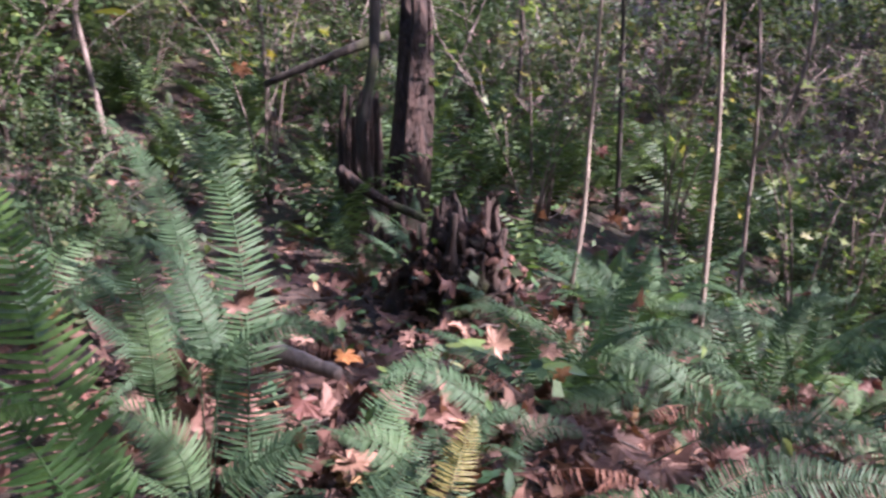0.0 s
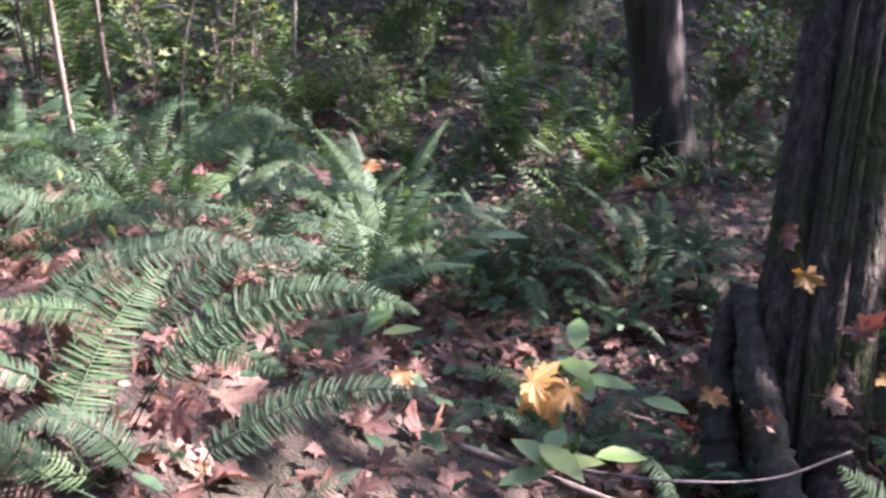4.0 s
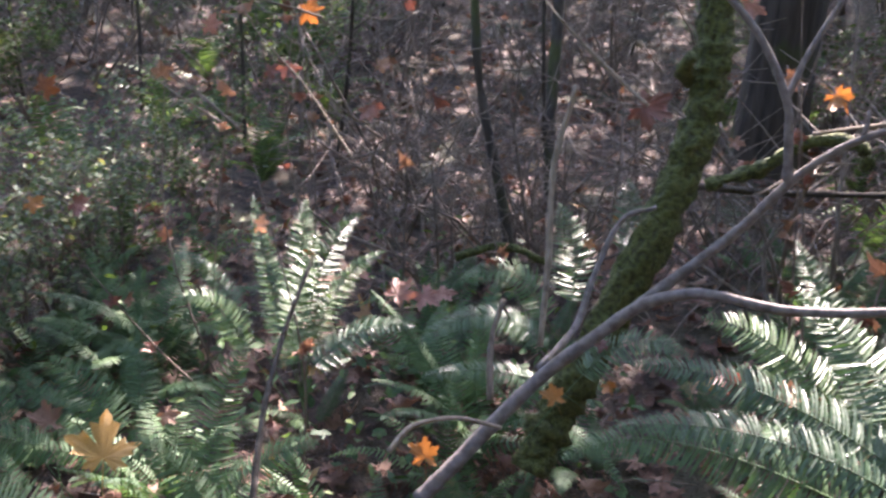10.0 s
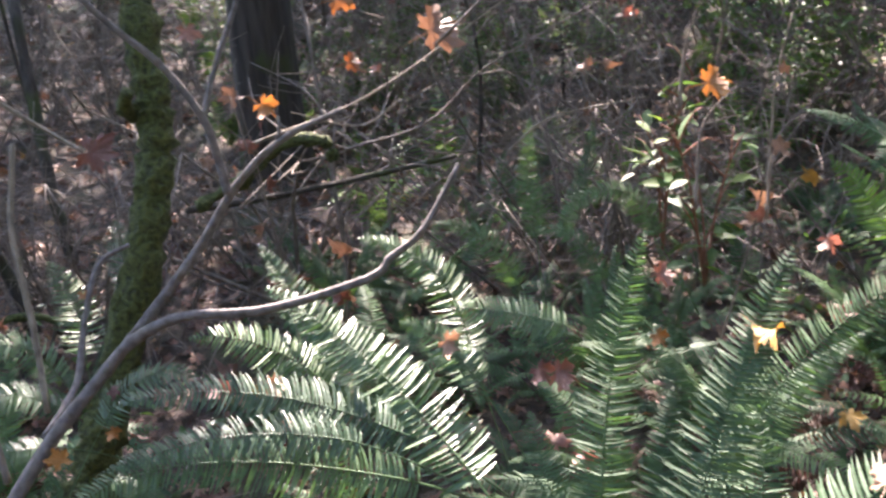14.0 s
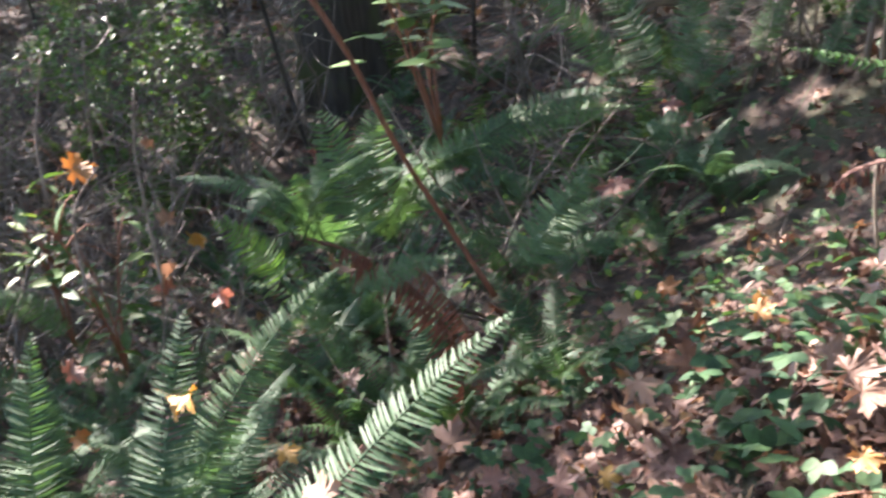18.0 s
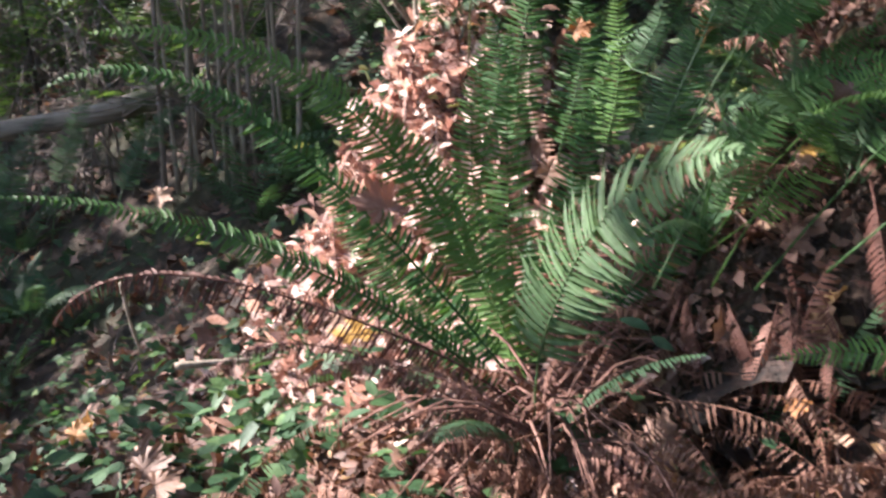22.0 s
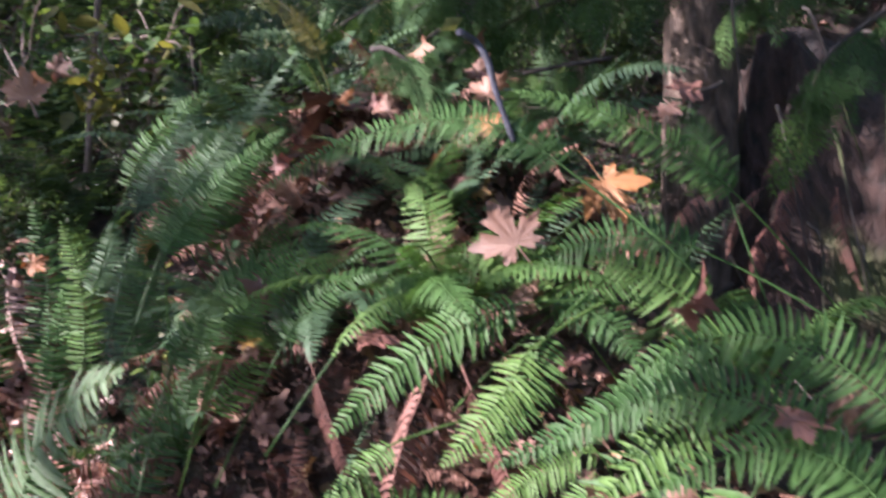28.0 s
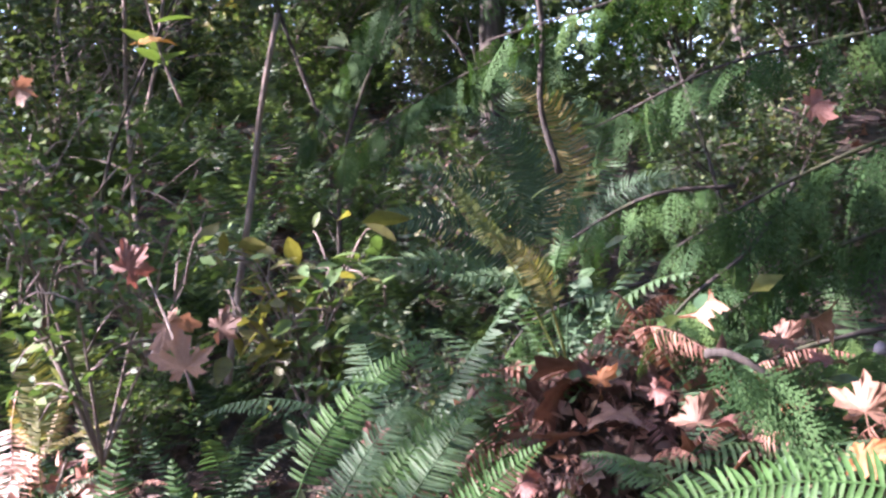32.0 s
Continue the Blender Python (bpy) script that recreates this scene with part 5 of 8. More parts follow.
for foot, mid, tip, half, kind, face in [
        ((2.06, -5.71, 0.23), (2.11, -5.90, 0.65), (2.29, -5.98, 1.00), 0.111, "green", 0.6),
        ((2.19, -5.67, 0.28), (2.39, -5.70, 0.57), (2.60, -5.70, 0.84), 0.123, "green", 0.6),
        ((1.75, -5.86, 0.34), (1.68, -5.98, 0.58), (1.60, -6.10, 0.78), 0.086, "green", 0.6),
        ((2.32, -5.50, 0.28), (2.50, -5.41, 0.54), (2.73, -5.27, 0.77), 0.112, "green", 0.5),
        ((1.46, -5.93, 0.27), (1.30, -6.08, 0.55), (1.12, -6.20, 0.66), 0.086, "green", 0.5),
        ((1.97, -5.62, 0.18), (1.91, -5.78, 0.48), (1.78, -5.91, 0.67), 0.102, "green", 0.5),
        ((2.47, -4.12, 0.10), (2.25, -4.43, 0.36), (1.88, -4.72, 0.41), 0.093, "green", 0.5),
        ((1.97, -3.98, -0.08), (1.92, -4.18, 0.13), (1.81, -4.35, 0.27), 0.118, "green", 0.6)]:
    swept(f, foot, mid, tip, half, kind, face)
big = fern(on_ground(-0.33, -2.99, 0.02), "large sword fern with a skirt of withered brown fronds", 2, 0.5, (25, 50), dead=44)
for foot, mid, tip, half, kind, face in [
        ((-0.25, -3.01, 0.47), (0.26, -3.05, 0.83), (0.76, -2.88, 1.03), 0.061, "fresh", 0.45),
        ((-0.25, -3.08, 0.50), (0.31, -3.22, 1.11), (0.71, -3.10, 1.21), 0.072, "fresh", 0.45),
        ((-0.23, -3.29, 0.61), (0.17, -3.47, 1.13), (0.71, -3.43, 1.29), 0.091, "fresh", 0.45),
        ((-0.28, -3.12, 0.48), (-0.15, -3.37, 0.83), (0.08, -3.52, 1.09), 0.103, "fresh", 0.5),
        ((-0.31, -3.16, 0.44), (-0.31, -3.46, 0.81), (-0.35, -3.69, 1.23), 0.092, "fresh", 0.6),
        ((-0.38, -3.17, 0.43), (-0.46, -3.47, 0.72), (-0.63, -3.69, 1.14), 0.094, "fresh", 0.6),
        ((-0.31, -2.85, 0.62), (-0.42, -2.68, 0.98), (-0.57, -2.39, 1.16), 0.126, "green", 0.6),
        ((-0.45, -3.17, 0.50), (-0.71, -3.28, 0.72), (-1.10, -3.27, 1.16), 0.087, "fresh", 0.5),
        ((-0.57, -3.34, 0.58), (-0.89, -3.40, 0.94), (-1.17, -3.20, 1.21), 0.090, "fresh", 0.5)]:
    swept(big, foot, mid, tip, half, kind, face)
for foot, mid, tip, half, kind, face in [
        ((-0.17, -3.24, 0.48), (0.08, -3.44, 0.73), (0.19, -3.59, 0.96), 0.075, "fresh", 0.5),
        ((-0.30, -3.43, 0.42), (-0.23, -3.67, 0.79), (-0.29, -3.84, 1.19), 0.096, "fresh", 0.6),
        ((-0.13, -2.96, 0.58), (0.45, -2.93, 0.83), (0.67, -2.77, 0.74), 0.057, "curled", 0.4),
        ((-0.10, -2.93, 0.52), (0.21, -2.92, 0.66), (0.42, -2.80, 0.61), 0.037, "dead", 0.4),
        ((-0.22, -2.91, 0.49), (0.07, -2.91, 0.61), (0.26, -2.80, 0.55), 0.042, "dead", 0.4),
        ((-0.40, -3.03, 0.44), (-0.57, -3.11, 0.54), (-0.69, -3.17, 0.62), 0.030, "curled", 0.4),
        ((-0.41, -2.98, 0.44), (-0.56, -3.02, 0.52), (-0.69, -3.03, 0.56), 0.029, "curled", 0.4),
        ((-0.29, -2.88, 0.44), (-0.12, -2.87, 0.51), (0.07, -2.79, 0.48), 0.030, "curled", 0.4)]:
    swept(big, foot, mid, tip, half, kind, face)
f = fern((2.77, -4.17, -0.18), "spreading green fern on the slope", 9, 0.7, (10, 50), dead=1)
f = fern((2.80, -3.68, 0.03), "green fern in shade", 7, 0.6, (10, 50), dead=1)
f = fern((1.69, -5.09, -0.08), "low fern with pointed leaflets", 5, 0.45, (10, 50))
f = fern((3.27, -4.32, -0.38), "pale green fern on the slope", 9, 0.7, (20, 60))
f = fern((2.28, -4.40, -0.34), "fern with flat spreading fronds", 5, 0.6, (10, 40))
for k in range(16):
    foot = np.array((-0.57, -3.25, 0.57)) + (np.array((-1.05, -3.03, 0.63)) - np.array((-0.57, -3.25, 0.57))) * (k + rng.uniform(0, 1)) / 16 + rng.normal(0, 0.03, 3)
    tip = foot + [rng.normal(0, 0.07), rng.uniform(0.05, 0.2), -rng.uniform(0.2, 0.36)]
    tip[2] = max(tip[2], float(height(tip[0], tip[1])) + 0.03)
    frond(big, tuple(tip), int(rng.integers(1, 3)), rng.uniform(-30, 30), "dead", tuple(foot), 0.3)
for k in range(80):
    a, e = rng.uniform(0, 2 * math.pi), rng.uniform(-0.1, 0.75)
    d = np.array([math.sin(a) * math.cos(e), math.cos(a) * math.cos(e), math.sin(e)]) * rng.uniform(0.18, 0.5)
    o = np.array(big.location) + rng.normal(0, 0.05, 3) * [1, 1, 0.3] + [0, 0, 0.06]
    c = o + d
    c[2] = max(c[2] - 0.1, float(height(c[0], c[1])) + 0.03)
    limb(big, [tuple(o), tuple(o + 0.5 * d + [0, 0, 0.05]), tuple(c)], 0.0045, 0.002, DRY_STALK, "dead_stalk", 6, 4, 0.05, "dry red-brown fern stalk", 300 + k)


def shade_shell(at, wide, deep, high):
    """Added shell, open forwards like a bowl on its side, rim broken; shades its inside."""
    ob = thing("rotten_stump", at, "added shell that keeps the hollow under withered fronds dark", "stump")
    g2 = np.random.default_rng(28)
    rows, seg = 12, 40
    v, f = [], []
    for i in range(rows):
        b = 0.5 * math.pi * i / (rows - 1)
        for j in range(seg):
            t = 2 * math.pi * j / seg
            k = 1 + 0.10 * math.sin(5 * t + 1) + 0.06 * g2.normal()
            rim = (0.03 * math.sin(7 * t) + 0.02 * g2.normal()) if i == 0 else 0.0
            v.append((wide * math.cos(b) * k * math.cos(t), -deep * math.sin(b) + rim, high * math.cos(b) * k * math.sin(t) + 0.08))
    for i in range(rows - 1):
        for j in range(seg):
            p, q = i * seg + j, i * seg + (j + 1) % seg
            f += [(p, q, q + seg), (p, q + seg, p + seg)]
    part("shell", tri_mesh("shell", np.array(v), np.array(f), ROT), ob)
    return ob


# overhang added beside the large fern so that the hollow there stays dark
shade_shell((-0.93, -2.90, 0.32), 0.25, 0.4, 0.12)
# the bright ferns of the bank
f = fern(on_ground(-1.46, -2.19, 0.02), "bright green sunlit sword fern on the bank", 2, 0.3, (15, 45), dead=0)
for foot, mid, tip, half, kind, face in [
        ((-1.26, -2.32, 1.10), (-1.07, -2.38, 1.05), (-0.88, -2.40, 0.94), 0.073, "fresh", 0.5),
        ((-1.27, -2.25, 1.05), (-1.19, -2.24, 0.96), (-1.09, -2.24, 0.87), 0.059, "fresh", 0.55),
        ((-0.97, -2.33, 0.92), (-0.90, -2.34, 0.88), (-0.80, -2.36, 0.82), 0.044, "fresh", 0.5),
        ((-1.03, -2.12, 0.69), (-0.96, -2.30, 0.81), (-0.66, -2.46, 0.78), 0.063, "fresh", 0.5),
        ((-1.00, -2.21, 0.72), (-0.92, -2.22, 0.67), (-0.82, -2.22, 0.58), 0.047, "fresh", 0.5),
        ((-1.22, -2.07, 0.89), (-1.12, -2.12, 0.87), (-0.99, -2.16, 0.79), 0.043, "fresh", 0.5),
        ((-1.19, -2.03, 0.87), (-1.12, -2.05, 0.81), (-1.04, -2.06, 0.74), 0.040, "fresh", 0.5),
        ((-1.44, -1.98, 1.02), (-1.28, -2.07, 0.96), (-1.07, -2.16, 0.89), 0.062, "fresh", 0.5),
        ((-1.37, -1.90, 0.99), (-1.25, -1.95, 0.93), (-1.11, -1.99, 0.84), 0.073, "fresh", 0.55)]:
    swept(f, foot, mid, tip, half, kind, face)
f = fern(on_ground(-1.37, -1.98, 0.02), "wide sword fern with long parallel leaflets beside a red-brown leaf", 1, 0.3, (10, 25), dead=0)
for foot, mid, tip, half, kind, face in [
        ((-1.25, -1.92, 0.91), (-1.15, -1.93, 0.79), (-1.02, -1.88, 0.60), 0.129, "fresh", 0.7),
        ((-1.30, -1.81, 0.88), (-1.21, -1.80, 0.75), (-1.11, -1.73, 0.59), 0.108, "fresh", 0.65),
        ((-1.14, -1.76, 0.59), (-1.03, -1.84, 0.62), (-0.91, -1.88, 0.58), 0.065, "fresh", 0.6),
        ((-1.19, -1.89, 0.66), (-1.10, -1.89, 0.59), (-1.02, -1.85, 0.49), 0.085, "fresh", 0.6),
        ((-1.60, -2.21, 1.13), (-1.48, -2.35, 1.17), (-1.35, -2.45, 1.10), 0.072, "fresh", 0.5),
        ((-1.37, -2.51, 1.15), (-1.24, -2.57, 1.13), (-1.12, -2.61, 1.06), 0.058, "fresh", 0.5),
        ((-1.52, -2.13, 1.04), (-1.47, -2.22, 1.12), (-1.41, -2.30, 1.15), 0.079, "fresh", 0.5),
        ((-1.07, -2.05, 0.72), (-0.99, -2.03, 0.60), (-0.88, -2.00, 0.48), 0.039, "dead", 0.5),
        ((-1.08, -2.02, 0.72), (-1.02, -1.98, 0.61), (-0.92, -1.94, 0.49), 0.044, "dead", 0.5),
        ((-1.47, -1.59, 0.68), (-1.46, -1.74, 0.81), (-1.42, -1.86, 0.90), 0.077, "fresh", 0.55),
        ((-1.53, -1.48, 0.75), (-1.52, -1.60, 0.83), (-1.51, -1.69, 0.89), 0.071, "fresh", 0.55),
        ((-1.33, -1.72, 0.66), (-1.30, -1.83, 0.73), (-1.23, -1.92, 0.74), 0.058, "fresh", 0.55),
        ((-1.41, -1.42, 0.72), (-1.39, -1.54, 0.77), (-1.34, -1.64, 0.77), 0.066, "fresh", 0.55),
        ((-1.07, -2.09, 0.69), (-0.97, -2.08, 0.61), (-0.84, -2.07, 0.52), 0.038, "curled", 0.5)]:
    swept(f, foot, mid, tip, half, kind, face)
f = fern(on_ground(-1.28, -2.09, 0.02), "broad bright green sword fern with fallen maple leaves on it", 2, 0.3, (15, 40), dead=0)
for foot, mid, tip, half, kind, face in [
        ((-1.53, -1.72, 0.91), (-1.44, -1.90, 1.06), (-1.24, -2.04, 1.00), 0.077, "fresh", 0.5),
        ((-1.39, -1.69, 0.87), (-1.31, -1.88, 1.01), (-1.09, -2.04, 0.94), 0.073, "fresh", 0.5),
        ((-1.22, -2.25, 1.03), (-1.14, -2.26, 0.95), (-1.03, -2.28, 0.87), 0.058, "fresh", 0.5),
        ((-1.40, -2.39, 1.05), (-1.35, -2.48, 1.16), (-1.25, -2.56, 1.17), 0.075, "fresh", 0.5),
        ((-1.39, -2.39, 1.05), (-1.50, -2.33, 1.08), (-1.63, -2.22, 1.07), 0.058, "fresh", 0.5),
        ((-1.35, -2.36, 1.06), (-1.39, -2.27, 1.05), (-1.40, -2.17, 0.97), 0.059, "fresh", 0.5),
        ((-1.25, -2.59, 1.05), (-1.17, -2.64, 1.11), (-1.07, -2.66, 1.04), 0.054, "fresh", 0.5),
        ((-1.33, -1.59, 0.88), (-1.28, -1.71, 0.98), (-1.12, -1.82, 0.93), 0.067, "fresh", 0.5)]:
    swept(f, foot, mid, tip, half, kind, face)
f = fern(on_ground(-1.51, -2.40, 0.02), "arching sword fern on top of the bank", 2, 0.3, (15, 45), dead=1)
for foot, mid, tip, half, kind, face in [
        ((-1.37, -2.27, 1.33), (-1.23, -2.49, 1.45), (-0.93, -2.71, 1.36), 0.065, "fresh", 0.45),
        ((-1.80, -2.31, 1.19), (-1.67, -2.45, 1.36), (-1.48, -2.59, 1.47), 0.065, "fresh", 0.5),
        ((-1.82, -2.36, 1.20), (-1.82, -2.41, 1.30), (-1.81, -2.46, 1.38), 0.055, "fresh", 0.5),
        ((-0.77, -3.16, 1.33), (-0.85, -3.19, 1.43), (-0.96, -3.19, 1.53), 0.055, "green", 0.5),
        ((-0.86, -3.09, 1.34), (-0.97, -3.10, 1.44), (-1.09, -3.09, 1.55), 0.058, "green", 0.5),
        ((-0.77, -2.93, 1.25), (-0.91, -2.94, 1.37), (-1.09, -2.92, 1.47), 0.054, "fresh", 0.5)]:
    swept(f, foot, mid, tip, half, kind, face)
f = fern(on_ground(-0.77, -3.28, 0.02), "shaded sword fern with parallel fronds below the bank", 4, 0.35, (15, 50), dead=4)
for foot, mid, tip, half, kind, face in [
        ((-0.82, -3.19, 1.23), (-0.93, -3.21, 1.41), (-1.10, -3.19, 1.51), 0.060, "fresh", 0.55),
        ((-0.81, -3.46, 1.37), (-0.94, -3.47, 1.51), (-1.12, -3.45, 1.60), 0.059, "fresh", 0.55),
        ((-0.76, -3.10, 0.97), (-0.97, -3.09, 1.14), (-1.21, -3.02, 1.19), 0.069, "fresh", 0.5),
        ((-0.79, -3.17, 0.85), (-0.95, -3.24, 1.07), (-1.17, -3.23, 1.24), 0.070, "fresh", 0.5),
        ((-0.82, -3.05, 0.84), (-1.01, -3.10, 0.97), (-1.16, -3.13, 1.10), 0.065, "fresh", 0.5),
        ((-0.74, -3.41, 0.93), (-0.79, -3.49, 1.15), (-0.92, -3.54, 1.34), 0.073, "fresh", 0.5),
        ((-0.92, -2.98, 1.07), (-1.10, -2.95, 1.15), (-1.27, -2.88, 1.13), 0.053, "fresh", 0.45)]:
    swept(f, foot, mid, tip, half, kind, face)
f = fern(on_ground(-0.96, -2.97, 0.02), "green sword fern on the crest of the bank", 2, 0.3, (10, 40), dead=2)
for foot, mid, tip, half, kind, face in [
        ((-0.86, -2.90, 1.04), (-0.98, -2.92, 1.15), (-1.09, -2.92, 1.19), 0.061, "fresh", 0.5),
        ((-0.94, -2.76, 1.04), (-1.06, -2.74, 1.13), (-1.18, -2.69, 1.14), 0.055, "fresh", 0.5),
        ((-0.77, -3.12, 0.98), (-0.87, -3.15, 1.09), (-0.97, -3.17, 1.15), 0.061, "green", 0.5),
        ((-0.71, -3.43, 0.92), (-0.76, -3.52, 1.10), (-0.89, -3.58, 1.26), 0.069, "green", 0.5),
        ((-1.05, -2.61, 1.07), (-1.14, -2.59, 1.11), (-1.24, -2.54, 1.12), 0.060, "fresh", 0.5)]:
    swept(f, foot, mid, tip, half, kind, face)
f = fern(on_ground(-0.43, -3.95, 0.02), "fern among dead brown fronds in patches of sun", 3, 0.4, (25, 60), dead=8)
for foot, mid, tip, half, kind, face in [
        ((-0.39, -3.96, 0.84), (-0.43, -4.13, 1.14), (-0.54, -4.26, 1.45), 0.098, "fresh", 0.75),
        ((-0.52, -3.95, 0.82), (-0.61, -4.10, 1.06), (-0.64, -4.24, 1.35), 0.095, "fresh", 0.75),
        ((-0.29, -3.88, 0.90), (-0.34, -3.97, 1.07), (-0.32, -4.05, 1.24), 0.083, "fresh", 0.6),
        ((-0.62, -3.74, 0.86), (-0.68, -3.84, 1.08), (-0.68, -3.93, 1.29), 0.080, "fresh", 0.6),
        ((-0.31, -4.67, 1.37), (-0.33, -4.68, 1.57), (-0.26, -4.68, 1.75), 0.078, "yellow", 0.5),
        ((-0.47, -4.76, 1.31), (-0.49, -4.77, 1.55), (-0.45, -4.78, 1.71), 0.076, "yellow", 0.5),
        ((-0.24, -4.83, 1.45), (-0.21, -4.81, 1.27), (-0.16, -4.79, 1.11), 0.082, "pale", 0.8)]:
    swept(f, foot, mid, tip, half, kind, face)
f = fern(on_ground(-2.37, -5.39, 0.02), "tall shaded fern with long hanging fronds behind the crest", 6, 0.6, (20, 60), dead=3)
for foot, mid, tip, half, kind, face in [
        ((-2.33, -5.31, 1.73), (-2.31, -5.25, 2.11), (-2.01, -5.31, 2.34), 0.131, "green", 0.5),
        ((-2.44, -5.36, 1.74), (-2.51, -5.25, 2.16), (-2.28, -5.28, 2.45), 0.146, "yellow", 0.5),
        ((-2.46, -5.35, 1.73), (-2.64, -5.18, 2.06), (-2.52, -5.17, 2.31), 0.134, "green", 0.5),
        ((-2.28, -5.33, 1.69), (-2.08, -5.31, 2.00), (-1.76, -5.32, 2.11), 0.129, "green", 0.5),
        ((-2.18, -5.27, 1.65), (-1.90, -5.28, 1.88), (-1.57, -5.29, 1.91), 0.126, "green", 0.5),
        ((-2.43, -5.26, 1.69), (-2.67, -5.05, 1.90), (-2.83, -4.89, 1.86), 0.107, "green", 0.5),
        ((-2.07, -5.21, 1.60), (-1.80, -5.21, 1.73), (-1.55, -5.19, 1.68), 0.112, "green", 0.5),
        ((-2.50, -5.56, 1.84), (-2.41, -5.57, 2.27), (-2.57, -5.46, 2.52), 0.129, "green", 0.5)]:
    swept(f, foot, mid, tip, half, kind, face)
f = fern(on_ground(-1.42, -3.45, 0.02), "sunlit yellow-green fern at the foot of the cedar", 0, 0.4, (20, 60), dead=3)
for foot, mid, tip, half, kind, face in [
        ((-1.39, -3.42, 1.62), (-1.35, -3.42, 1.73), (-1.27, -3.43, 1.80), 0.048, "yellow", 0.5),
        ((-1.30, -3.42, 1.76), (-1.26, -3.44, 1.84), (-1.22, -3.45, 1.92), 0.033, "yellow", 0.4),
        ((-1.43, -3.46, 1.70), (-1.47, -3.45, 1.79), (-1.52, -3.42, 1.90), 0.030, "fresh", 0.5),
        ((-1.43, -3.40, 1.65), (-1.50, -3.36, 1.61), (-1.54, -3.33, 1.53), 0.036, "green", 0.5),
        ((-1.38, -3.43, 1.65), (-1.31, -3.44, 1.70), (-1.19, -3.46, 1.72), 0.040, "green", 0.5)]:
    swept(f, foot, mid, tip, half, kind, face)
f = fern(on_ground(-1.02, -3.34, 0.02), "green fern below the crest", 3, 0.35, (15, 50), dead=2)
for foot, mid, tip, half, kind, face in [
        ((-0.94, -3.49, 1.34), (-1.02, -3.51, 1.44), (-1.08, -3.52, 1.49), 0.055, "green", 0.6),
        ((-1.01, -3.36, 1.33), (-1.12, -3.39, 1.43), (-1.23, -3.41, 1.51), 0.065, "green", 0.6),
        ((-0.87, -3.16, 1.23), (-1.00, -3.20, 1.33), (-1.19, -3.19, 1.42), 0.059, "fresh", 0.6),
        ((-0.76, -3.49, 1.14), (-0.91, -3.53, 1.24), (-1.02, -3.57, 1.36), 0.058, "green", 0.5),
        ((-0.70, -3.80, 1.08), (-0.79, -3.86, 1.18), (-0.82, -3.92, 1.26), 0.059, "green", 0.5)]:
    swept(f, foot, mid, tip, half, kind, face)
fern((-1.66, -2.12, 0.9), "bright sunlit sword fern on the bank", 6, 0.4, (0, 20), kind="broad")
fern((-1.30, -2.66, 0.98), "sword fern hanging over the edge of the bank", 12, 0.5, (0, 45), dead=4, kind="broad")
fern((-1.02, -3.0, 0.95), "dense low sword fern on the side of the bank", 10, 0.45, (5, 50), dead=4)
fern((-1.45, -2.95, 1.2), "sword fern among dry leaves on the bank", 8, 0.4, (5, 40), dead=4)
f = fern((-1.09, -3.63, 1.31), "shaded sword fern at the crest", 5, 0.5, (20, 60), dead=2)
for tip, a, roll in [((-1.01, -3.67, 1.49), 0, 0), ((-1.25, -3.60, 1.51), 0, 0), ((-1.12, -3.64, 1.47), 0, 0), ((-0.93, -3.69, 1.47), 1, 0)]:
    frond(f, tip, a, roll)
mound = fern((-0.2, -4.95, float(height(-0.2, -4.95)) + 0.03), "fern on an old mound with hanging withered fronds in full sun", 3, 0.5, (30, 60))
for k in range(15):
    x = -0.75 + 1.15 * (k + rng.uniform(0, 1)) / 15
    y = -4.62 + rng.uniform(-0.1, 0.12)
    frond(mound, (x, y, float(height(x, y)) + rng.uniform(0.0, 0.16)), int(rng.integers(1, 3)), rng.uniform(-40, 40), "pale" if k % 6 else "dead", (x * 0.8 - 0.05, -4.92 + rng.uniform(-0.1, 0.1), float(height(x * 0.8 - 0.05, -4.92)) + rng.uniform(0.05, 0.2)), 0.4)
f = fern((-0.30, -4.73, 1.37), "yellowing fern in the shade", 0, 0.5)
for tip, a, roll in [((-0.33, -4.75, 1.60), 0, 0), ((-0.26, -4.64, 1.56), 0, 0), ((-0.54, -4.73, 1.42), 0, 0), ((-0.40, -4.85, 1.53), 0, 0)]:
    frond(f, tip, a, roll, "yellow")
f = fern((1.71, 4.44, -0.75), "low sword fern on the leafy slope", 8, 0.6, (15, 50), dead=2)
f = fern((0.60, 4.76, -0.33), "pale fern before the saplings", 8, 0.6, (20, 55), dead=1)
f = fern((1.62, 5.12, -0.70), "pale fern before the saplings", 8, 0.6, (20, 55), dead=1)
for k, at in enumerate([(4.60, -6.31, -0.90), (4.37, -6.80, -0.73), (3.50, -6.46, -0.89), (3.35, -7.05, -0.60), (2.56, -6.49, -0.69), (4.42, -7.48, -0.41), (3.40, -7.69, -0.35), (2.54, -7.12, -0.42), (5.06, -7.28, -0.56), (3.05, -5.96, -1.03), (3.83, -5.79, -1.10), (3.16, -8.03, -0.25), (4.24, -7.91, -0.24), (2.56, 4.37, -1.07), (2.97, 3.71, -1.18), (3.17, 3.10, -1.19), (3.55, 1.56, -1.22), (4.06, 3.47, -1.21), (3.51, 1.84, -1.21), (4.17, 1.50, -1.20), (4.27, -0.25, -1.21), (4.78, -0.60, -1.22), (5.15, 0.03, -1.25), (4.07, 1.82, -1.19)]):
    fern(at, "low green fern spreading over brown litter", 7, 0.42 + 0.04 * (k % 5), (12, 45), dead=2)
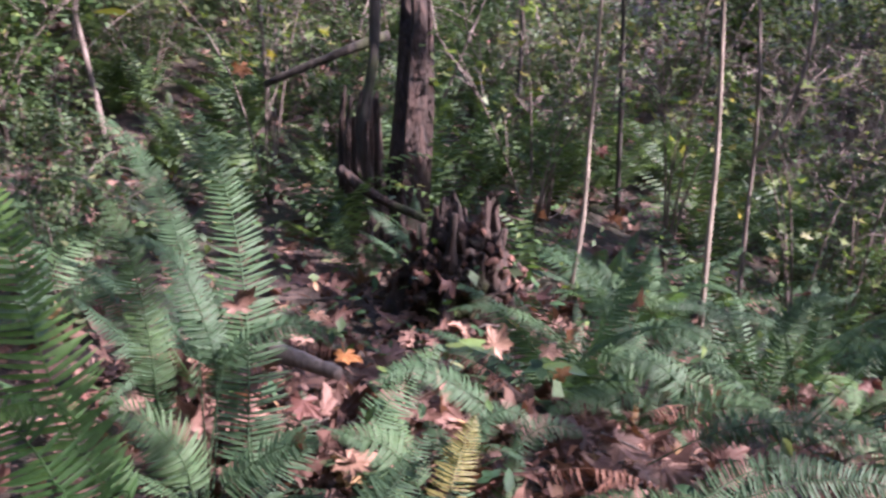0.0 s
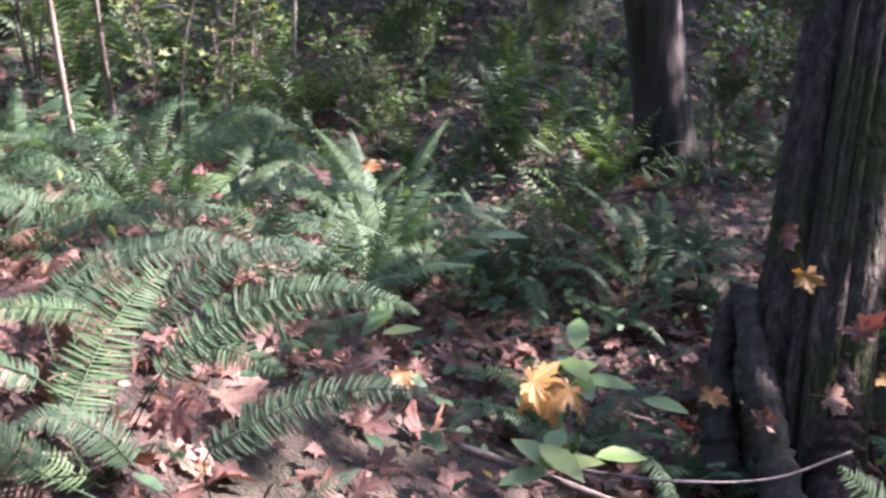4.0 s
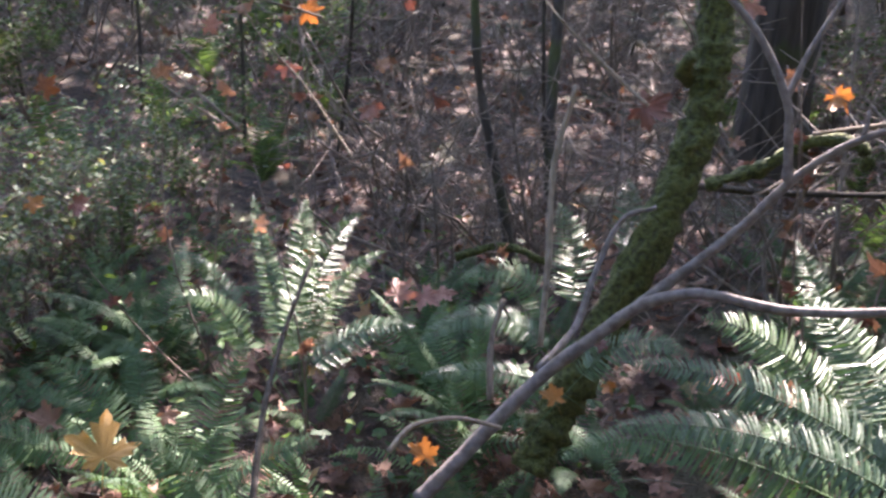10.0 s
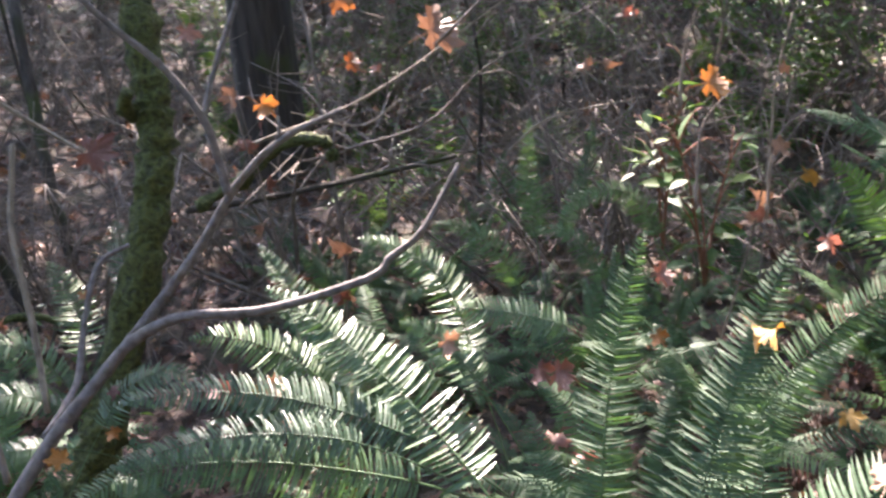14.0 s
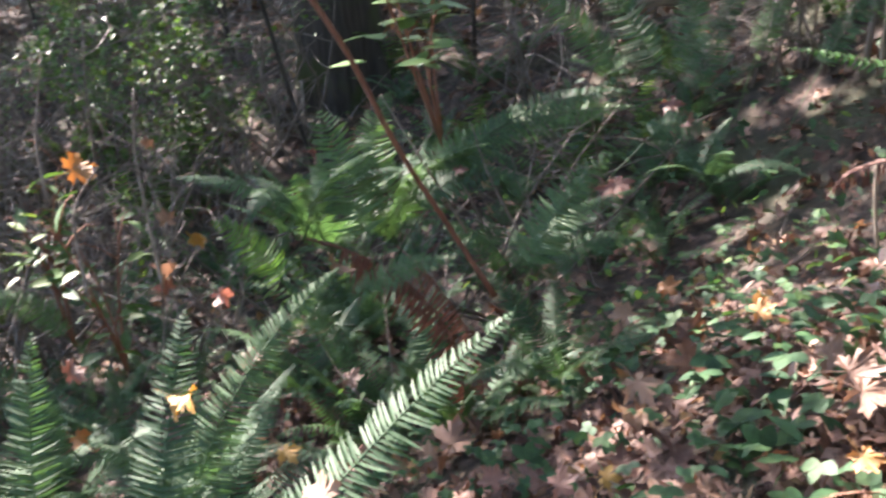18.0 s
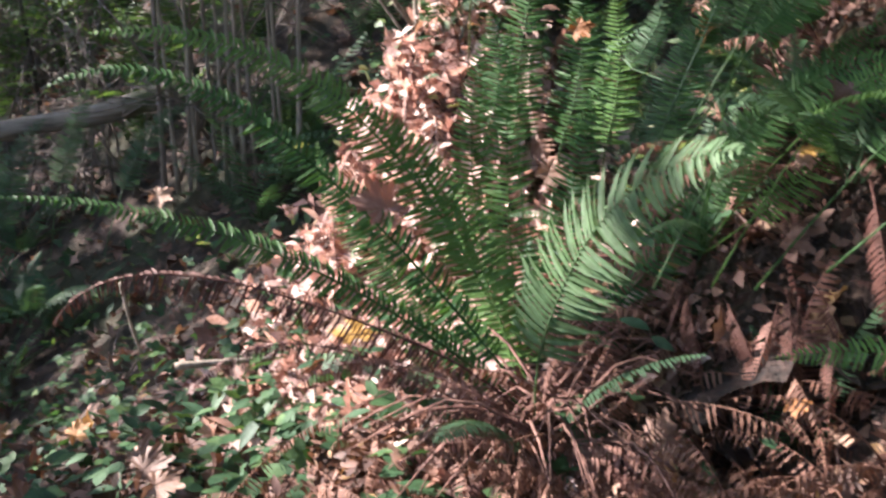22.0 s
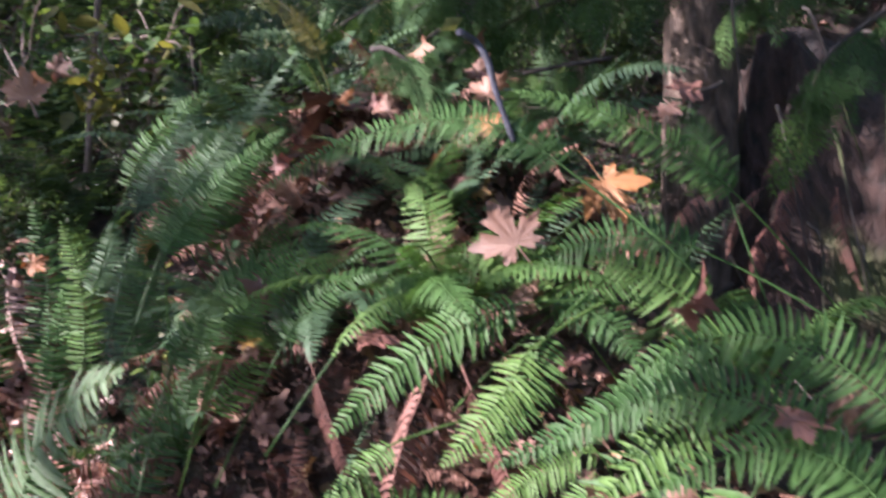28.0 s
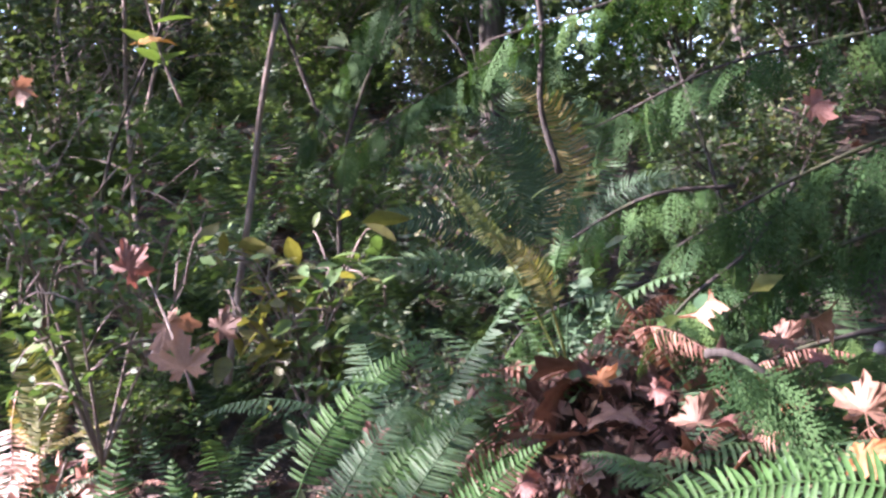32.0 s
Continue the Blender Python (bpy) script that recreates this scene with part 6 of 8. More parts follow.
fern((-0.19, 2.02, 0.13), "low green fern in heaped leaves", 6, 0.4, (10, 40), dead=2)
fern((0.03, 2.09, 0.14), "low green fern in heaped leaves", 5, 0.35, (10, 40), dead=2)
# small ferns crowding the slope
g = np.random.default_rng(22)
for x0, x1, y0, y1, n in [(-1.6, 2.6, 2.6, 6.0, 30), (2.2, 5.6, 2.4, 5.6, 30), (3.9, 5.6, -0.2, 2.4, 14), (2.9, 4.6, -2.4, 0.6, 14), (1.9, 5.2, -6.6, -3.2, 30), (4.0, 6.8, -4.5, -1.6, 30), (-3.2, -0.4, -6.0, -3.9, 22), (-2.2, -0.9, -3.6, -2.7, 7), (-3.5, -1.4, 3.0, 6.5, 16)]:
    for k in range(n):
        x, y = g.uniform(x0, x1), g.uniform(y0, y1)
        if math.hypot(x - 3.1, y - 1.9) < 0.45:
            continue
        fern(on_ground(x, y), "small sword fern among weeds and litter", 7, g.uniform(0.28, 0.6), (10, 60), dead=1, kind="far" if k % 3 else "green")
for k in range(46):
    x, y = g.uniform(-3.0, 0.8), g.uniform(-8.6, -5.7)
    fern(on_ground(x, y), "dark green fern in shade behind the mound", 8, g.uniform(0.5, 0.9), (20, 65), dead=0, kind="far")
# lesser ferns over the whole slope; beyond seven metres they run together


def fern_mass(spots, label):
    g2 = np.random.default_rng(77)
    shapes = [plain_frond(a, 30 + k) for k, a in enumerate(ARCHES)]
    pieces = []
    for x, y, ln in spots:
        o = np.array(on_ground(x, y))
        for k in range(9):
            a, e = g2.uniform(0, 2 * np.pi), g2.uniform(0.2, 1.0)
            yv = np.array([math.sin(a) * math.cos(e), math.cos(a) * math.cos(e), math.sin(e)])
            zv = np.array([0, 0, 1]) - yv * yv[2]
            zv /= np.linalg.norm(zv)
            v, f = shapes[int(g2.integers(0, 4))]
            pieces.append((v @ np.stack([np.cross(yv, zv), yv, zv]) * ln * g2.uniform(0.7, 1.1) + o, f))
    ob = new("distant_ferns", tri_mesh("distant_ferns", *join(pieces), FERN_FAR))
    tagged(ob, label, "ferns", kind="stuff")


made, far_spots = 0, []
while made < 330:
    a, r = g.uniform(0, 2 * np.pi), 3.2 + 11 * g.uniform(0, 1) ** 0.9
    x, y = 0.2 + r * math.sin(a), -0.7 + r * math.cos(a)
    if x < -3.5 and y < 2 or (abs(x - 3.1) < 0.5 and abs(y - 1.9) < 0.5):
        continue
    if x > 4.5 and -2 < y < 1.5 and g.random() < 0.85 or -1.3 < x < 2 and -6 < y < -2:
        continue
    if r > 5.6:
        far_spots.append((x, y, g.uniform(0.5, 0.9)))
    else:
        fern(on_ground(x, y), "sword fern on the forest floor", 9, g.uniform(0.4, 0.85), (12, 58), dead=2)
    made += 1
fern_mass(far_spots, "shaded ferns covering the far forest floor")
fern_mass([(g.uniform(-6.5, 2.2), g.uniform(-14, -7.2), g.uniform(0.5, 1.0)) for k in range(230)], "dark ferns covering the hillside behind the mound")
fern_mass([(g.uniform(-6.0, 3.4), g.uniform(6.4, 12.5), g.uniform(0.4, 0.8)) for k in range(260)], "green ferns covering the hillside behind the stumps")
fern_mass([(g.uniform(2.0, 6.5), g.uniform(4.2, 9.5), g.uniform(0.3, 0.6)) for k in range(110)], "low ferns on the slope beyond the snag")

# ---- shrubs and leafy plants ----


def shrub(at, high, spread, stems, leaves, size, mat, label, shape=None, wood=TWIG, name="shrub", seed=0, low=0.25, group="", flat=0.5, apart=True):
    """Wiry stems that fork, with loose sprays of small leaves along their upper parts."""
    g = np.random.default_rng(200 + seed)
    ob = thing(name, at, label, "shrub", group)
    spots, bundle = [], []
    for k in range(stems):
        a = g.uniform(0, 2 * np.pi)
        tip = np.array([math.cos(a) * spread * g.uniform(0.3, 1), math.sin(a) * spread * g.uniform(0.3, 1), high * g.uniform(0.65, 1.05)])
        mid = tip * [0.35, 0.35, 0.55] + g.normal(0, 0.04 * high, 3)
        c = glide([(0, 0, -0.03), mid, tip], 12)
        pieces = [tube(c[::2], 0.004 + 0.003 * high, 0.002, 7, 5, 0.06, seed=k)]
        for b in range(5):
            i = int(g.integers(3, 11))
            d = g.normal(0, 1, 3) * [1, 1, 0.5]
            e = c[i] + d / np.linalg.norm(d) * spread * g.uniform(0.25, 0.6) + [0, 0, 0.08 * high]
            w = glide([c[i], (c[i] + e) / 2 + [0, 0, 0.05 * high], e], 8)
            pieces.append(tube(w[::2], 0.004, 0.0018, 4, 4))
            spots += [w[q] for q in range(2, 8)]
        spots += [c[q] for q in range(int(12 * low), 12)]
        if apart:
            part("stem", tri_mesh("stem", *join(pieces), wood), ob)
        else:
            bundle += pieces
    if bundle:
        part("stem_tangle", tri_mesh("stem_tangle", *join(bundle), wood), ob)["kind"] = "stuff"
    spots = np.array(spots)
    at2 = spots[g.integers(0, len(spots), leaves)] + g.normal(0, 0.035 * (0.5 + spread), (leaves, 3))
    v, f = strew([shape or SMALL], at2, size * g.uniform(0.6, 1.25, leaves), turns(leaves, flat, g), g)
    part("foliage", tri_mesh("foliage", v, f, mat), ob)
    return ob


def leafy_plant(at, spots, label, size=0.13, mat=GREEN_LEAF, name="leafy_plant"):
    """A small plant with a few broad leaves, each on its stalk; spots are the tips."""
    ob = thing(name, at, label, "plant")
    b = Vector(at)
    for k, s in enumerate(spots):
        s = Vector(s)
        way = s - b
        flat = Vector((way.x, way.y, way.z * 0.15))
        y = (flat.normalized() if flat.length > 0.01 else Vector((1, 0, 0))) + Vector((0, 0, 0.12 * (-1) ** k))
        y.normalize()
        z = Vector((0, 0, 1)) - y * y.z
        z.normalize()
        ln = size * (0.85 + 0.3 * ((k * 37) % 10) / 10)
        foot = s - y * ln
        v, f = tube([(0, 0, 0), tuple((foot - b) * 0.6 + Vector((0, 0, 0.03))), tuple(foot - b)], 0.004, 0.0025, 6, 5)
        lf = part("leaf", BROAD, ob)
        lf.matrix_local = Matrix.Translation(foot - b) @ Matrix((y.cross(z), y, z)).transposed().to_4x4() @ Matrix.Scale(ln, 4)
        stalk = part("stalk", tri_mesh("stalk", v, f, TWIG), lf)
        stalk.matrix_local = lf.matrix_local.inverted()
    return ob


BROAD = tri_mesh("leaf", *oval_shape(0.46, 0.10, 0.12), leaf_material("broad_leaf", [(0.0, (0.07, 0.13, 0.035)), (0.6, (0.12, 0.19, 0.05)), (1.0, (0.17, 0.215, 0.065))], 0.35, 0.25, False, 0.6))
leafy_plant((1.64, 1.59, -0.45), [(1.77, 1.50, -0.36), (1.66, 1.45, -0.34), (1.48, 1.60, -0.38), (1.76, 1.68, -0.35), (1.60, 1.71, -0.34), (1.93, 1.49, -0.40)], "broad-leaved green plant in leaf litter", 0.17)
leafy_plant((2.04, 1.99, -0.54), [(2.21, 1.62, -0.43), (2.23, 1.88, -0.49), (2.20, 2.17, -0.35), (1.98, 1.99, -0.41), (1.99, 1.83, -0.42), (2.05, 2.09, -0.41)], "broad-leaved pale green plant beside the snag", 0.19)
leafy_plant((2.36, 3.24, -0.84), [(2.48, 3.19, -0.59), (2.65, 3.11, -0.53), (2.39, 3.35, -0.63), (2.33, 3.21, -0.70)], "small broad-leaved green plant in litter", 0.2)
leafy_plant((1.50, 2.34, -0.30), [(1.63, 2.29, -0.28), (1.44, 2.30, -0.21), (1.56, 2.36, -0.22)], "small broad-leaved green plant in litter", 0.16)
leafy_plant((-0.05, 2.76, 0.25), [(-0.19, 2.77, 0.30), (0.08, 2.69, 0.33), (0.29, 2.57, 0.34), (-0.11, 2.84, 0.31)], "broad-leaved green plant under ferns", 0.16)
leafy_plant((-1.02, -4.08, 1.54), [(-0.87, -4.02, 1.65), (-0.98, -3.99, 1.64), (-0.90, -4.01, 1.58), (-0.95, -4.10, 1.61)], "small pale green plant with pointed leaves", 0.12)
leafy_plant((-0.69, -3.72, 2.16), [(-0.76, -3.68, 2.29), (-0.66, -3.69, 2.31), (-0.64, -3.69, 2.35), (-0.79, -3.71, 2.37)], "pale yellow maple seedling leaves", 0.1)
# thin maple saplings with yellow-green leaves behind the stumps
VINE = leaf_material("vine_maple", [(0.0, (0.08, 0.13, 0.045)), (0.6, (0.125, 0.175, 0.055)), (0.9, (0.22, 0.20, 0.055)), (1.0, (0.32, 0.13, 0.05))], 0.5, 0.45)
for k, at in enumerate([(1.03, 5.80, -0.21), (1.66, 5.27, -0.05), (2.25, 6.13, -0.14), (0.24, 6.06, -0.30), (0.78, 7.38, -0.28), (-1.44, 6.22, -0.23), (2.87, 7.33, -0.56), (4.30, 7.15, -0.83)]):
    shrub((at[0], at[1], float(height(at[0], at[1]))), 1.9, 0.8, 4, 170, 0.085, VINE, "slender vine maple with sparse yellow-green leaves", STARS[0], seed=60 + k, low=0.45, flat=0.4, group="vine maples")
# bright shrub beside the reddish stem
shrub((2.60, -4.36, 0.24), 1.25, 0.35, 5, 130, 0.13, leaf_material("hazel_leaf", [(0.0, (0.07, 0.14, 0.05)), (1.0, (0.14, 0.21, 0.08))], 0.33, 0.15, True, 0.6), "light green shrub with round sunlit leaves", oval_shape(0.6, 0.06, 0.1), RED_STEM, seed=1, low=0.5, flat=0.14)
shrub((3.10, -2.96, -0.26), 0.75, 0.35, 4, 55, 0.10, GREEN_LEAF, "green bramble shrub with a few sunlit leaves", OVAL, RED_STEM, seed=2, low=0.4, flat=0.35)
shrub((3.30, -2.90, -0.18), 0.75, 0.3, 4, 26, 0.10, GREEN_LEAF, "leafy bramble with pale sunlit leaves", OVAL, RED_STEM, seed=3, low=0.4, flat=0.35)
# huckleberry thicket
for k, at in enumerate([(4.37, 1.94, -0.82), (4.92, 1.81, -0.89), (4.39, 2.34, -0.75), (5.52, 2.50, -0.90), (4.02, 2.42, -0.80), (4.07, 2.06, -1.04), (4.80, 2.04, -1.15), (5.35, 1.90, -1.18), (5.93, 2.12, -1.01)]):
    shrub((at[0], at[1], float(height(at[0], at[1]))), 0.95, 0.55, 7, 620, 0.042, PALE_LEAF, "wiry huckleberry shrub with small pale leaves", SMALL, seed=10 + k, group="huckleberry thicket", low=0.3)
shrub((3.69, 3.02, -0.12), 0.5, 0.3, 5, 300, 0.05, GREEN_LEAF, "small bright green shrub growing from rotten wood", SMALL, seed=25)
shrub((3.68, 3.04, -0.38), 0.7, 0.35, 5, 350, 0.04, PALE_LEAF, "small pale shrub by a trunk", SMALL, seed=26)
for k, at in enumerate([(-0.47, -4.13, 1.42), (-0.38, -4.76, 1.76), (-0.64, -4.54, 1.59), (-0.52, -4.77, 1.78)]):
    shrub(at, 0.6, 0.4, 6, 360, 0.045, GREEN_LEAF, "thin-stemmed shrub with small green leaves", SMALL, seed=30 + k, group="small-leaved shrubs")
shrub((-0.97, -3.97, 1.39), 0.5, 0.25, 5, 60, 0.10, leaf_material("yellow_shrub", [(0.0, (0.07, 0.085, 0.025)), (1.0, (0.14, 0.13, 0.035))], 0.5, 0.4), "yellow-green shrub with narrow leaves", OVAL, seed=36, low=0.5)
shrub((-0.98, -3.98, 1.33), 0.5, 0.3, 5, 160, 0.07, GREEN_LEAF, "green shrub at the edge of the sun", OVAL, seed=37)
# brush on the hillside and along the edges of the view
g = np.random.default_rng(31)
kinds = [(DARK_LEAF, "dark evergreen brush on the slope", 0.06), (PALE_LEAF, "pale small-leaved brush on the slope", 0.05), (GREEN_LEAF, "green autumn brush with thin stems", 0.06)]
proto = [shrub((40 + k, 60, 4), 1.5, 0.9, 9, 1500, kinds[k % 3][2], kinds[k % 3][0], kinds[k % 3][1], SMALL, seed=40 + k, name="brush", group="brush", apart=False) for k in range(6)]
made = 0
while made < 330:
    a, r = g.uniform(0, 2 * np.pi), 3.6 + 18 * g.uniform(0, 1) ** 0.85
    x, y = 0.2 + r * math.sin(a), -0.7 + r * math.cos(a)
    if x > 3.2 and -2.2 < y < 1.6 and r < 15 and g.random() < 0.9 or x > 3 and -5.5 < y < -2.2 and r < 5.5:
        continue
    if -1.2 < x < 2.6 and 1 < y < 6.2 or -2 < x < 4 and -6.2 < y < 0 or x < -2.2 and -1.5 < y < 2 or 1.5 < x < 4.6 and 0 < y < 3.6:
        continue
    if abs(x - 1) < 3 and y < -3 and r < 6.2:
        continue
    if any(abs((math.atan2(x, y + 0.9) - math.atan2(t.location.x, t.location.y + 0.9) + math.pi) % (2 * math.pi) - math.pi) < 0.09 and r < t.location.xy.length + 0.6 for t in (tree_a, tree_b, tree_c, tree_f)):
        continue
    k = int(g.integers(0, 6))
    z = float(height(x, y))
    big = g.uniform(0.4, 0.75) if r < 7.5 else g.uniform(0.6, 1.3) if r < 12 else g.uniform(1.2, 2.2)
    m = pose(x, y, z, g.uniform(-8, 8), g.uniform(-8, 8), g.uniform(0, 360)) @ Matrix.Scale(big, 4)
    if made < 6:
        proto[made].matrix_basis = m
        proto[made].scale = (1, 1, 1)
        proto[made].matrix_basis = pose(x, y, z, 0, 0, 30)
    else:
        copy_thing(proto[k], m)
    made += 1

# thin bare saplings in the brush


def bare_sapling(at, seed, high=3.2):
    g2 = np.random.default_rng(seed)
    ob = thing("young_tree", at, "thin bare young tree in dark brush", "tree", "thin young trees")
    top = (g2.normal(0, 0.35), g2.normal(0, 0.35), high)
    c = glide([(0, 0, -0.1), (g2.normal(0, 0.08), g2.normal(0, 0.08), high * 0.5), top], 16)
    twigs = [tube(c[::2], 0.022, 0.006, 8, 6, 0.08, seed=seed)]
    for k in range(16):
        i = int(g2.integers(3, 15))
        d = g2.normal(0, 1, 3) * [1, 1, 0.3]
        e = c[i] + d / np.linalg.norm(d) * g2.uniform(0.3, 0.9) + [0, 0, 0.25]
        twigs.append(tube([c[i], (c[i] + e) / 2 + g2.normal(0, 0.05, 3), e], 0.005, 0.0018, 7, 4, 0.1, seed=k))
    part("trunk", tri_mesh("trunk", *join(twigs), BARK if seed % 3 else TWIG), ob)
    return ob


thin = []
made = 0
while made < 130:
    a, r = g.uniform(0, 2 * np.pi), 7.2 + 9 * g.uniform(0, 1)
    x, y = 0.2 + r * math.sin(a), -0.7 + r * math.cos(a)
    if abs(x) < 1.6 and r < 6.5 or (x < -2 and -2 < y < 3):
        continue
    if made < 5:
        thin.append(bare_sapling(on_ground(x, y), 950 + made, 2.4 + 0.4 * made))
    else:
        copy_thing(thin[made % 5], pose(x, y, float(height(x, y)), g.uniform(-9, 9), g.uniform(-9, 9), g.uniform(0, 360)))
    made += 1

# tangles of dead twigs on the shaded slope


def dead_brush(at, seed):
    g2 = np.random.default_rng(seed)
    ob = thing("dead_brush", at, "tangle of thin grey-brown dead twigs on the slope", "brush", "dead brush")
    tangle_of = []
    for k in range(9):
        a = g2.uniform(0, 6.28)
        o = np.array([g2.normal(0, 0.15), g2.normal(0, 0.15), -0.03])
        e = o + [math.cos(a) * g2.uniform(0.2, 0.9), math.sin(a) * g2.uniform(0.2, 0.9), g2.uniform(0.4, 1.5)]
        c = glide([o, (o + e) / 2 + g2.normal(0, 0.1, 3), e], 10)
        bits = [tube(c[::2], 0.009, 0.003, 5, 5, 0.08, seed=k)]
        for j in range(9):
            i = int(g2.integers(2, 9))
            d = g2.normal(0, 1, 3) * [1, 1, 0.6]
            d = d / np.linalg.norm(d) * g2.uniform(0.15, 0.5)
            bits.append(tube([c[i], c[i] + d * 0.5 + g2.normal(0, 0.03, 3), c[i] + d], 0.004, 0.0015, 5, 4, 0.1, seed=j))
        tangle_of += bits
    part("twig_tangle", tri_mesh("twig_tangle", *join(tangle_of), TWIG), ob)["kind"] = "stuff"
    return ob


tangle = []
made = 0
while made < 130:
    a, r = g.uniform(-0.2, 3.3), 5.2 + 9 * g.uniform(0, 1)
    x, y = 0.2 + r * math.sin(a), -0.7 + r * math.cos(a)
    if -2.5 < x < 2.4 and y < -3 and r < 6.5 or y > 0.8 and r < 9:
        continue
    if made < 4:
        tangle.append(dead_brush(on_ground(x, y), 990 + made))
    else:
        copy_thing(tangle[made % 4], pose(x, y, float(height(x, y)), g.uniform(-15, 15), g.uniform(-15, 15), g.uniform(0, 360)) @ Matrix.Scale(g.uniform(0.8, 1.7), 4))
    made += 1

# ---- cedar boughs ----


def spray_shape(seed):
    """A flat fan of scaly cedar twigs, one unit long, drooping at the tip."""
    g = np.random.default_rng(seed)
    pieces = []

    def sprig(o, d, ln, wd):
        nor = np.array([0, 0, 1.0])
        acr = np.cross(d, nor)
        n = max(3, int(ln / 0.05))
        for q in range(n):
            a, b = o + d * ln * q / n, o + d * ln * (q + 1.15) / n
            w = wd * (1 - 0.6 * q / n)
            m = (a + b) / 2
            pieces.append((np.array([a, m - acr * w, b, m + acr * w + nor * 0.004]), np.array([(0, 3, 2), (0, 2, 1)])))

    for k in range(10):
        u = (k + 0.5) / 10
        o = np.array([0, u, -0.25 * u * u])
        for s in (-1, 1):
            ln = (0.42 * (1 - u) ** 0.75 + 0.06) * g.uniform(0.8, 1.15)
            an = radians(48 - 12 * u + g.normal(0, 5))
            d = np.array([s * math.sin(an), math.cos(an), -0.25 - 0.3 * u])
            d /= np.linalg.norm(d)
            sprig(o, d, ln, 0.019)
            for j in range(int(ln / 0.11)):
                oo = o + d * ln * (j + 1) / (ln / 0.11 + 1)
                for s2 in (-1, 1):
                    a2 = an * s + s2 * radians(38)
                    d2 = np.array([math.sin(a2), math.cos(a2), -0.3])
                    sprig(oo, d2 / np.linalg.norm(d2), ln * 0.34 * g.uniform(0.6, 1.2), 0.019)
    pieces.append(tube([(0, 0, 0), (0, 0.5, -0.07), (0, 1, -0.25)], 0.008, 0.003, 6, 4))
    return join(pieces)


SPRAYS = [tri_mesh("spray", *spray_shape(300 + k), CEDAR) for k in range(3)]


DARK_SPRAYS = [tri_mesh("spray", *spray_shape(310 + k), DARK_LEAF) for k in range(3)]


def cedar_bough(pts, sprays, size, label="drooping green cedar bough", seed=0, meshes=SPRAYS):
    g = np.random.default_rng(400 + seed)
    ob = thing("cedar_bough", pts[0], label, "branch", "cedar boughs")
    v, f = tube(pts, 0.007, 0.002, 14, 6, 0.05, seed=seed)
    branch = part("branch", tri_mesh("branch", v - np.array(pts[0]), f, BARK), ob)
    c = glide(pts, 40)
    for k in range(sprays):
        i = int(3 + 36 * (k + g.random()) / sprays)
        i = min(i, 38)
        fwd = Vector(c[i + 1] - c[i]).normalized()
        side = fwd.cross(Vector((0, 0, 1))).normalized() * (1 if k % 2 else -1)
        y = (fwd * g.uniform(0.3, 1.0) + side * g.uniform(0.5, 1.0) + Vector((0, 0, g.uniform(-1.3, -0.2)))).normalized()
        z = Vector((g.normal(0, 0.6), g.normal(0, 0.6), 1))
        z = (z - y * z.dot(y)).normalized()
        s = part("spray", meshes[k % 3], branch)
        s.matrix_local = Matrix.Translation(Vector(c[i]) - Vector(pts[0])) @ Matrix((y.cross(z), y, z)).transposed().to_4x4() @ Matrix.Scale(size * g.uniform(0.7, 1.2) * (1 - 0.35 * i / 40), 4)
    return ob


for k, (pts, n, size) in enumerate([
        ([(-2.88, -3.25, 2.23), (-2.35, -3.29, 2.13), (-1.94, -3.41, 2.10), (-1.62, -3.52, 2.00)], 26, 0.34),
        ([(-2.72, -3.19, 1.86), (-2.23, -3.15, 1.88), (-1.89, -3.22, 1.81), (-1.63, -3.29, 1.71)], 24, 0.32),
        ([(-2.54, -3.09, 1.67), (-2.10, -3.15, 1.68), (-1.86, -3.23, 1.62), (-1.64, -3.26, 1.53)], 20, 0.28),
        ([(-2.79, -3.28, 2.51), (-2.40, -3.46, 2.45), (-1.96, -3.72, 2.36), (-1.59, -3.95, 2.31)], 26, 0.36),
        ([(-2.07, -3.01, 1.49), (-1.85, -3.08, 1.49), (-1.66, -3.11, 1.47), (-1.57, -3.11, 1.43)], 12, 0.22),
        ([(-2.17, -3.76, 1.82), (-1.93, -3.81, 1.83), (-1.67, -3.85, 1.74), (-1.50, -3.93, 1.64)], 18, 0.26),
        ([(-1.84, -3.74, 1.61), (-1.69, -3.77, 1.60), (-1.53, -3.79, 1.57), (-1.45, -3.82, 1.50)], 12, 0.22),
        ([(-2.66, -5.38, 2.62), (-2.24, -5.40, 2.51), (-1.90, -5.45, 2.38), (-1.57, -5.48, 2.20)], 22, 0.4),
        ([(-1.58, -3.24, 1.27), (-1.47, -3.20, 1.30), (-1.37, -3.20, 1.30)], 8, 0.2),
        ([(-2.52, -2.28, 1.59), (-2.18, -2.23, 1.50), (-1.95, -2.19, 1.43), (-1.91, -2.22, 1.30)], 16, 0.3),
        ([(-1.98, -3.32, 1.80), (-1.76, -3.23, 1.68), (-1.59, -3.21, 1.61), (-1.46, -3.16, 1.55)], 14, 0.26),
        ([(-2.83, -2.85, 1.69), (-2.58, -2.83, 1.62), (-2.38, -2.90, 1.56)], 12, 0.3),
        ([(-3.54, -4.48, 3.24), (-2.89, -4.74, 3.02), (-2.23, -4.97, 2.87), (-1.69, -5.24, 2.72)], 26, 0.45),
        ([(-3.80, -7.74, 4.39), (-2.93, -8.07, 3.61), (-2.43, -8.16, 2.99), (-2.06, -8.33, 2.46)], 26, 0.6)]):
    cedar_bough(pts, int(n * 1.25), size * 0.72, seed=k)
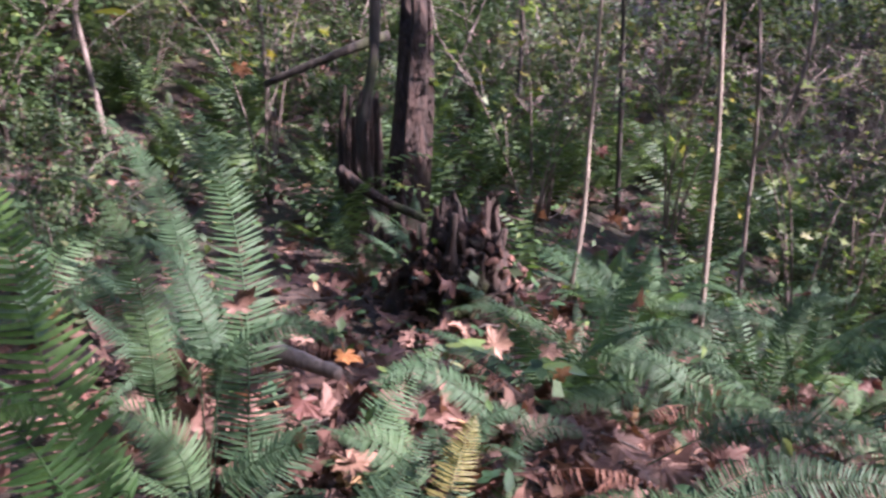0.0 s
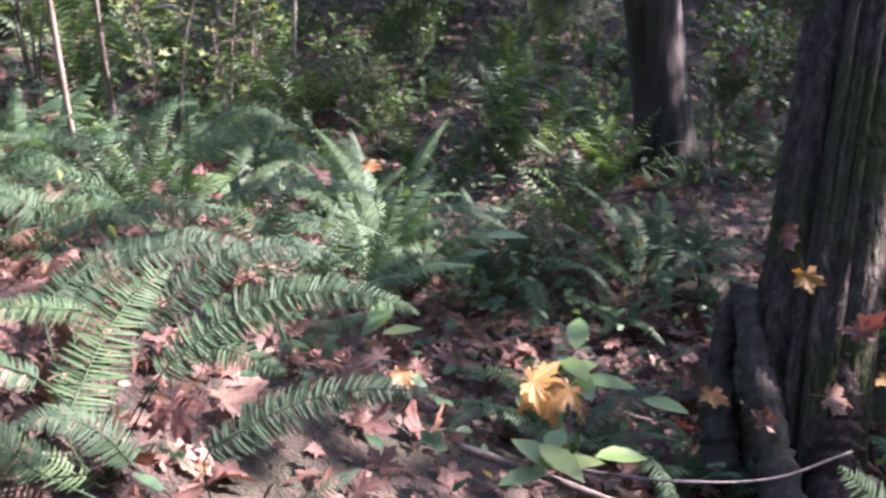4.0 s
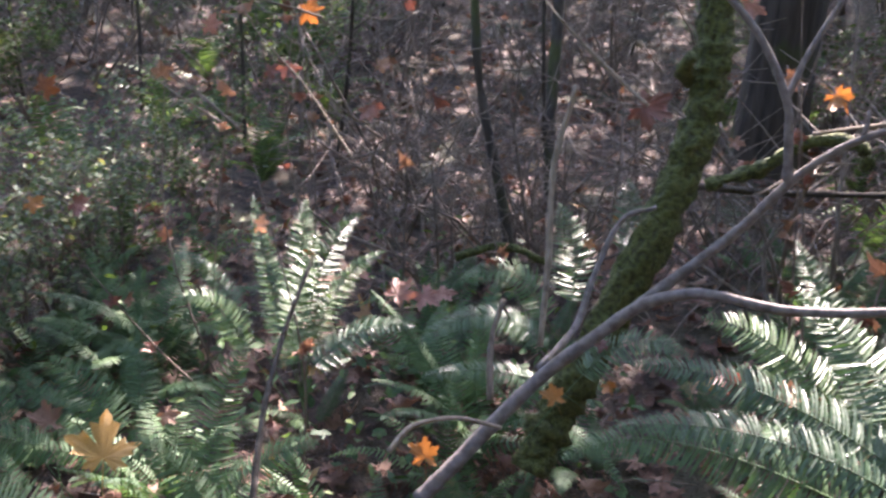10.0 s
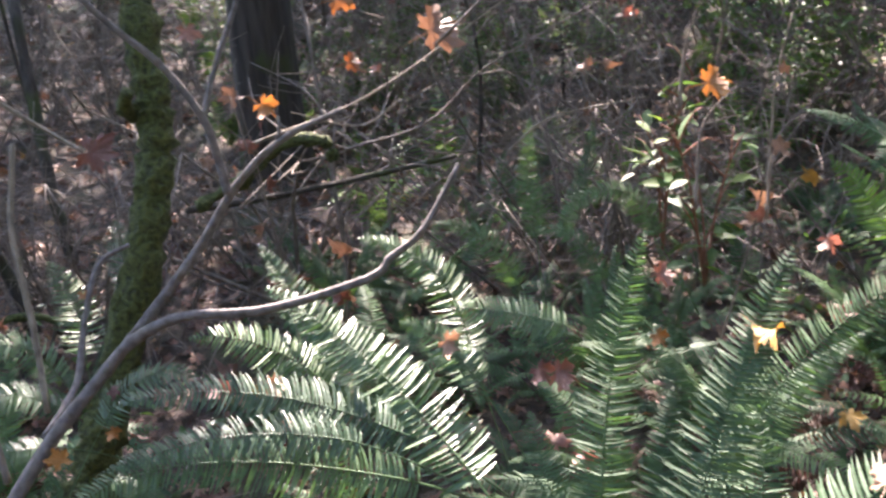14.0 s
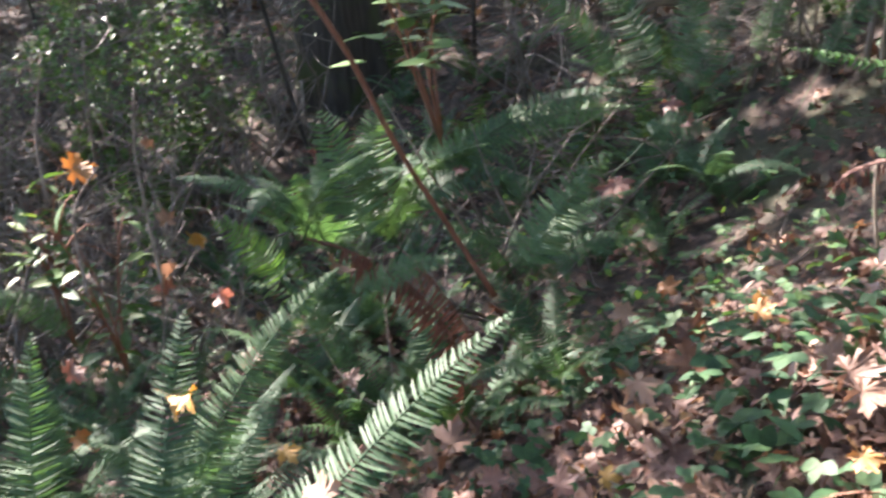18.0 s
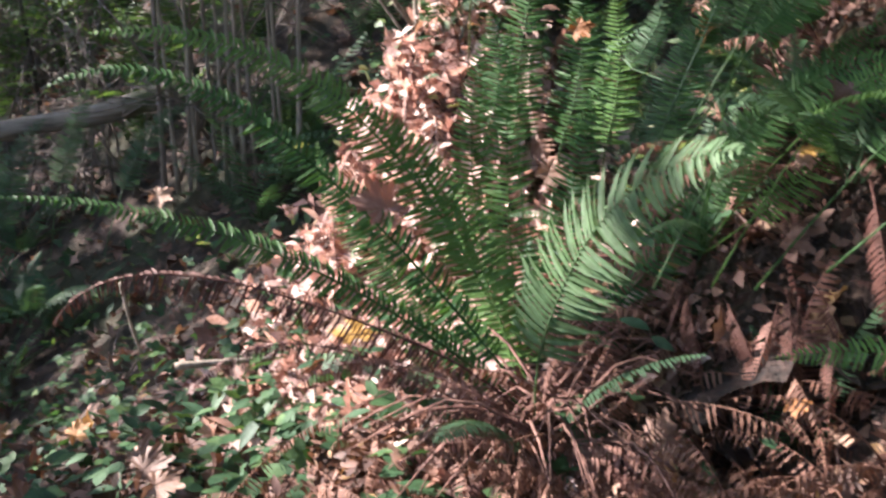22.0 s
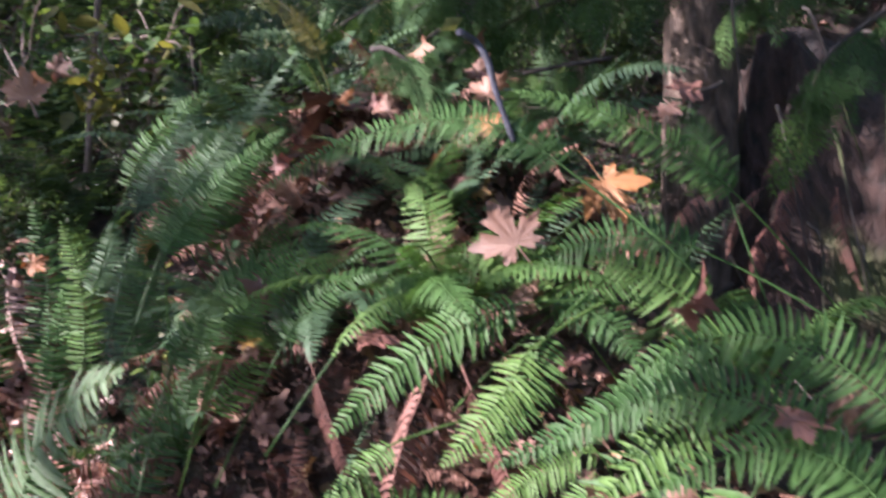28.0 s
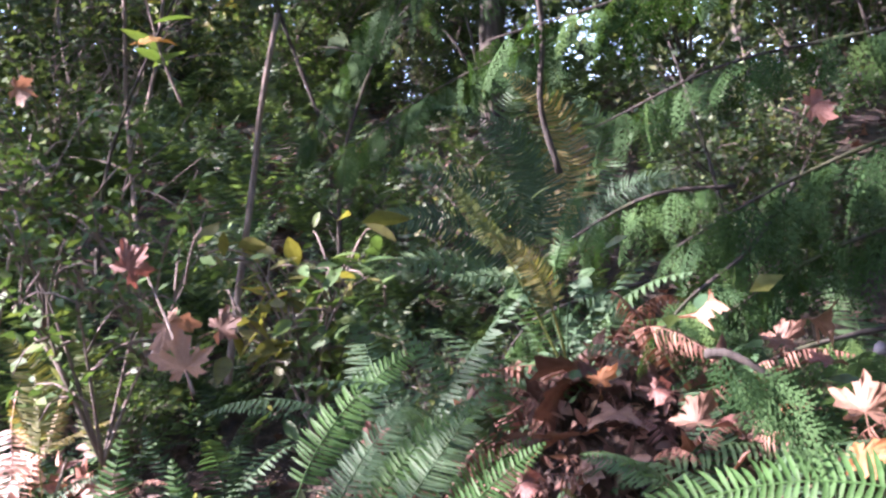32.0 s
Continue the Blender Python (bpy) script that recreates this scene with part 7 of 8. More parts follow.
for k, pts in enumerate([
        [(4.74, 4.60, 0.81), (4.23, 4.74, 0.42), (3.91, 4.79, 0.08)],
        [(5.25, 4.14, 0.75), (4.38, 4.72, 0.18), (3.87, 4.90, -0.09), (3.55, 5.06, -0.22)],
        [(4.21, 5.06, 0.64), (3.57, 5.29, 0.26), (3.14, 5.32, -0.09)]]):
    cedar_bough(pts, 15, 0.4, "dark shaded conifer bough hanging over the slope", 30 + k, DARK_SPRAYS)
cedar_bough([(-1.20, -2.635, 1.60), (-1.22, -2.605, 1.595), (-1.26, -2.57, 1.55), (-1.29, -2.55, 1.48)], 9, 0.16, "bright green sunlit cedar sprig over dry leaves", 70)

# ---- ground cover, fallen leaves ----


def patch(name, label, category, centre, spread, n, size, mat, shapes, seed, lift=0.06, tilt=0.4, keep=None):
    g = np.random.default_rng(seed)
    x = centre[0] + g.normal(0, spread[0], n)
    y = centre[1] + g.normal(0, spread[1], n)
    p = np.stack([x, y, height(x, y) + lift * g.uniform(0.2, 1.6, n)], 1)
    v, f = strew(shapes, p, size * g.uniform(0.55, 1.25, n), turns(n, tilt, g), g)
    ob = new(name, tri_mesh(name, v, f, mat))
    return tagged(ob, label, category, kind="stuff")


def trefoil():
    pieces = []
    for a in (-70, 0, 70):
        v, f = oval_shape(0.7, 0.08, 0.1)
        c, s = math.cos(radians(a)), math.sin(radians(a))
        pieces.append((v @ np.array([[c, -s, 0], [s, c, 0], [0, 0, 1]]).T * 0.6, f))
    return join(pieces)


TREFOIL = trefoil()
patch("ground_cover", "low green three-leaved ground cover over brown litter", "ground cover", (1.35, -4.2), (0.75, 0.8), 650, 0.07, COVER_LEAF, [TREFOIL], 501, 0.10)
patch("ground_cover", "green trailing ground cover under the fern", "ground cover", (0.5, -3.6), (0.42, 0.45), 260, 0.11, COVER_LEAF, [TREFOIL, OVAL], 502, 0.12)
patch("ground_cover", "green ground cover on the lower slope", "ground cover", (2.6, -4.6), (0.9, 0.8), 400, 0.07, COVER_LEAF, [TREFOIL], 503, 0.12)
patch("ground_cover", "small green plants at the foot of the large fern", "ground cover", (0.0, -2.72), (0.32, 0.16), 130, 0.13, COVER_LEAF, [TREFOIL, OVAL], 504, 0.06)
patch("ground_cover", "low green weeds between ferns", "ground cover", (1.2, 3.8), (1.5, 1.4), 500, 0.07, COVER_LEAF, [TREFOIL, OVAL], 505, 0.14)
patch("ground_cover", "low green weeds near the snag", "ground cover", (3.2, 3.0), (1.4, 1.2), 450, 0.075, COVER_LEAF, [TREFOIL, OVAL], 506, 0.15)
for k, (cx, cy, sx, sy, n) in enumerate([(0.6, 4.8, 1.5, 1.2, 650), (3.8, 3.8, 1.3, 1.2, 750), (4.4, 0.9, 0.9, 0.8, 500), (-2.0, 5.2, 1.2, 1.4, 500), (3.2, -5.6, 1.2, 1.0, 600), (-1.4, -5.2, 1.0, 0.9, 900)]):
    patch("ground_cover", "loose knee-high green weeds and seedlings", "ground cover", (cx, cy), (sx, sy), n, 0.06, PALE_LEAF if k % 2 else GREEN_LEAF, [SMALL, OVAL], 520 + k, 0.3, 0.5)
patch("ground_cover", "low green weeds in the hollow", "ground cover", (3.6, -0.2), (0.9, 1.0), 500, 0.07, COVER_LEAF, [TREFOIL, OVAL], 507, 0.13)
patch("ground_cover", "low green weeds below the far bank", "ground cover", (2.2, -7.2), (2.0, 1.2), 800, 0.08, COVER_LEAF, [TREFOIL, OVAL], 508, 0.15)
patch("ground_cover", "green weeds on the crest of the bank", "ground cover", (-0.9, -4.3), (0.7, 0.7), 500, 0.07, COVER_LEAF, [TREFOIL, OVAL], 509, 0.18)
DEAD_MAT = leaf_material("fern_litter", [(0.0, (0.07, 0.03, 0.02)), (0.5, (0.15, 0.07, 0.048)), (1.0, (0.26, 0.14, 0.10))], 0.7, 0.1, True, 0.3, (1.0, 0.8, 0.6))
# dry litter: whole leaves near by, smaller crumbs between
g = np.random.default_rng(41)
n = 9000
r, a = 0.4 + 11.5 * g.uniform(0, 1, n) ** 0.75, g.uniform(0, 2 * np.pi, n)
x, y = 0.4 + r * np.sin(a), -0.6 + r * np.cos(a)
p = np.stack([x, y, height(x, y) + 0.015 + 0.03 * g.uniform(0, 1, n)], 1)
v, f = strew(MAPLES, p, 0.14 * g.uniform(0.45, 1.25, n), turns(n, 0.38, g), g)
tagged(new("leaf_litter", tri_mesh("leaf_litter", v, f, LITTER)), "fallen brown and tan maple leaves covering the ground", "leaf litter", kind="stuff")
n = 22000
r, a = 3 + 17 * g.uniform(0, 1, n) ** 0.8, g.uniform(0, 2 * np.pi, n)
x, y = 0.4 + r * np.sin(a), -0.6 + r * np.cos(a)
p = np.stack([x, y, height(x, y) + 0.015 + 0.035 * g.uniform(0, 1, n)], 1)
v, f = strew(STARS, p, 0.15 * g.uniform(0.45, 1.25, n), turns(n, 0.45, g), g)
tagged(new("leaf_litter", tri_mesh("leaf_litter", v, f, LITTER)), "fallen brown leaves over the far slope", "leaf litter", kind="stuff")
n = 15000
r, a = 0.4 + 7.5 * g.uniform(0, 1, n) ** 0.7, g.uniform(0, 2 * np.pi, n)
x, y = 0.4 + r * np.sin(a), -0.6 + r * np.cos(a)
p = np.stack([x, y, height(x, y) + 0.008 + 0.012 * g.uniform(0, 1, n)], 1)
v, f = strew([SMALL, OVAL], p, 0.055 * g.uniform(0.4, 1.3, n), turns(n, 0.5, g), g)
tagged(new("leaf_crumbs", tri_mesh("leaf_crumbs", v, f, LITTER)), "broken brown leaf fragments on soil", "leaf litter", kind="stuff")

# dead twigs scattered over everything
n = 420
r, a = 1.5 + 7 * g.uniform(0, 1, n), g.uniform(0, 2 * np.pi, n)
bits = []
for k in range(n):
    x, y = 0.4 + r[k] * math.sin(a[k]), -0.6 + r[k] * math.cos(a[k])
    d = g.normal(0, 1, 3) * [1, 1, 0.12]
    d = d / np.linalg.norm(d) * g.uniform(0.12, 0.5)
    o = np.array([x, y, float(height(x, y)) + 0.05])
    e = o + d
    e[2] = float(height(e[0], e[1])) + g.uniform(0.03, 0.12)
    bits.append(tube([o, (o + e) / 2 + g.normal(0, 0.03, 3), e], g.uniform(0.003, 0.008), 0.002, 5, 4, seed=k))
tagged(new("twig_litter", tri_mesh("twig_litter", *join(bits), TWIG)), "thin dead twigs scattered over the litter", "twigs", kind="stuff")
# withered fronds matted over the bank and under the ferns
g = np.random.default_rng(43)
dead_shapes = [frond_shape(0.5, 22, 0.07, 1.2, 1.0, seed=77 + k) for k in range(3)]
spots = [(-0.9, -2.75, 0.45, 0.35, 190), (-0.25, -2.95, 0.45, 0.3, 190), (-0.5, -4.4, 0.6, 0.5, 60), (-1.4, -2.9, 0.5, 0.4, 60), (0.5, 2.2, 0.9, 0.5, 40), (2.9, -1.6, 0.8, 0.7, 50), (3.4, 0.6, 0.9, 0.7, 40), (1.5, 3.4, 1.2, 0.8, 40)]
for k, (cx, cy, sx, sy, n) in enumerate(spots):
    x, y = g.normal(cx, sx, n), g.normal(cy, sy, n)
    p = np.stack([x, y, height(x, y) + 0.03 + 0.08 * g.uniform(0, 1, n)], 1)
    v, f = strew(dead_shapes, p, 0.32 * g.uniform(0.5, 1.2, n), turns(n, 0.3, g), g)
    tagged(new("fern_litter", tri_mesh("fern_litter", v, f, DEAD_MAT)), "matted withered brown fern fronds on the ground", "fern litter", kind="stuff")

for k, (cx, cy, sx, sy, n, m) in enumerate([(0.0, 4.3, 0.35, 0.3, 500, 60), (-0.9, -2.7, 0.5, 0.35, 4200, 26), (-0.1, -3.0, 0.55, 0.35, 4600, 24), (0.3, -4.1, 0.7, 0.5, 1800, 60), (-1.3, -3.2, 0.5, 0.4, 2600, 50), (2.6, 2.2, 0.6, 0.6, 800, 160), (0.2, 2.6, 0.8, 0.5, 1200, 130), (1.6, -3.6, 0.7, 0.6, 1500, 150), (-0.2, 2.3, 0.45, 0.3, 1500, 130)]):
    x, y = g.normal(cx, sx, n), g.normal(cy, sy, n)
    p = np.stack([x, y, height(x, y) + 0.01 + 0.05 * g.uniform(0, 1, n) ** 2], 1)
    v1 = strew([SMALL, OVAL], p, 0.05 * g.uniform(0.4, 1.3, n), turns(n, 0.7, g), g)
    x, y = g.normal(cx, sx, m), g.normal(cy, sy, m)
    p = np.stack([x, y, height(x, y) + 0.03 + 0.05 * g.uniform(0, 1, m)], 1)
    v2 = strew(MAPLES, p, 0.17 * g.uniform(0.5, 1.2, m), turns(m, 0.5, g), g)
    tagged(new("leaf_heap", tri_mesh("leaf_heap", *join([v1, v2]), LITTER)), "heaped dry brown leaves and leaflets", "leaf litter", kind="stuff")

# dry leaves on the mound and on the path side of the large fern, sun glare in their colour
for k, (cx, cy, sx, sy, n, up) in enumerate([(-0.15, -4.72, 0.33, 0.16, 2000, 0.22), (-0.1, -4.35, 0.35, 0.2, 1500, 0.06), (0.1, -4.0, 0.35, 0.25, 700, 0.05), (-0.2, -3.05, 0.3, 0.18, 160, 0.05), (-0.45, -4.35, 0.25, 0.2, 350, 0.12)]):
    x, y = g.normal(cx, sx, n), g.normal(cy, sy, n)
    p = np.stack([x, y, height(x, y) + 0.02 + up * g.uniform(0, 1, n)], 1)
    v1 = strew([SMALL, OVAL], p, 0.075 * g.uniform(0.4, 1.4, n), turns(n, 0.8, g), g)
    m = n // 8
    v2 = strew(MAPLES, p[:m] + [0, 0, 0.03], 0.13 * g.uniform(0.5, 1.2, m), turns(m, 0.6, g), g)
    tagged(new("leaf_heap", tri_mesh("leaf_heap", *join([v1, v2]), GLARE_LITTER)), "dry leaves and curled leaflets coloured pale for sun glare", "leaf litter", kind="stuff")

MAPLE_MESHES = {k: [tri_mesh("maple_leaf", *maple_shape(600 + j, c), m) for j, c in ((0, 0.14), (1, 0.27), (2, 0.42))] for k, m in (("tan", MAPLE_TAN), ("yellow", MAPLE_YELLOW), ("red", MAPLE_RED), ("orange", MAPLE_ORANGE))}
WORDS = {"tan": "dry tan maple leaf", "yellow": "bright yellow maple leaf", "red": "red-brown maple leaf", "orange": "orange-brown maple leaf"}


def leaf(at, colour, size, place, tilt=(0, 0), turn=0, form=0):
    ob = new("maple_leaf", MAPLE_MESHES[colour][form])
    ob.matrix_basis = pose(*at, tilt[0], tilt[1], turn) @ Matrix.Scale(size, 4)
    return tagged(ob, WORDS[colour] + " " + place, "leaf", "maple leaves")


def facing_leaf(at, colour, size, place, face=0.5, spin=0, form=0):
    """A leaf whose upper side is turned from straight up towards the path by the share face."""
    ob = leaf(at, colour, size, place, form=form)
    up = Vector((0, 0, 1)).lerp((Vector((0, -0.9, 1.45)) - Vector(at)).normalized(), face).normalized()
    across = up.cross(Vector((0.2, 0.1, 1.0)) if abs(up.z) < 0.9 else Vector((1, 0.2, 0))).normalized()
    turn = Matrix((across, up.cross(across), up)).transposed().to_4x4()
    ob.matrix_basis = Matrix.Translation(at) @ turn @ Matrix.Rotation(radians(spin), 4, 'Z') @ Matrix.Scale(size, 4)
    return ob


for row in [
    ((-1.35, -2.45, 1.18), "tan", 0.18, "lying on a bright fern", 0.75, 200, 0),
    ((-1.57, -2.44, 1.26), "orange", 0.17, "lying on a bright fern", 0.7, 20, 0),
    ((-1.26, -2.39, 1.07), "tan", 0.15, "curled on a bright fern", 0.5, 150, 2),
    ((-1.54, -2.38, 1.15), "red", 0.13, "dark and curled on a fern", 0.5, 60, 2),
    ((-1.59, -1.90, 0.91), "tan", 0.16, "standing curled on a fern", 0.6, 80, 2),
    ((-1.32, -2.29, 0.98), "red", 0.09, "curled on a fern", 0.4, 30, 1),
    ((-1.09, -3.04, 1.04), "red", 0.10, "lying among fronds", 0.5, 100, 1),
    ((-0.94, -3.07, 0.99), "yellow", 0.07, "lying among fronds", 0.5, 10, 1),
    ((-1.67, -3.06, 1.51), "tan", 0.10, "standing on the crest of the bank", 0.7, 170, 2),
    ((-1.45, -3.28, 1.51), "tan", 0.10, "standing on the crest of the bank", 0.7, 20, 2),
    ((-1.60, -2.98, 1.41), "orange", 0.08, "lying on the crest of the bank", 0.4, 20, 1),
    ((-1.21, -1.87, 0.89), "tan", 0.07, "lying on a bright fern", 0.5, 20, 2),
    ((-0.65, -3.88, 1.71), "tan", 0.15, "hanging in a shrub", 0.8, 20, 2),
    ((0.00, -3.00, 0.93), "red", 0.14, "caught in the large fern", 0.85, 190, 1)]:
    facing_leaf(*row)
for row in [
    ((0.11, -3.38, 0.47), "yellow", 0.16, "lying under the fern", 0.3, 80, 0),
    ((-0.76, -2.38, 0.37), "yellow", 0.17, "lying on dead fronds", 0.6, 10, 0),
    ((-0.55, -2.37, 0.36), "tan", 0.18, "lying on dead fronds", 0.6, 200, 1),
    ((-0.82, -2.75, 0.53), "orange", 0.07, "in the dark hollow", 0.5, 40, 1),
    ((-0.84, -2.45, 0.43), "tan", 0.09, "lying on dead fronds", 0.5, 90, 1),
    ((0.59, -3.02, 0.12), "orange", 0.10, "sunlit on ground cover", 0.6, 10, 1),
    ((0.63, -3.17, 0.19), "tan", 0.15, "sunlit on ground cover", 0.6, 40, 1),
    ((-0.89, -2.70, 0.48), "tan", 0.07, "in the dark hollow", 0.5, 100, 2),
    ((-0.29, -2.65, 0.20), "tan", 0.10, "sunlit among dead leaflets", 0.5, 100, 1),
    ((-1.29, -2.62, 1.05), "tan", 0.13, "lying on a bright fern", 0.6, 60, 2),
    ((-1.02, -1.90, 0.62), "red", 0.10, "lying on a bright frond", 0.7, 20, 0),
    ((0.48, -3.02, 0.98), "tan", 0.07, "lying on a frond", 0.7, 40, 1),
    ((-0.46, -3.75, 0.80), "tan", 0.14, "caught in the large fern", 0.8, 30, 1),
    ((-0.57, -3.91, 1.19), "orange", 0.10, "caught in the large fern", 0.8, 30, 1)]:
    facing_leaf(*row)
for row in [
    ((0.67, -3.21, 0.21), "tan", 0.16, "sunlit on ground cover", 0.6, 70, 1),
    ((2.85, 0.75, -0.55), "yellow", 0.26, "caught on a fern", 0.7, 165, 0),
    ((2.48, 1.11, -0.73), "yellow", 0.27, "at the foot of the snag", 0.4, 100, 0),
    ((2.67, 1.39, -0.19), "red", 0.15, "stuck to the snag", 0.7, 200, 2),
    ((2.50, 1.50, 0.02), "yellow", 0.12, "caught on the snag", 0.85, 20, 1),
    ((1.60, 1.57, -0.10), "yellow", 0.19, "lying in the litter", 0.4, 60, 0),
    ((2.35, 1.44, -0.43), "tan", 0.11, "standing at the foot of the snag", 0.8, 180, 1),
    ((3.07, 1.06, -0.60), "tan", 0.16, "lying on a fern", 0.6, 180, 1),
    ((2.63, 1.70, 0.04), "red", 0.11, "stuck to the snag", 0.8, 80, 2),
    ((2.58, 1.40, -0.39), "tan", 0.14, "at the foot of the snag", 0.6, 90, 2),
    ((2.22, 1.25, -0.56), "tan", 0.13, "at the foot of the snag", 0.6, 20, 1),
    ((2.75, 0.62, -0.73), "tan", 0.23, "lying in the litter", 0.5, 60, 1),
    ((3.29, 2.45, 0.12), "tan", 0.15, "caught in a small shrub", 0.7, 90, 2),
    ((3.88, 1.88, 0.14), "tan", 0.13, "caught in the thicket", 0.7, 0, 1)]:
    facing_leaf(*row)
for row in [
    ((3.64, 1.85, -0.18), "red", 0.18, "caught in the thicket", 0.8, 30, 1),
    ((4.04, 1.58, -0.20), "orange", 0.12, "caught in the thicket", 0.7, 60, 1),
    ((4.11, 1.42, -0.22), "red", 0.14, "caught in the thicket", 0.7, 60, 2),
    ((3.39, 2.70, 0.28), "red", 0.13, "caught in a small shrub", 0.7, 60, 1),
    ((4.06, 0.38, -0.36), "orange", 0.06, "caught on a glinting frond", 0.8, 0, 1),
    ((2.79, 1.36, -0.36), "yellow", 0.09, "caught on a twig", 0.8, 20, 2),
    ((3.75, 1.84, -0.23), "tan", 0.14, "caught in the thicket", 0.7, 130, 1),
    ((4.56, 1.73, 0.14), "orange", 0.16, "caught in the thicket", 0.7, 130, 1),
    ((3.86, -0.03, -0.43), "red", 0.17, "lying in the litter", 0.4, 130, 1),
    ((3.14, 0.66, -0.57), "tan", 0.10, "standing in the litter", 0.8, 30, 1),
    ((2.39, 1.70, -0.48), "orange", 0.13, "lying in litter", 0.5, 10, 1),
    ((2.95, 0.30, -0.63), "tan", 0.14, "lying in the litter", 0.6, 10, 1),
    ((5.34, 0.39, -0.14), "red", 0.14, "hanging on a twig", 0.8, 10, 1),
    ((5.11, 0.83, 0.12), "red", 0.11, "hanging on a twig", 0.8, 70, 1)]:
    facing_leaf(*row)
for row in [
    ((5.22, 0.29, 0.14), "tan", 0.11, "hanging on a twig", 0.8, 70, 1),
    ((0.04, 2.41, 0.47), "tan", 0.11, "lit by the sun on a fern", 0.6, 160, 1),
    ((-0.42, 2.25, 0.38), "red", 0.12, "lying in litter", 0.5, 10, 1),
    ((-0.29, 2.13, 0.29), "tan", 0.13, "sunlit in the litter", 0.5, 70, 1),
    ((-1.24, 4.92, 0.87), "orange", 0.14, "hanging in the brush", 0.7, 20, 1),
    ((-0.55, 2.21, 0.63), "tan", 0.10, "caught upright among fronds", 0.7, 200, 2),
    ((-0.37, 2.59, 0.36), "orange", 0.10, "lying in the litter", 0.4, 30, 1),
    ((0.18, 2.54, 0.41), "tan", 0.09, "sunlit in the litter", 0.5, 30, 1),
    ((0.21, 2.52, 0.35), "orange", 0.07, "sunlit in the litter", 0.5, 90, 1),
    ((0.50, 4.63, 0.53), "red", 0.08, "hanging on a twig", 0.8, 90, 1),
    ((-0.64, 3.29, 0.34), "red", 0.11, "lying in the litter", 0.4, 30, 1),
    ((-0.54, 3.07, 0.29), "tan", 0.10, "sunlit in the litter", 0.4, 30, 1),
    ((0.65, 1.65, 0.15), "red", 0.16, "lying under the fern", 0.5, 30, 0),
    ((0.25, 1.69, 0.29), "tan", 0.11, "lying on the fern", 0.6, 90, 1)]:
    facing_leaf(*row)
for row in [
    ((1.55, 1.55, -0.05), "yellow", 0.17, "lying in the litter", 0.45, 80, 0),
    ((1.59, 1.45, -0.03), "yellow", 0.13, "lying in the litter", 0.4, 10, 0),
    ((0.70, 1.68, 0.30), "tan", 0.08, "sunlit on the fern", 0.7, 10, 2),
    ((1.11, 1.75, 0.01), "tan", 0.10, "lying in the litter", 0.4, 120, 1),
    ((1.24, 1.68, 0.01), "orange", 0.10, "lying in the litter", 0.4, 20, 1),
    ((0.73, 1.94, 0.26), "red", 0.06, "caught on a frond", 0.6, 20, 2),
    ((1.07, 2.66, 0.29), "red", 0.08, "standing among fronds", 0.8, 20, 2),
    ((1.62, 2.61, 0.19), "orange", 0.09, "lying among fronds", 0.5, 20, 1),
    ((0.97, 2.87, 0.17), "tan", 0.08, "lying among fronds", 0.6, 20, 1),
    ((1.47, -2.17, 0.09), "red", 0.10, "lying on a bright frond", 0.6, 50, 2),
    ((1.59, -2.88, -0.08), "tan", 0.14, "lying on the slope", 0.6, 140, 0),
    ((1.41, -3.67, -0.26), "tan", 0.16, "lying on the slope", 0.6, 10, 0),
    ((2.01, -2.59, 0.22), "red", 0.08, "lying on a frond", 0.7, 70, 1),
    ((2.17, -2.67, 0.34), "red", 0.08, "lying on a frond", 0.7, 20, 2)]:
    facing_leaf(*row)
for row in [
    ((2.31, -1.96, 0.05), "red", 0.12, "caught on a fern", 0.6, 60, 2),
    ((1.05, -3.05, -0.23), "tan", 0.21, "lying on the slope", 0.45, 60, 0),
    ((1.29, -3.84, -0.26), "orange", 0.20, "lying on the slope", 0.5, 160, 0),
    ((1.16, -2.98, -0.26), "tan", 0.15, "lying on the slope", 0.5, 10, 1),
    ((1.36, -3.04, -0.24), "red", 0.12, "lying on the slope", 0.5, 80, 1),
    ((1.55, -4.25, -0.20), "orange", 0.12, "lying on the slope", 0.5, 80, 1),
    ((2.13, -4.98, -0.12), "red", 0.20, "lying on the slope", 0.5, 10, 1),
    ((2.07, -2.72, -0.16), "yellow", 0.09, "lying on the slope", 0.5, 10, 0),
    ((2.16, -3.12, -0.16), "tan", 0.10, "lying on the slope", 0.5, 60, 1),
    ((1.29, -3.18, -0.28), "yellow", 0.09, "lying on the slope", 0.5, 60, 0),
    ((2.04, -1.89, 0.00), "red", 0.08, "caught on a fern", 0.6, 10, 2),
    ((2.07, -5.55, 0.14), "red", 0.14, "caught on a fern", 0.7, 10, 1),
    ((1.51, -2.97, -0.23), "red", 0.11, "lying on the slope", 0.5, 200, 1),
    ((1.62, -4.07, -0.25), "tan", 0.14, "lying on the slope", 0.5, 200, 1)]:
    facing_leaf(*row)
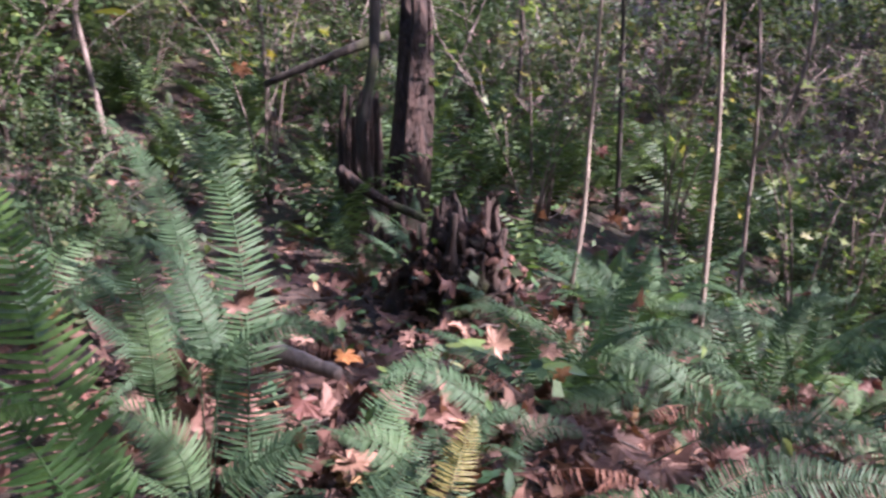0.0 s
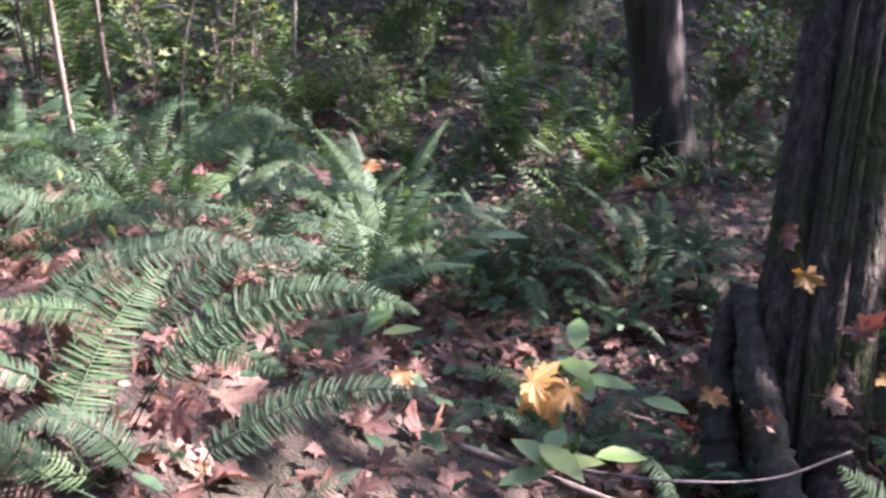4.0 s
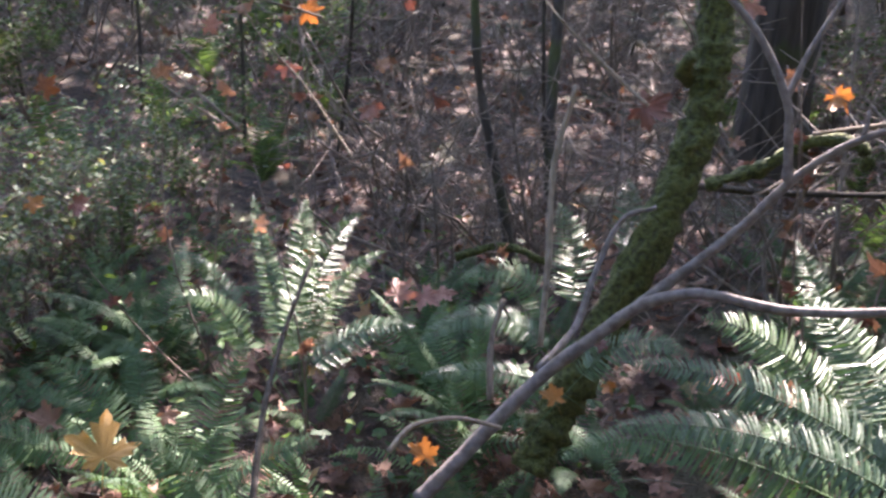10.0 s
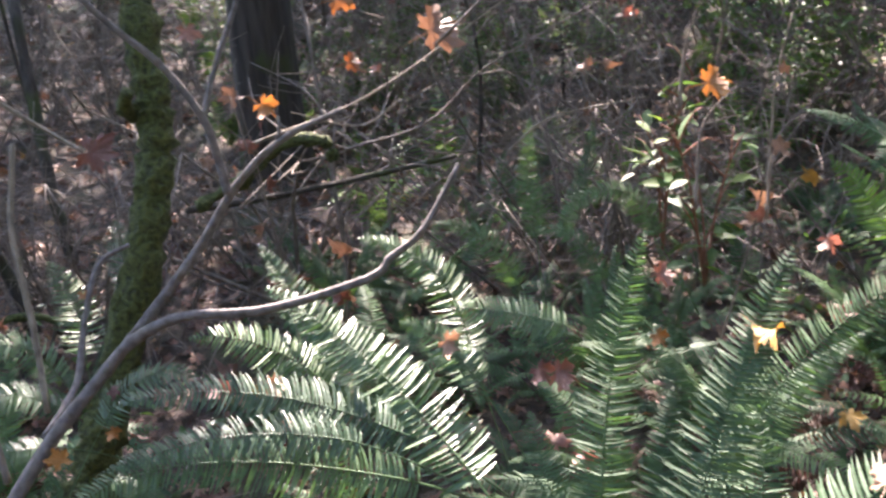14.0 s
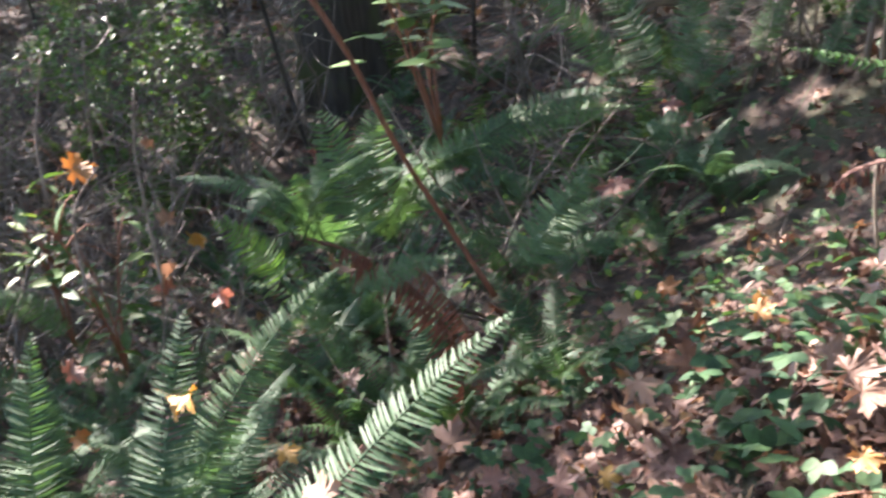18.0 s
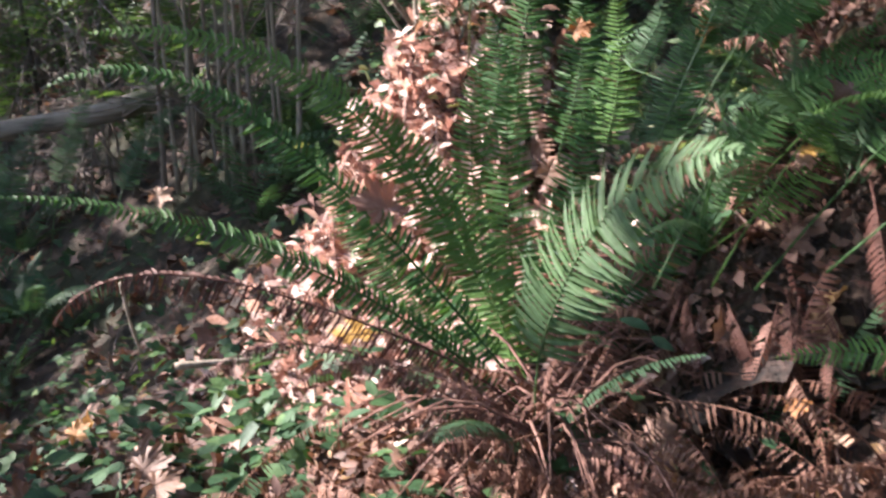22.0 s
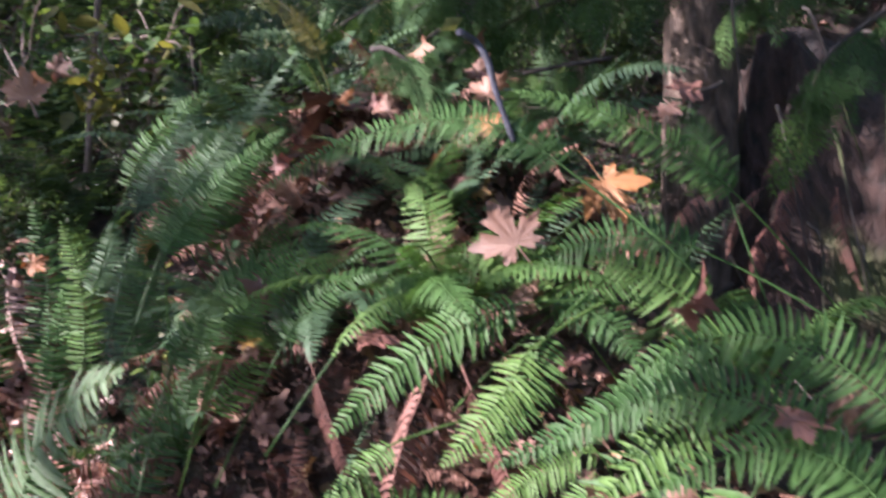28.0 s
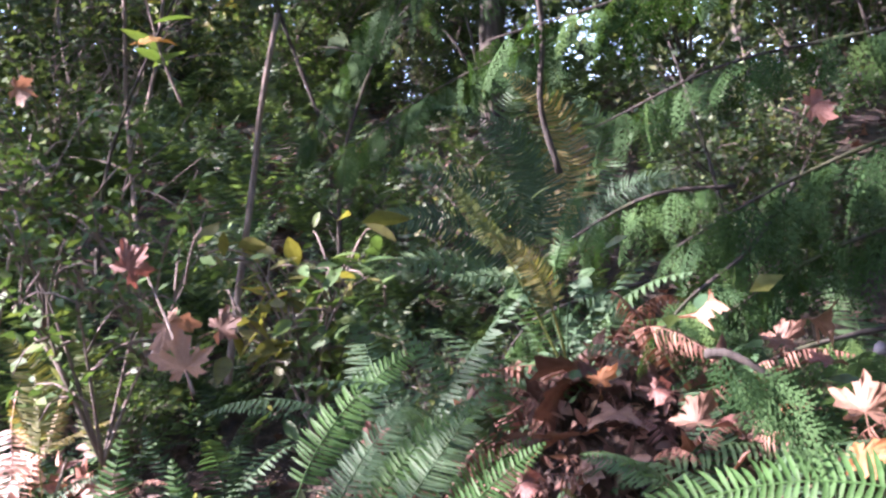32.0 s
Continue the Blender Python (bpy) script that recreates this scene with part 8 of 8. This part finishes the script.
for row in [
    ((0.98, -3.17, -0.22), "tan", 0.12, "lying on the slope", 0.45, 120, 1),
    ((2.83, -1.85, 0.87), "tan", 0.18, "curled on a bare twig", 0.8, 100, 2),
    ((3.60, -0.91, 0.46), "red", 0.19, "hanging from a twig", 0.8, 60, 1),
    ((2.74, -1.12, -0.00), "red", 0.11, "lying on the fern", 0.6, 10, 2),
    ((2.67, -1.26, -0.00), "tan", 0.10, "lying on the fern", 0.6, 70, 2),
    ((3.48, -1.47, 0.56), "orange", 0.12, "hanging on a twig", 0.7, 40, 2),
    ((3.00, -2.86, 0.53), "orange", 0.16, "glowing on a bare twig", 0.7, 90, 2),
    ((2.77, -0.68, -0.14), "orange", 0.09, "hanging by the trunk", 0.8, 190, 1),
    ((3.90, -0.77, -0.17), "orange", 0.07, "caught on a glinting frond", 0.7, 0, 1),
    ((4.65, -1.38, 0.60), "red", 0.14, "hanging on a twig", 0.8, 0, 1),
    ((3.73, -1.84, 0.59), "orange", 0.10, "hanging on a twig", 0.8, 90, 2),
    ((2.58, -2.43, 0.11), "red", 0.10, "hanging among the ferns", 0.8, 90, 2),
    ((2.41, -1.95, 0.01), "red", 0.10, "caught on a fern", 0.7, 30, 2),
    ((2.22, -2.20, 0.15), "orange", 0.07, "caught on a fern", 0.7, 30, 2)]:
    facing_leaf(*row)
for row in [
    ((2.14, -1.86, -0.03), "red", 0.08, "caught on a fern", 0.7, 130, 2),
    ((3.83, -0.21, -0.39), "red", 0.13, "lying in the litter", 0.5, 30, 1),
    ((3.40, -1.74, 0.88), "orange", 0.16, "glowing over the branch", 0.5, 90, 1),
    ((2.80, -0.82, -0.10), "orange", 0.06, "lying on a fern", 0.7, 30, 2),
    ((5.12, 0.63, 0.41), "orange", 0.18, "glowing on a twig", 0.7, 90, 1),
    ((5.03, 0.72, 0.16), "red", 0.15, "hanging on a twig", 0.8, 30, 1),
    ((4.16, -0.09, -0.58), "red", 0.20, "lying in the litter", 0.5, 30, 1),
    ((5.27, 0.35, -0.09), "red", 0.14, "hanging on a twig", 0.8, 30, 2),
    ((5.54, 0.32, 0.08), "tan", 0.13, "hanging on a twig", 0.8, 30, 2),
    ((4.96, 1.07, 0.37), "red", 0.14, "hanging on a twig", 0.8, 90, 1),
    ((3.86, 0.52, -0.16), "tan", 0.10, "caught in the brush", 0.8, 90, 1),
    ((2.77, -0.31, -0.38), "orange", 0.12, "hanging low over the litter", 0.8, 170, 1),
    ((5.40, -0.22, -0.60), "tan", 0.10, "lying in the litter", 0.7, 10, 1),
    ((4.36, -1.34, 0.11), "tan", 0.09, "hanging on a twig", 0.8, 10, 1)]:
    facing_leaf(*row)
for row in [
    ((2.49, -5.51, 0.73), "red", 0.17, "caught on a fern", 0.8, 20, 1),
    ((0.20, -3.64, 0.41), "tan", 0.13, "lying under the fern", 0.5, 20, 1),
    ((0.65, -3.71, 0.21), "red", 0.10, "lying on ground cover", 0.5, 20, 1),
    ((1.94, -4.67, 0.03), "red", 0.14, "lying in the litter", 0.5, 20, 1),
    ((1.05, -3.75, 0.04), "orange", 0.11, "lying in the litter", 0.5, 80, 1),
    ((0.80, -3.58, 0.03), "tan", 0.17, "sunlit on ground cover", 0.5, 80, 1),
    ((-0.57, -3.60, 1.84), "red", 0.12, "caught in a shrub", 0.85, 120, 1),
    ((-0.71, -3.48, 1.70), "tan", 0.09, "caught in a shrub", 0.8, 90, 1),
    ((-0.63, -3.44, 1.64), "tan", 0.13, "hanging in a shrub", 0.85, 170, 0),
    ((-1.42, -2.62, 1.90), "red", 0.07, "caught on cedar", 0.7, 90, 2),
    ((-1.29, -2.81, 1.47), "tan", 0.09, "lying in the litter", 0.7, 190, 2),
    ((-1.45, -2.64, 1.47), "tan", 0.11, "standing in the litter", 0.85, 170, 2),
    ((-1.43, -2.64, 1.41), "orange", 0.09, "lying in the litter", 0.5, 60, 1),
    ((-0.92, -3.89, 1.23), "tan", 0.07, "caught in a shrub", 0.8, 60, 1)]:
    facing_leaf(*row)
for row in [
    ((-1.08, -3.02, 1.39), "red", 0.08, "curled in the litter", 0.6, 60, 2),
    ((-1.35, -3.01, 1.49), "red", 0.07, "curled in the litter", 0.6, 60, 2),
    ((-1.67, -2.67, 1.70), "tan", 0.08, "caught on cedar", 0.6, 60, 2),
    ((-1.32, -3.14, 1.50), "orange", 0.07, "curled in the litter", 0.6, 160, 2),
    ((-0.63, -3.15, 2.18), "yellow", 0.08, "hanging on a thin twig", 0.3, 60, 0),
    ((-0.41, -4.26, 2.35), "tan", 0.10, "hanging in a shrub", 0.8, 60, 2)]:
    facing_leaf(*row)

# leaves caught on the fronds of the near ferns
g = np.random.default_rng(47)
near_ferns = [o for o in bpy.data.objects if o.name.startswith("sword_fern") and o.parent is None and 1.3 < math.hypot(o.location.x - 0.1, o.location.y + 0.9) < 4.6]
colours = ("tan", "red", "tan", "red", "tan", "red", "yellow")
for k in range(90):
    home = near_ferns[int(g.integers(0, len(near_ferns)))]
    kids = [c for c in home.children if c.name.startswith("frond")]
    if not kids:
        continue
    kid = kids[int(g.integers(0, len(kids)))]
    spots = kid.data.vertices
    p = home.location + kid.matrix_local @ spots[int(g.integers(len(spots) // 3, len(spots) * 3 // 4))].co
    leaf((p.x, p.y, p.z + 0.012), colours[k % 7], g.uniform(0.07, 0.14), "caught on a fern frond", (g.uniform(-45, 45), g.uniform(-45, 45)), g.uniform(0, 360), int(g.integers(1, 3)))
# thin seedlings that still hold a few leaves
for k in range(22):
    x, y = g.uniform(3.3, 6.2), g.uniform(-4.4, 1.6)
    o = np.array(on_ground(x, y))
    e = o + [g.normal(0, 0.25), g.normal(0, 0.25), g.uniform(1.1, 2.1)]
    c = glide([o, (o + e) / 2 + g.normal(0, 0.06, 3), e], 12)
    stick([tuple(c[0]), tuple(c[6]), tuple(c[11])], 0.006, 0.002, TWIG, "thin bare seedling with a few hanging leaves", "bare_twig", "twig", 14, 700 + k, 0.06)
    for j in range(3):
        q = c[int(g.integers(6, 12))] + g.normal(0, 0.02, 3)
        leaf(tuple(q), colours[int(g.integers(0, 5))], g.uniform(0.07, 0.13), "hanging on a thin seedling", (g.uniform(40, 90), g.uniform(-30, 30)), g.uniform(0, 360), int(g.integers(1, 3)))

# ---- unseen canopy added to shade the slope ----
# gaps aimed through it: a place that the sun is to reach through each, and its width
SLOPE_GAPS = [(4.26, 0.44, -0.25, 0.28), (4.12, 0.43, -0.44, 0.25), (4.27, 0.66, -0.25, 0.2), (4.23, 0.22, -0.28, 0.25), (4.08, 0.14, -0.39, 0.2), (3.93, 0.88, -0.56, 0.18), (4.33, -0.93, -0.1, 0.25), (4.15, -0.7, -0.15, 0.25),
              (2.68, -1.54, 0.01, 0.22), (2.85, -1.47, 0.08, 0.22), (3.11, -1.39, 0.16, 0.2), (2.41, -1.62, -0.08, 0.2), (2.65, -1.71, 0.08, 0.18), (2.99, -1.68, 0.23, 0.15), (2.87, -2.71, 0.26, 0.15), (2.79, -2.76, 0.17, 0.15), (4.65, -1.71, 0.04, 0.3)]
LEAFY_GAPS = [(1.97, -2.33, 0.32, 0.2), (2.01, -2.4, 0.39, 0.18), (1.47, -2.41, 0.24, 0.3), (1.38, -2.52, 0.32, 0.3), (1.30, -2.64, 0.4, 0.28), (1.46, -2.15, 0.13, 0.16), (1.91, -1.88, -0.03, 0.08), (1.93, -2.67, 0.31, 0.18), (1.22, -3.73, -0.27, 0.08), (2.48, -4.27, 1.05, 0.16)]
STUMP_GAPS = [(0.58, 1.70, 0.31, 0.1), (0.49, 1.59, 0.29, 0.1), (1.02, 1.69, 0.33, 0.1),
              (0.58, 1.77, 0.29, 0.2), (0.48, 1.66, 0.25, 0.18), (0.68, 1.88, 0.33, 0.15), (0.97, 1.62, 0.38, 0.16), (-0.59, 2.39, 0.78, 0.14), (-0.56, 2.28, 0.59, 0.08), (0.03, 2.38, 0.48, 0.16), (-0.04, 2.09, 0.27, 0.15), (-0.3, 2.12, 0.3, 0.1), (2.41, 3.54, -0.01, 0.3), 
              (0.99, 4.42, 0.11, 0.3), (0.41, 4.71, 0.09, 0.3), (2.2, 5.82, -0.37, 0.3), (3.32, 4.47, -1.2, 0.2), (4.48, 5.2, -1.21, 0.2)]
MOUND_GAPS = [(-0.1, -4.62, 0.65, 0.5), (-0.35, -4.7, 0.95, 0.5), (0.05, -4.8, 1.0, 0.5), (0.0, -5.0, 1.45, 0.4), (-0.6, -4.55, 1.0, 0.35), (-0.5, -4.6, 0.5, 0.3), (0.2, -4.65, 0.45, 0.3), (-0.2, -4.55, 0.35, 0.3), (0.02, -4.61, 0.26, 0.45), (-0.21, -4.28, 0.1, 0.5), (0.19, -4.0, 0.01, 0.35), (-0.28, -3.6, 0.23, 0.3), (-0.2, -4.86, 1.26, 0.3), (-0.16, -4.88, 1.53, 0.3), (0.05, -4.75, 1.38, 0.3), (-0.42, -4.05, 1.28, 0.25), (-0.56, -4.02, 1.15, 0.25), (-0.27, -4.13, 1.22, 0.25)]
BANK_GAPS = [(-0.55, -2.36, 1.16, 0.04), (0.7, -2.91, 1.02, 0.24), (0.62, -3.13, 1.23, 0.12), (-1.07, -2.38, 1.04, 0.14), (-0.98, -2.46, 0.96, 0.1), (-1.18, -2.23, 0.95, 0.1), (-1.10, -2.09, 0.84, 0.09), (-1.08, -1.95, 0.72, 0.07), (-1.25, -2.10, 0.96, 0.03), (-0.98, -2.26, 0.79, 0.06), (-1.11, -2.46, 0.98, 0.08), (-1.36, -2.45, 1.18, 0.06), (-1.58, -2.44, 1.26, 0.06), (-1.31, -2.84, 1.41, 0.08),
             (0.10, -2.98, 0.30, 0.22), (0.45, -3.04, 0.14, 0.16), (-0.24, -2.76, 0.30, 0.12), (0.30, -3.52, 0.19, 0.25), (-1.71, -4.16, 1.71, 0.18), (-2.84, -3.69, 1.44, 0.3), (-1.59, -3.04, 1.48, 0.1), (-1.69, -3.45, 1.43, 0.1),
             (-1.25, -2.58, 1.55, 0.08), (-1.35, -2.55, 1.44, 0.05), (-0.43, -4.13, 1.14, 0.2), (-0.61, -4.10, 1.06, 0.2), (-0.70, -3.92, 1.22, 0.2), (-0.36, -4.46, 1.30, 0.2), (-0.45, -3.98, 0.92, 0.2)]
GAPS = SLOPE_GAPS + LEAFY_GAPS + STUMP_GAPS + MOUND_GAPS + BANK_GAPS
g = np.random.default_rng(51)
boles = [tree_a, tree_b, tree_c, tree_f]
s = np.array(TO_SUN)
n = 56000
q = np.stack([g.uniform(-16, 20, n), g.uniform(-19, 16, n), np.full(n, 0.5)], 1)
gap = np.ones(n, dtype=bool)
for x, y, z, wide in GAPS:
    d = q - np.array((x, y, z))
    d = d - (d @ s)[:, None] * s
    gap &= np.linalg.norm(d, axis=1) > (wide + 0.05) * g.uniform(0.8, 1.3, n)
# thinned over both hillsides so that more sun falls there
gap &= (q[:, 1] > -9) | (q[:, 0] > 4.0) | (g.uniform(0, 1, n) < 0.82)
gap &= (q[:, 1] < 3.5) | (q[:, 0] > 5.0) | (g.uniform(0, 1, n) < 0.45)
q = q[gap] + s * g.uniform(7.5, 12, gap.sum())[:, None]
base = np.array([list(b.location) for b in boles])
own = np.argmin(np.linalg.norm(q[:, None, :2] - base[None, :, :2], axis=2), 1)
for k, b in enumerate(boles):
    m = own == k
    c = int(m.sum())
    v, f = strew(STARS, q[m] - base[k], np.where(q[m][:, 0] > 11.5, 0.44, 0.33) * g.uniform(0.7, 1.3, c), turns(c, 0.5, g), g)
    # out of view, hung on the nearest trunk only to cast dappled shade
    part("crown", tri_mesh("crown", v, f, CANOPY), b, "unseen yellow-green leaf layer added to shade the slope")
    for j in range(14):
        e = q[m][int(g.integers(0, c))]
        h0 = base[k] + [0, 0, max(3.5, (e[2] - base[k][2]) * 0.6)]
        ts = np.linspace(0.15, 1, 12)[:, None]
        way = h0 + ts * (e - h0)
        near = min(np.linalg.norm((way - np.array(c2[:3])) - ((way - np.array(c2[:3])) @ s)[:, None] * s, axis=1).min() for c2 in GAPS)
        if near < 0.35:
            continue
        limb(b, [tuple(h0), tuple((h0 + e) / 2 + [0, 0, 0.4]), tuple(e)], 0.05, 0.012, BARK, "limb", 10, 6, 0.06, seed=800 + 20 * k + j)

# ---- woods all round ----
g = np.random.default_rng(61)


def wood_tree(at, seed, high=13.0):
    g2 = np.random.default_rng(seed)
    r = g2.uniform(0.1, 0.22)
    ob = thing("forest_tree", at, "tall forest tree with a dark trunk in dense woods", "tree", "woods")
    v, f = tube([(0, 0, -0.3), (0.1, 0.05, high * 0.4), (g2.normal(0, 0.5), g2.normal(0, 0.5), high)], r * 1.15, r * 0.4, 14, 12, 0.04, seed=seed)
    part("trunk", tri_mesh("trunk", v, f, BARK), ob)
    n = 3800
    z = high * g2.uniform(0.06, 1.0, n)
    rad = (0.6 + 2.6 * np.sqrt(np.maximum(0, 1 - z / high * 0.85))) * g2.uniform(0.15, 1, n) ** 0.6
    a = np.floor(g2.uniform(0, 13, n)) / 13 * 6.28 + g2.normal(0, 0.25, n) + z * 1.7
    p = np.stack([rad * np.cos(a), rad * np.sin(a), z + 0.25 * np.sin(a * 3 + z * 2) - 0.12 * rad], 1)
    v, f = strew([SMALL, OVAL], p, 0.27 * g2.uniform(0.5, 1.3, n), turns(n, 0.6, g2), g2)
    part("crown", tri_mesh("crown", v, f, CANOPY if seed % 3 == 0 else DARK_LEAF), ob)
    limbs = []
    for j in range(9):
        zz = high * (0.2 + 0.08 * j)
        aa = j * 2.4
        e = np.array([math.cos(aa), math.sin(aa), 0]) * 1.9
        v, f = tube([(0, 0, zz), (e[0] * 0.5, e[1] * 0.5, zz + 0.2), (e[0], e[1], zz + 0.1)], 0.04, 0.01, 6, 5)
        limbs.append((v, f))
    part("limb", tri_mesh("limb", *join(limbs), BARK), ob)
    return ob


protos = []
made = 0
while made < 100:
    a, r = g.uniform(0, 2 * np.pi), 10.5 + 24 * g.uniform(0, 1) ** 0.8
    x, y = 0.2 + r * math.sin(a), -0.7 + r * math.cos(a)
    if 0.97 * x - 0.242 * y > 0.82 * r and r < 30 or abs(math.degrees(math.atan2(x, y + 0.7)) + 150) < 3:
        continue
    if abs(x) < 3.5 and 0 < y < 11 or (x > -3 and y > 4 and r < 19):
        continue
    z = float(height(x, y))
    if made < 6:
        protos.append(wood_tree((x, y, z), 900 + made, (13, 9, 15, 11, 7, 14)[made]))
    else:
        lean = (-2.6, -7.0) if y < -5 and x < 3 else (0, 0)
        copy_thing(protos[made % 6], pose(x, y, z, lean[0] + g.normal(0, 2), lean[1] + g.normal(0, 2), 0) @ pose(0, 0, 0, 0, 0, g.uniform(0, 360)))
    made += 1
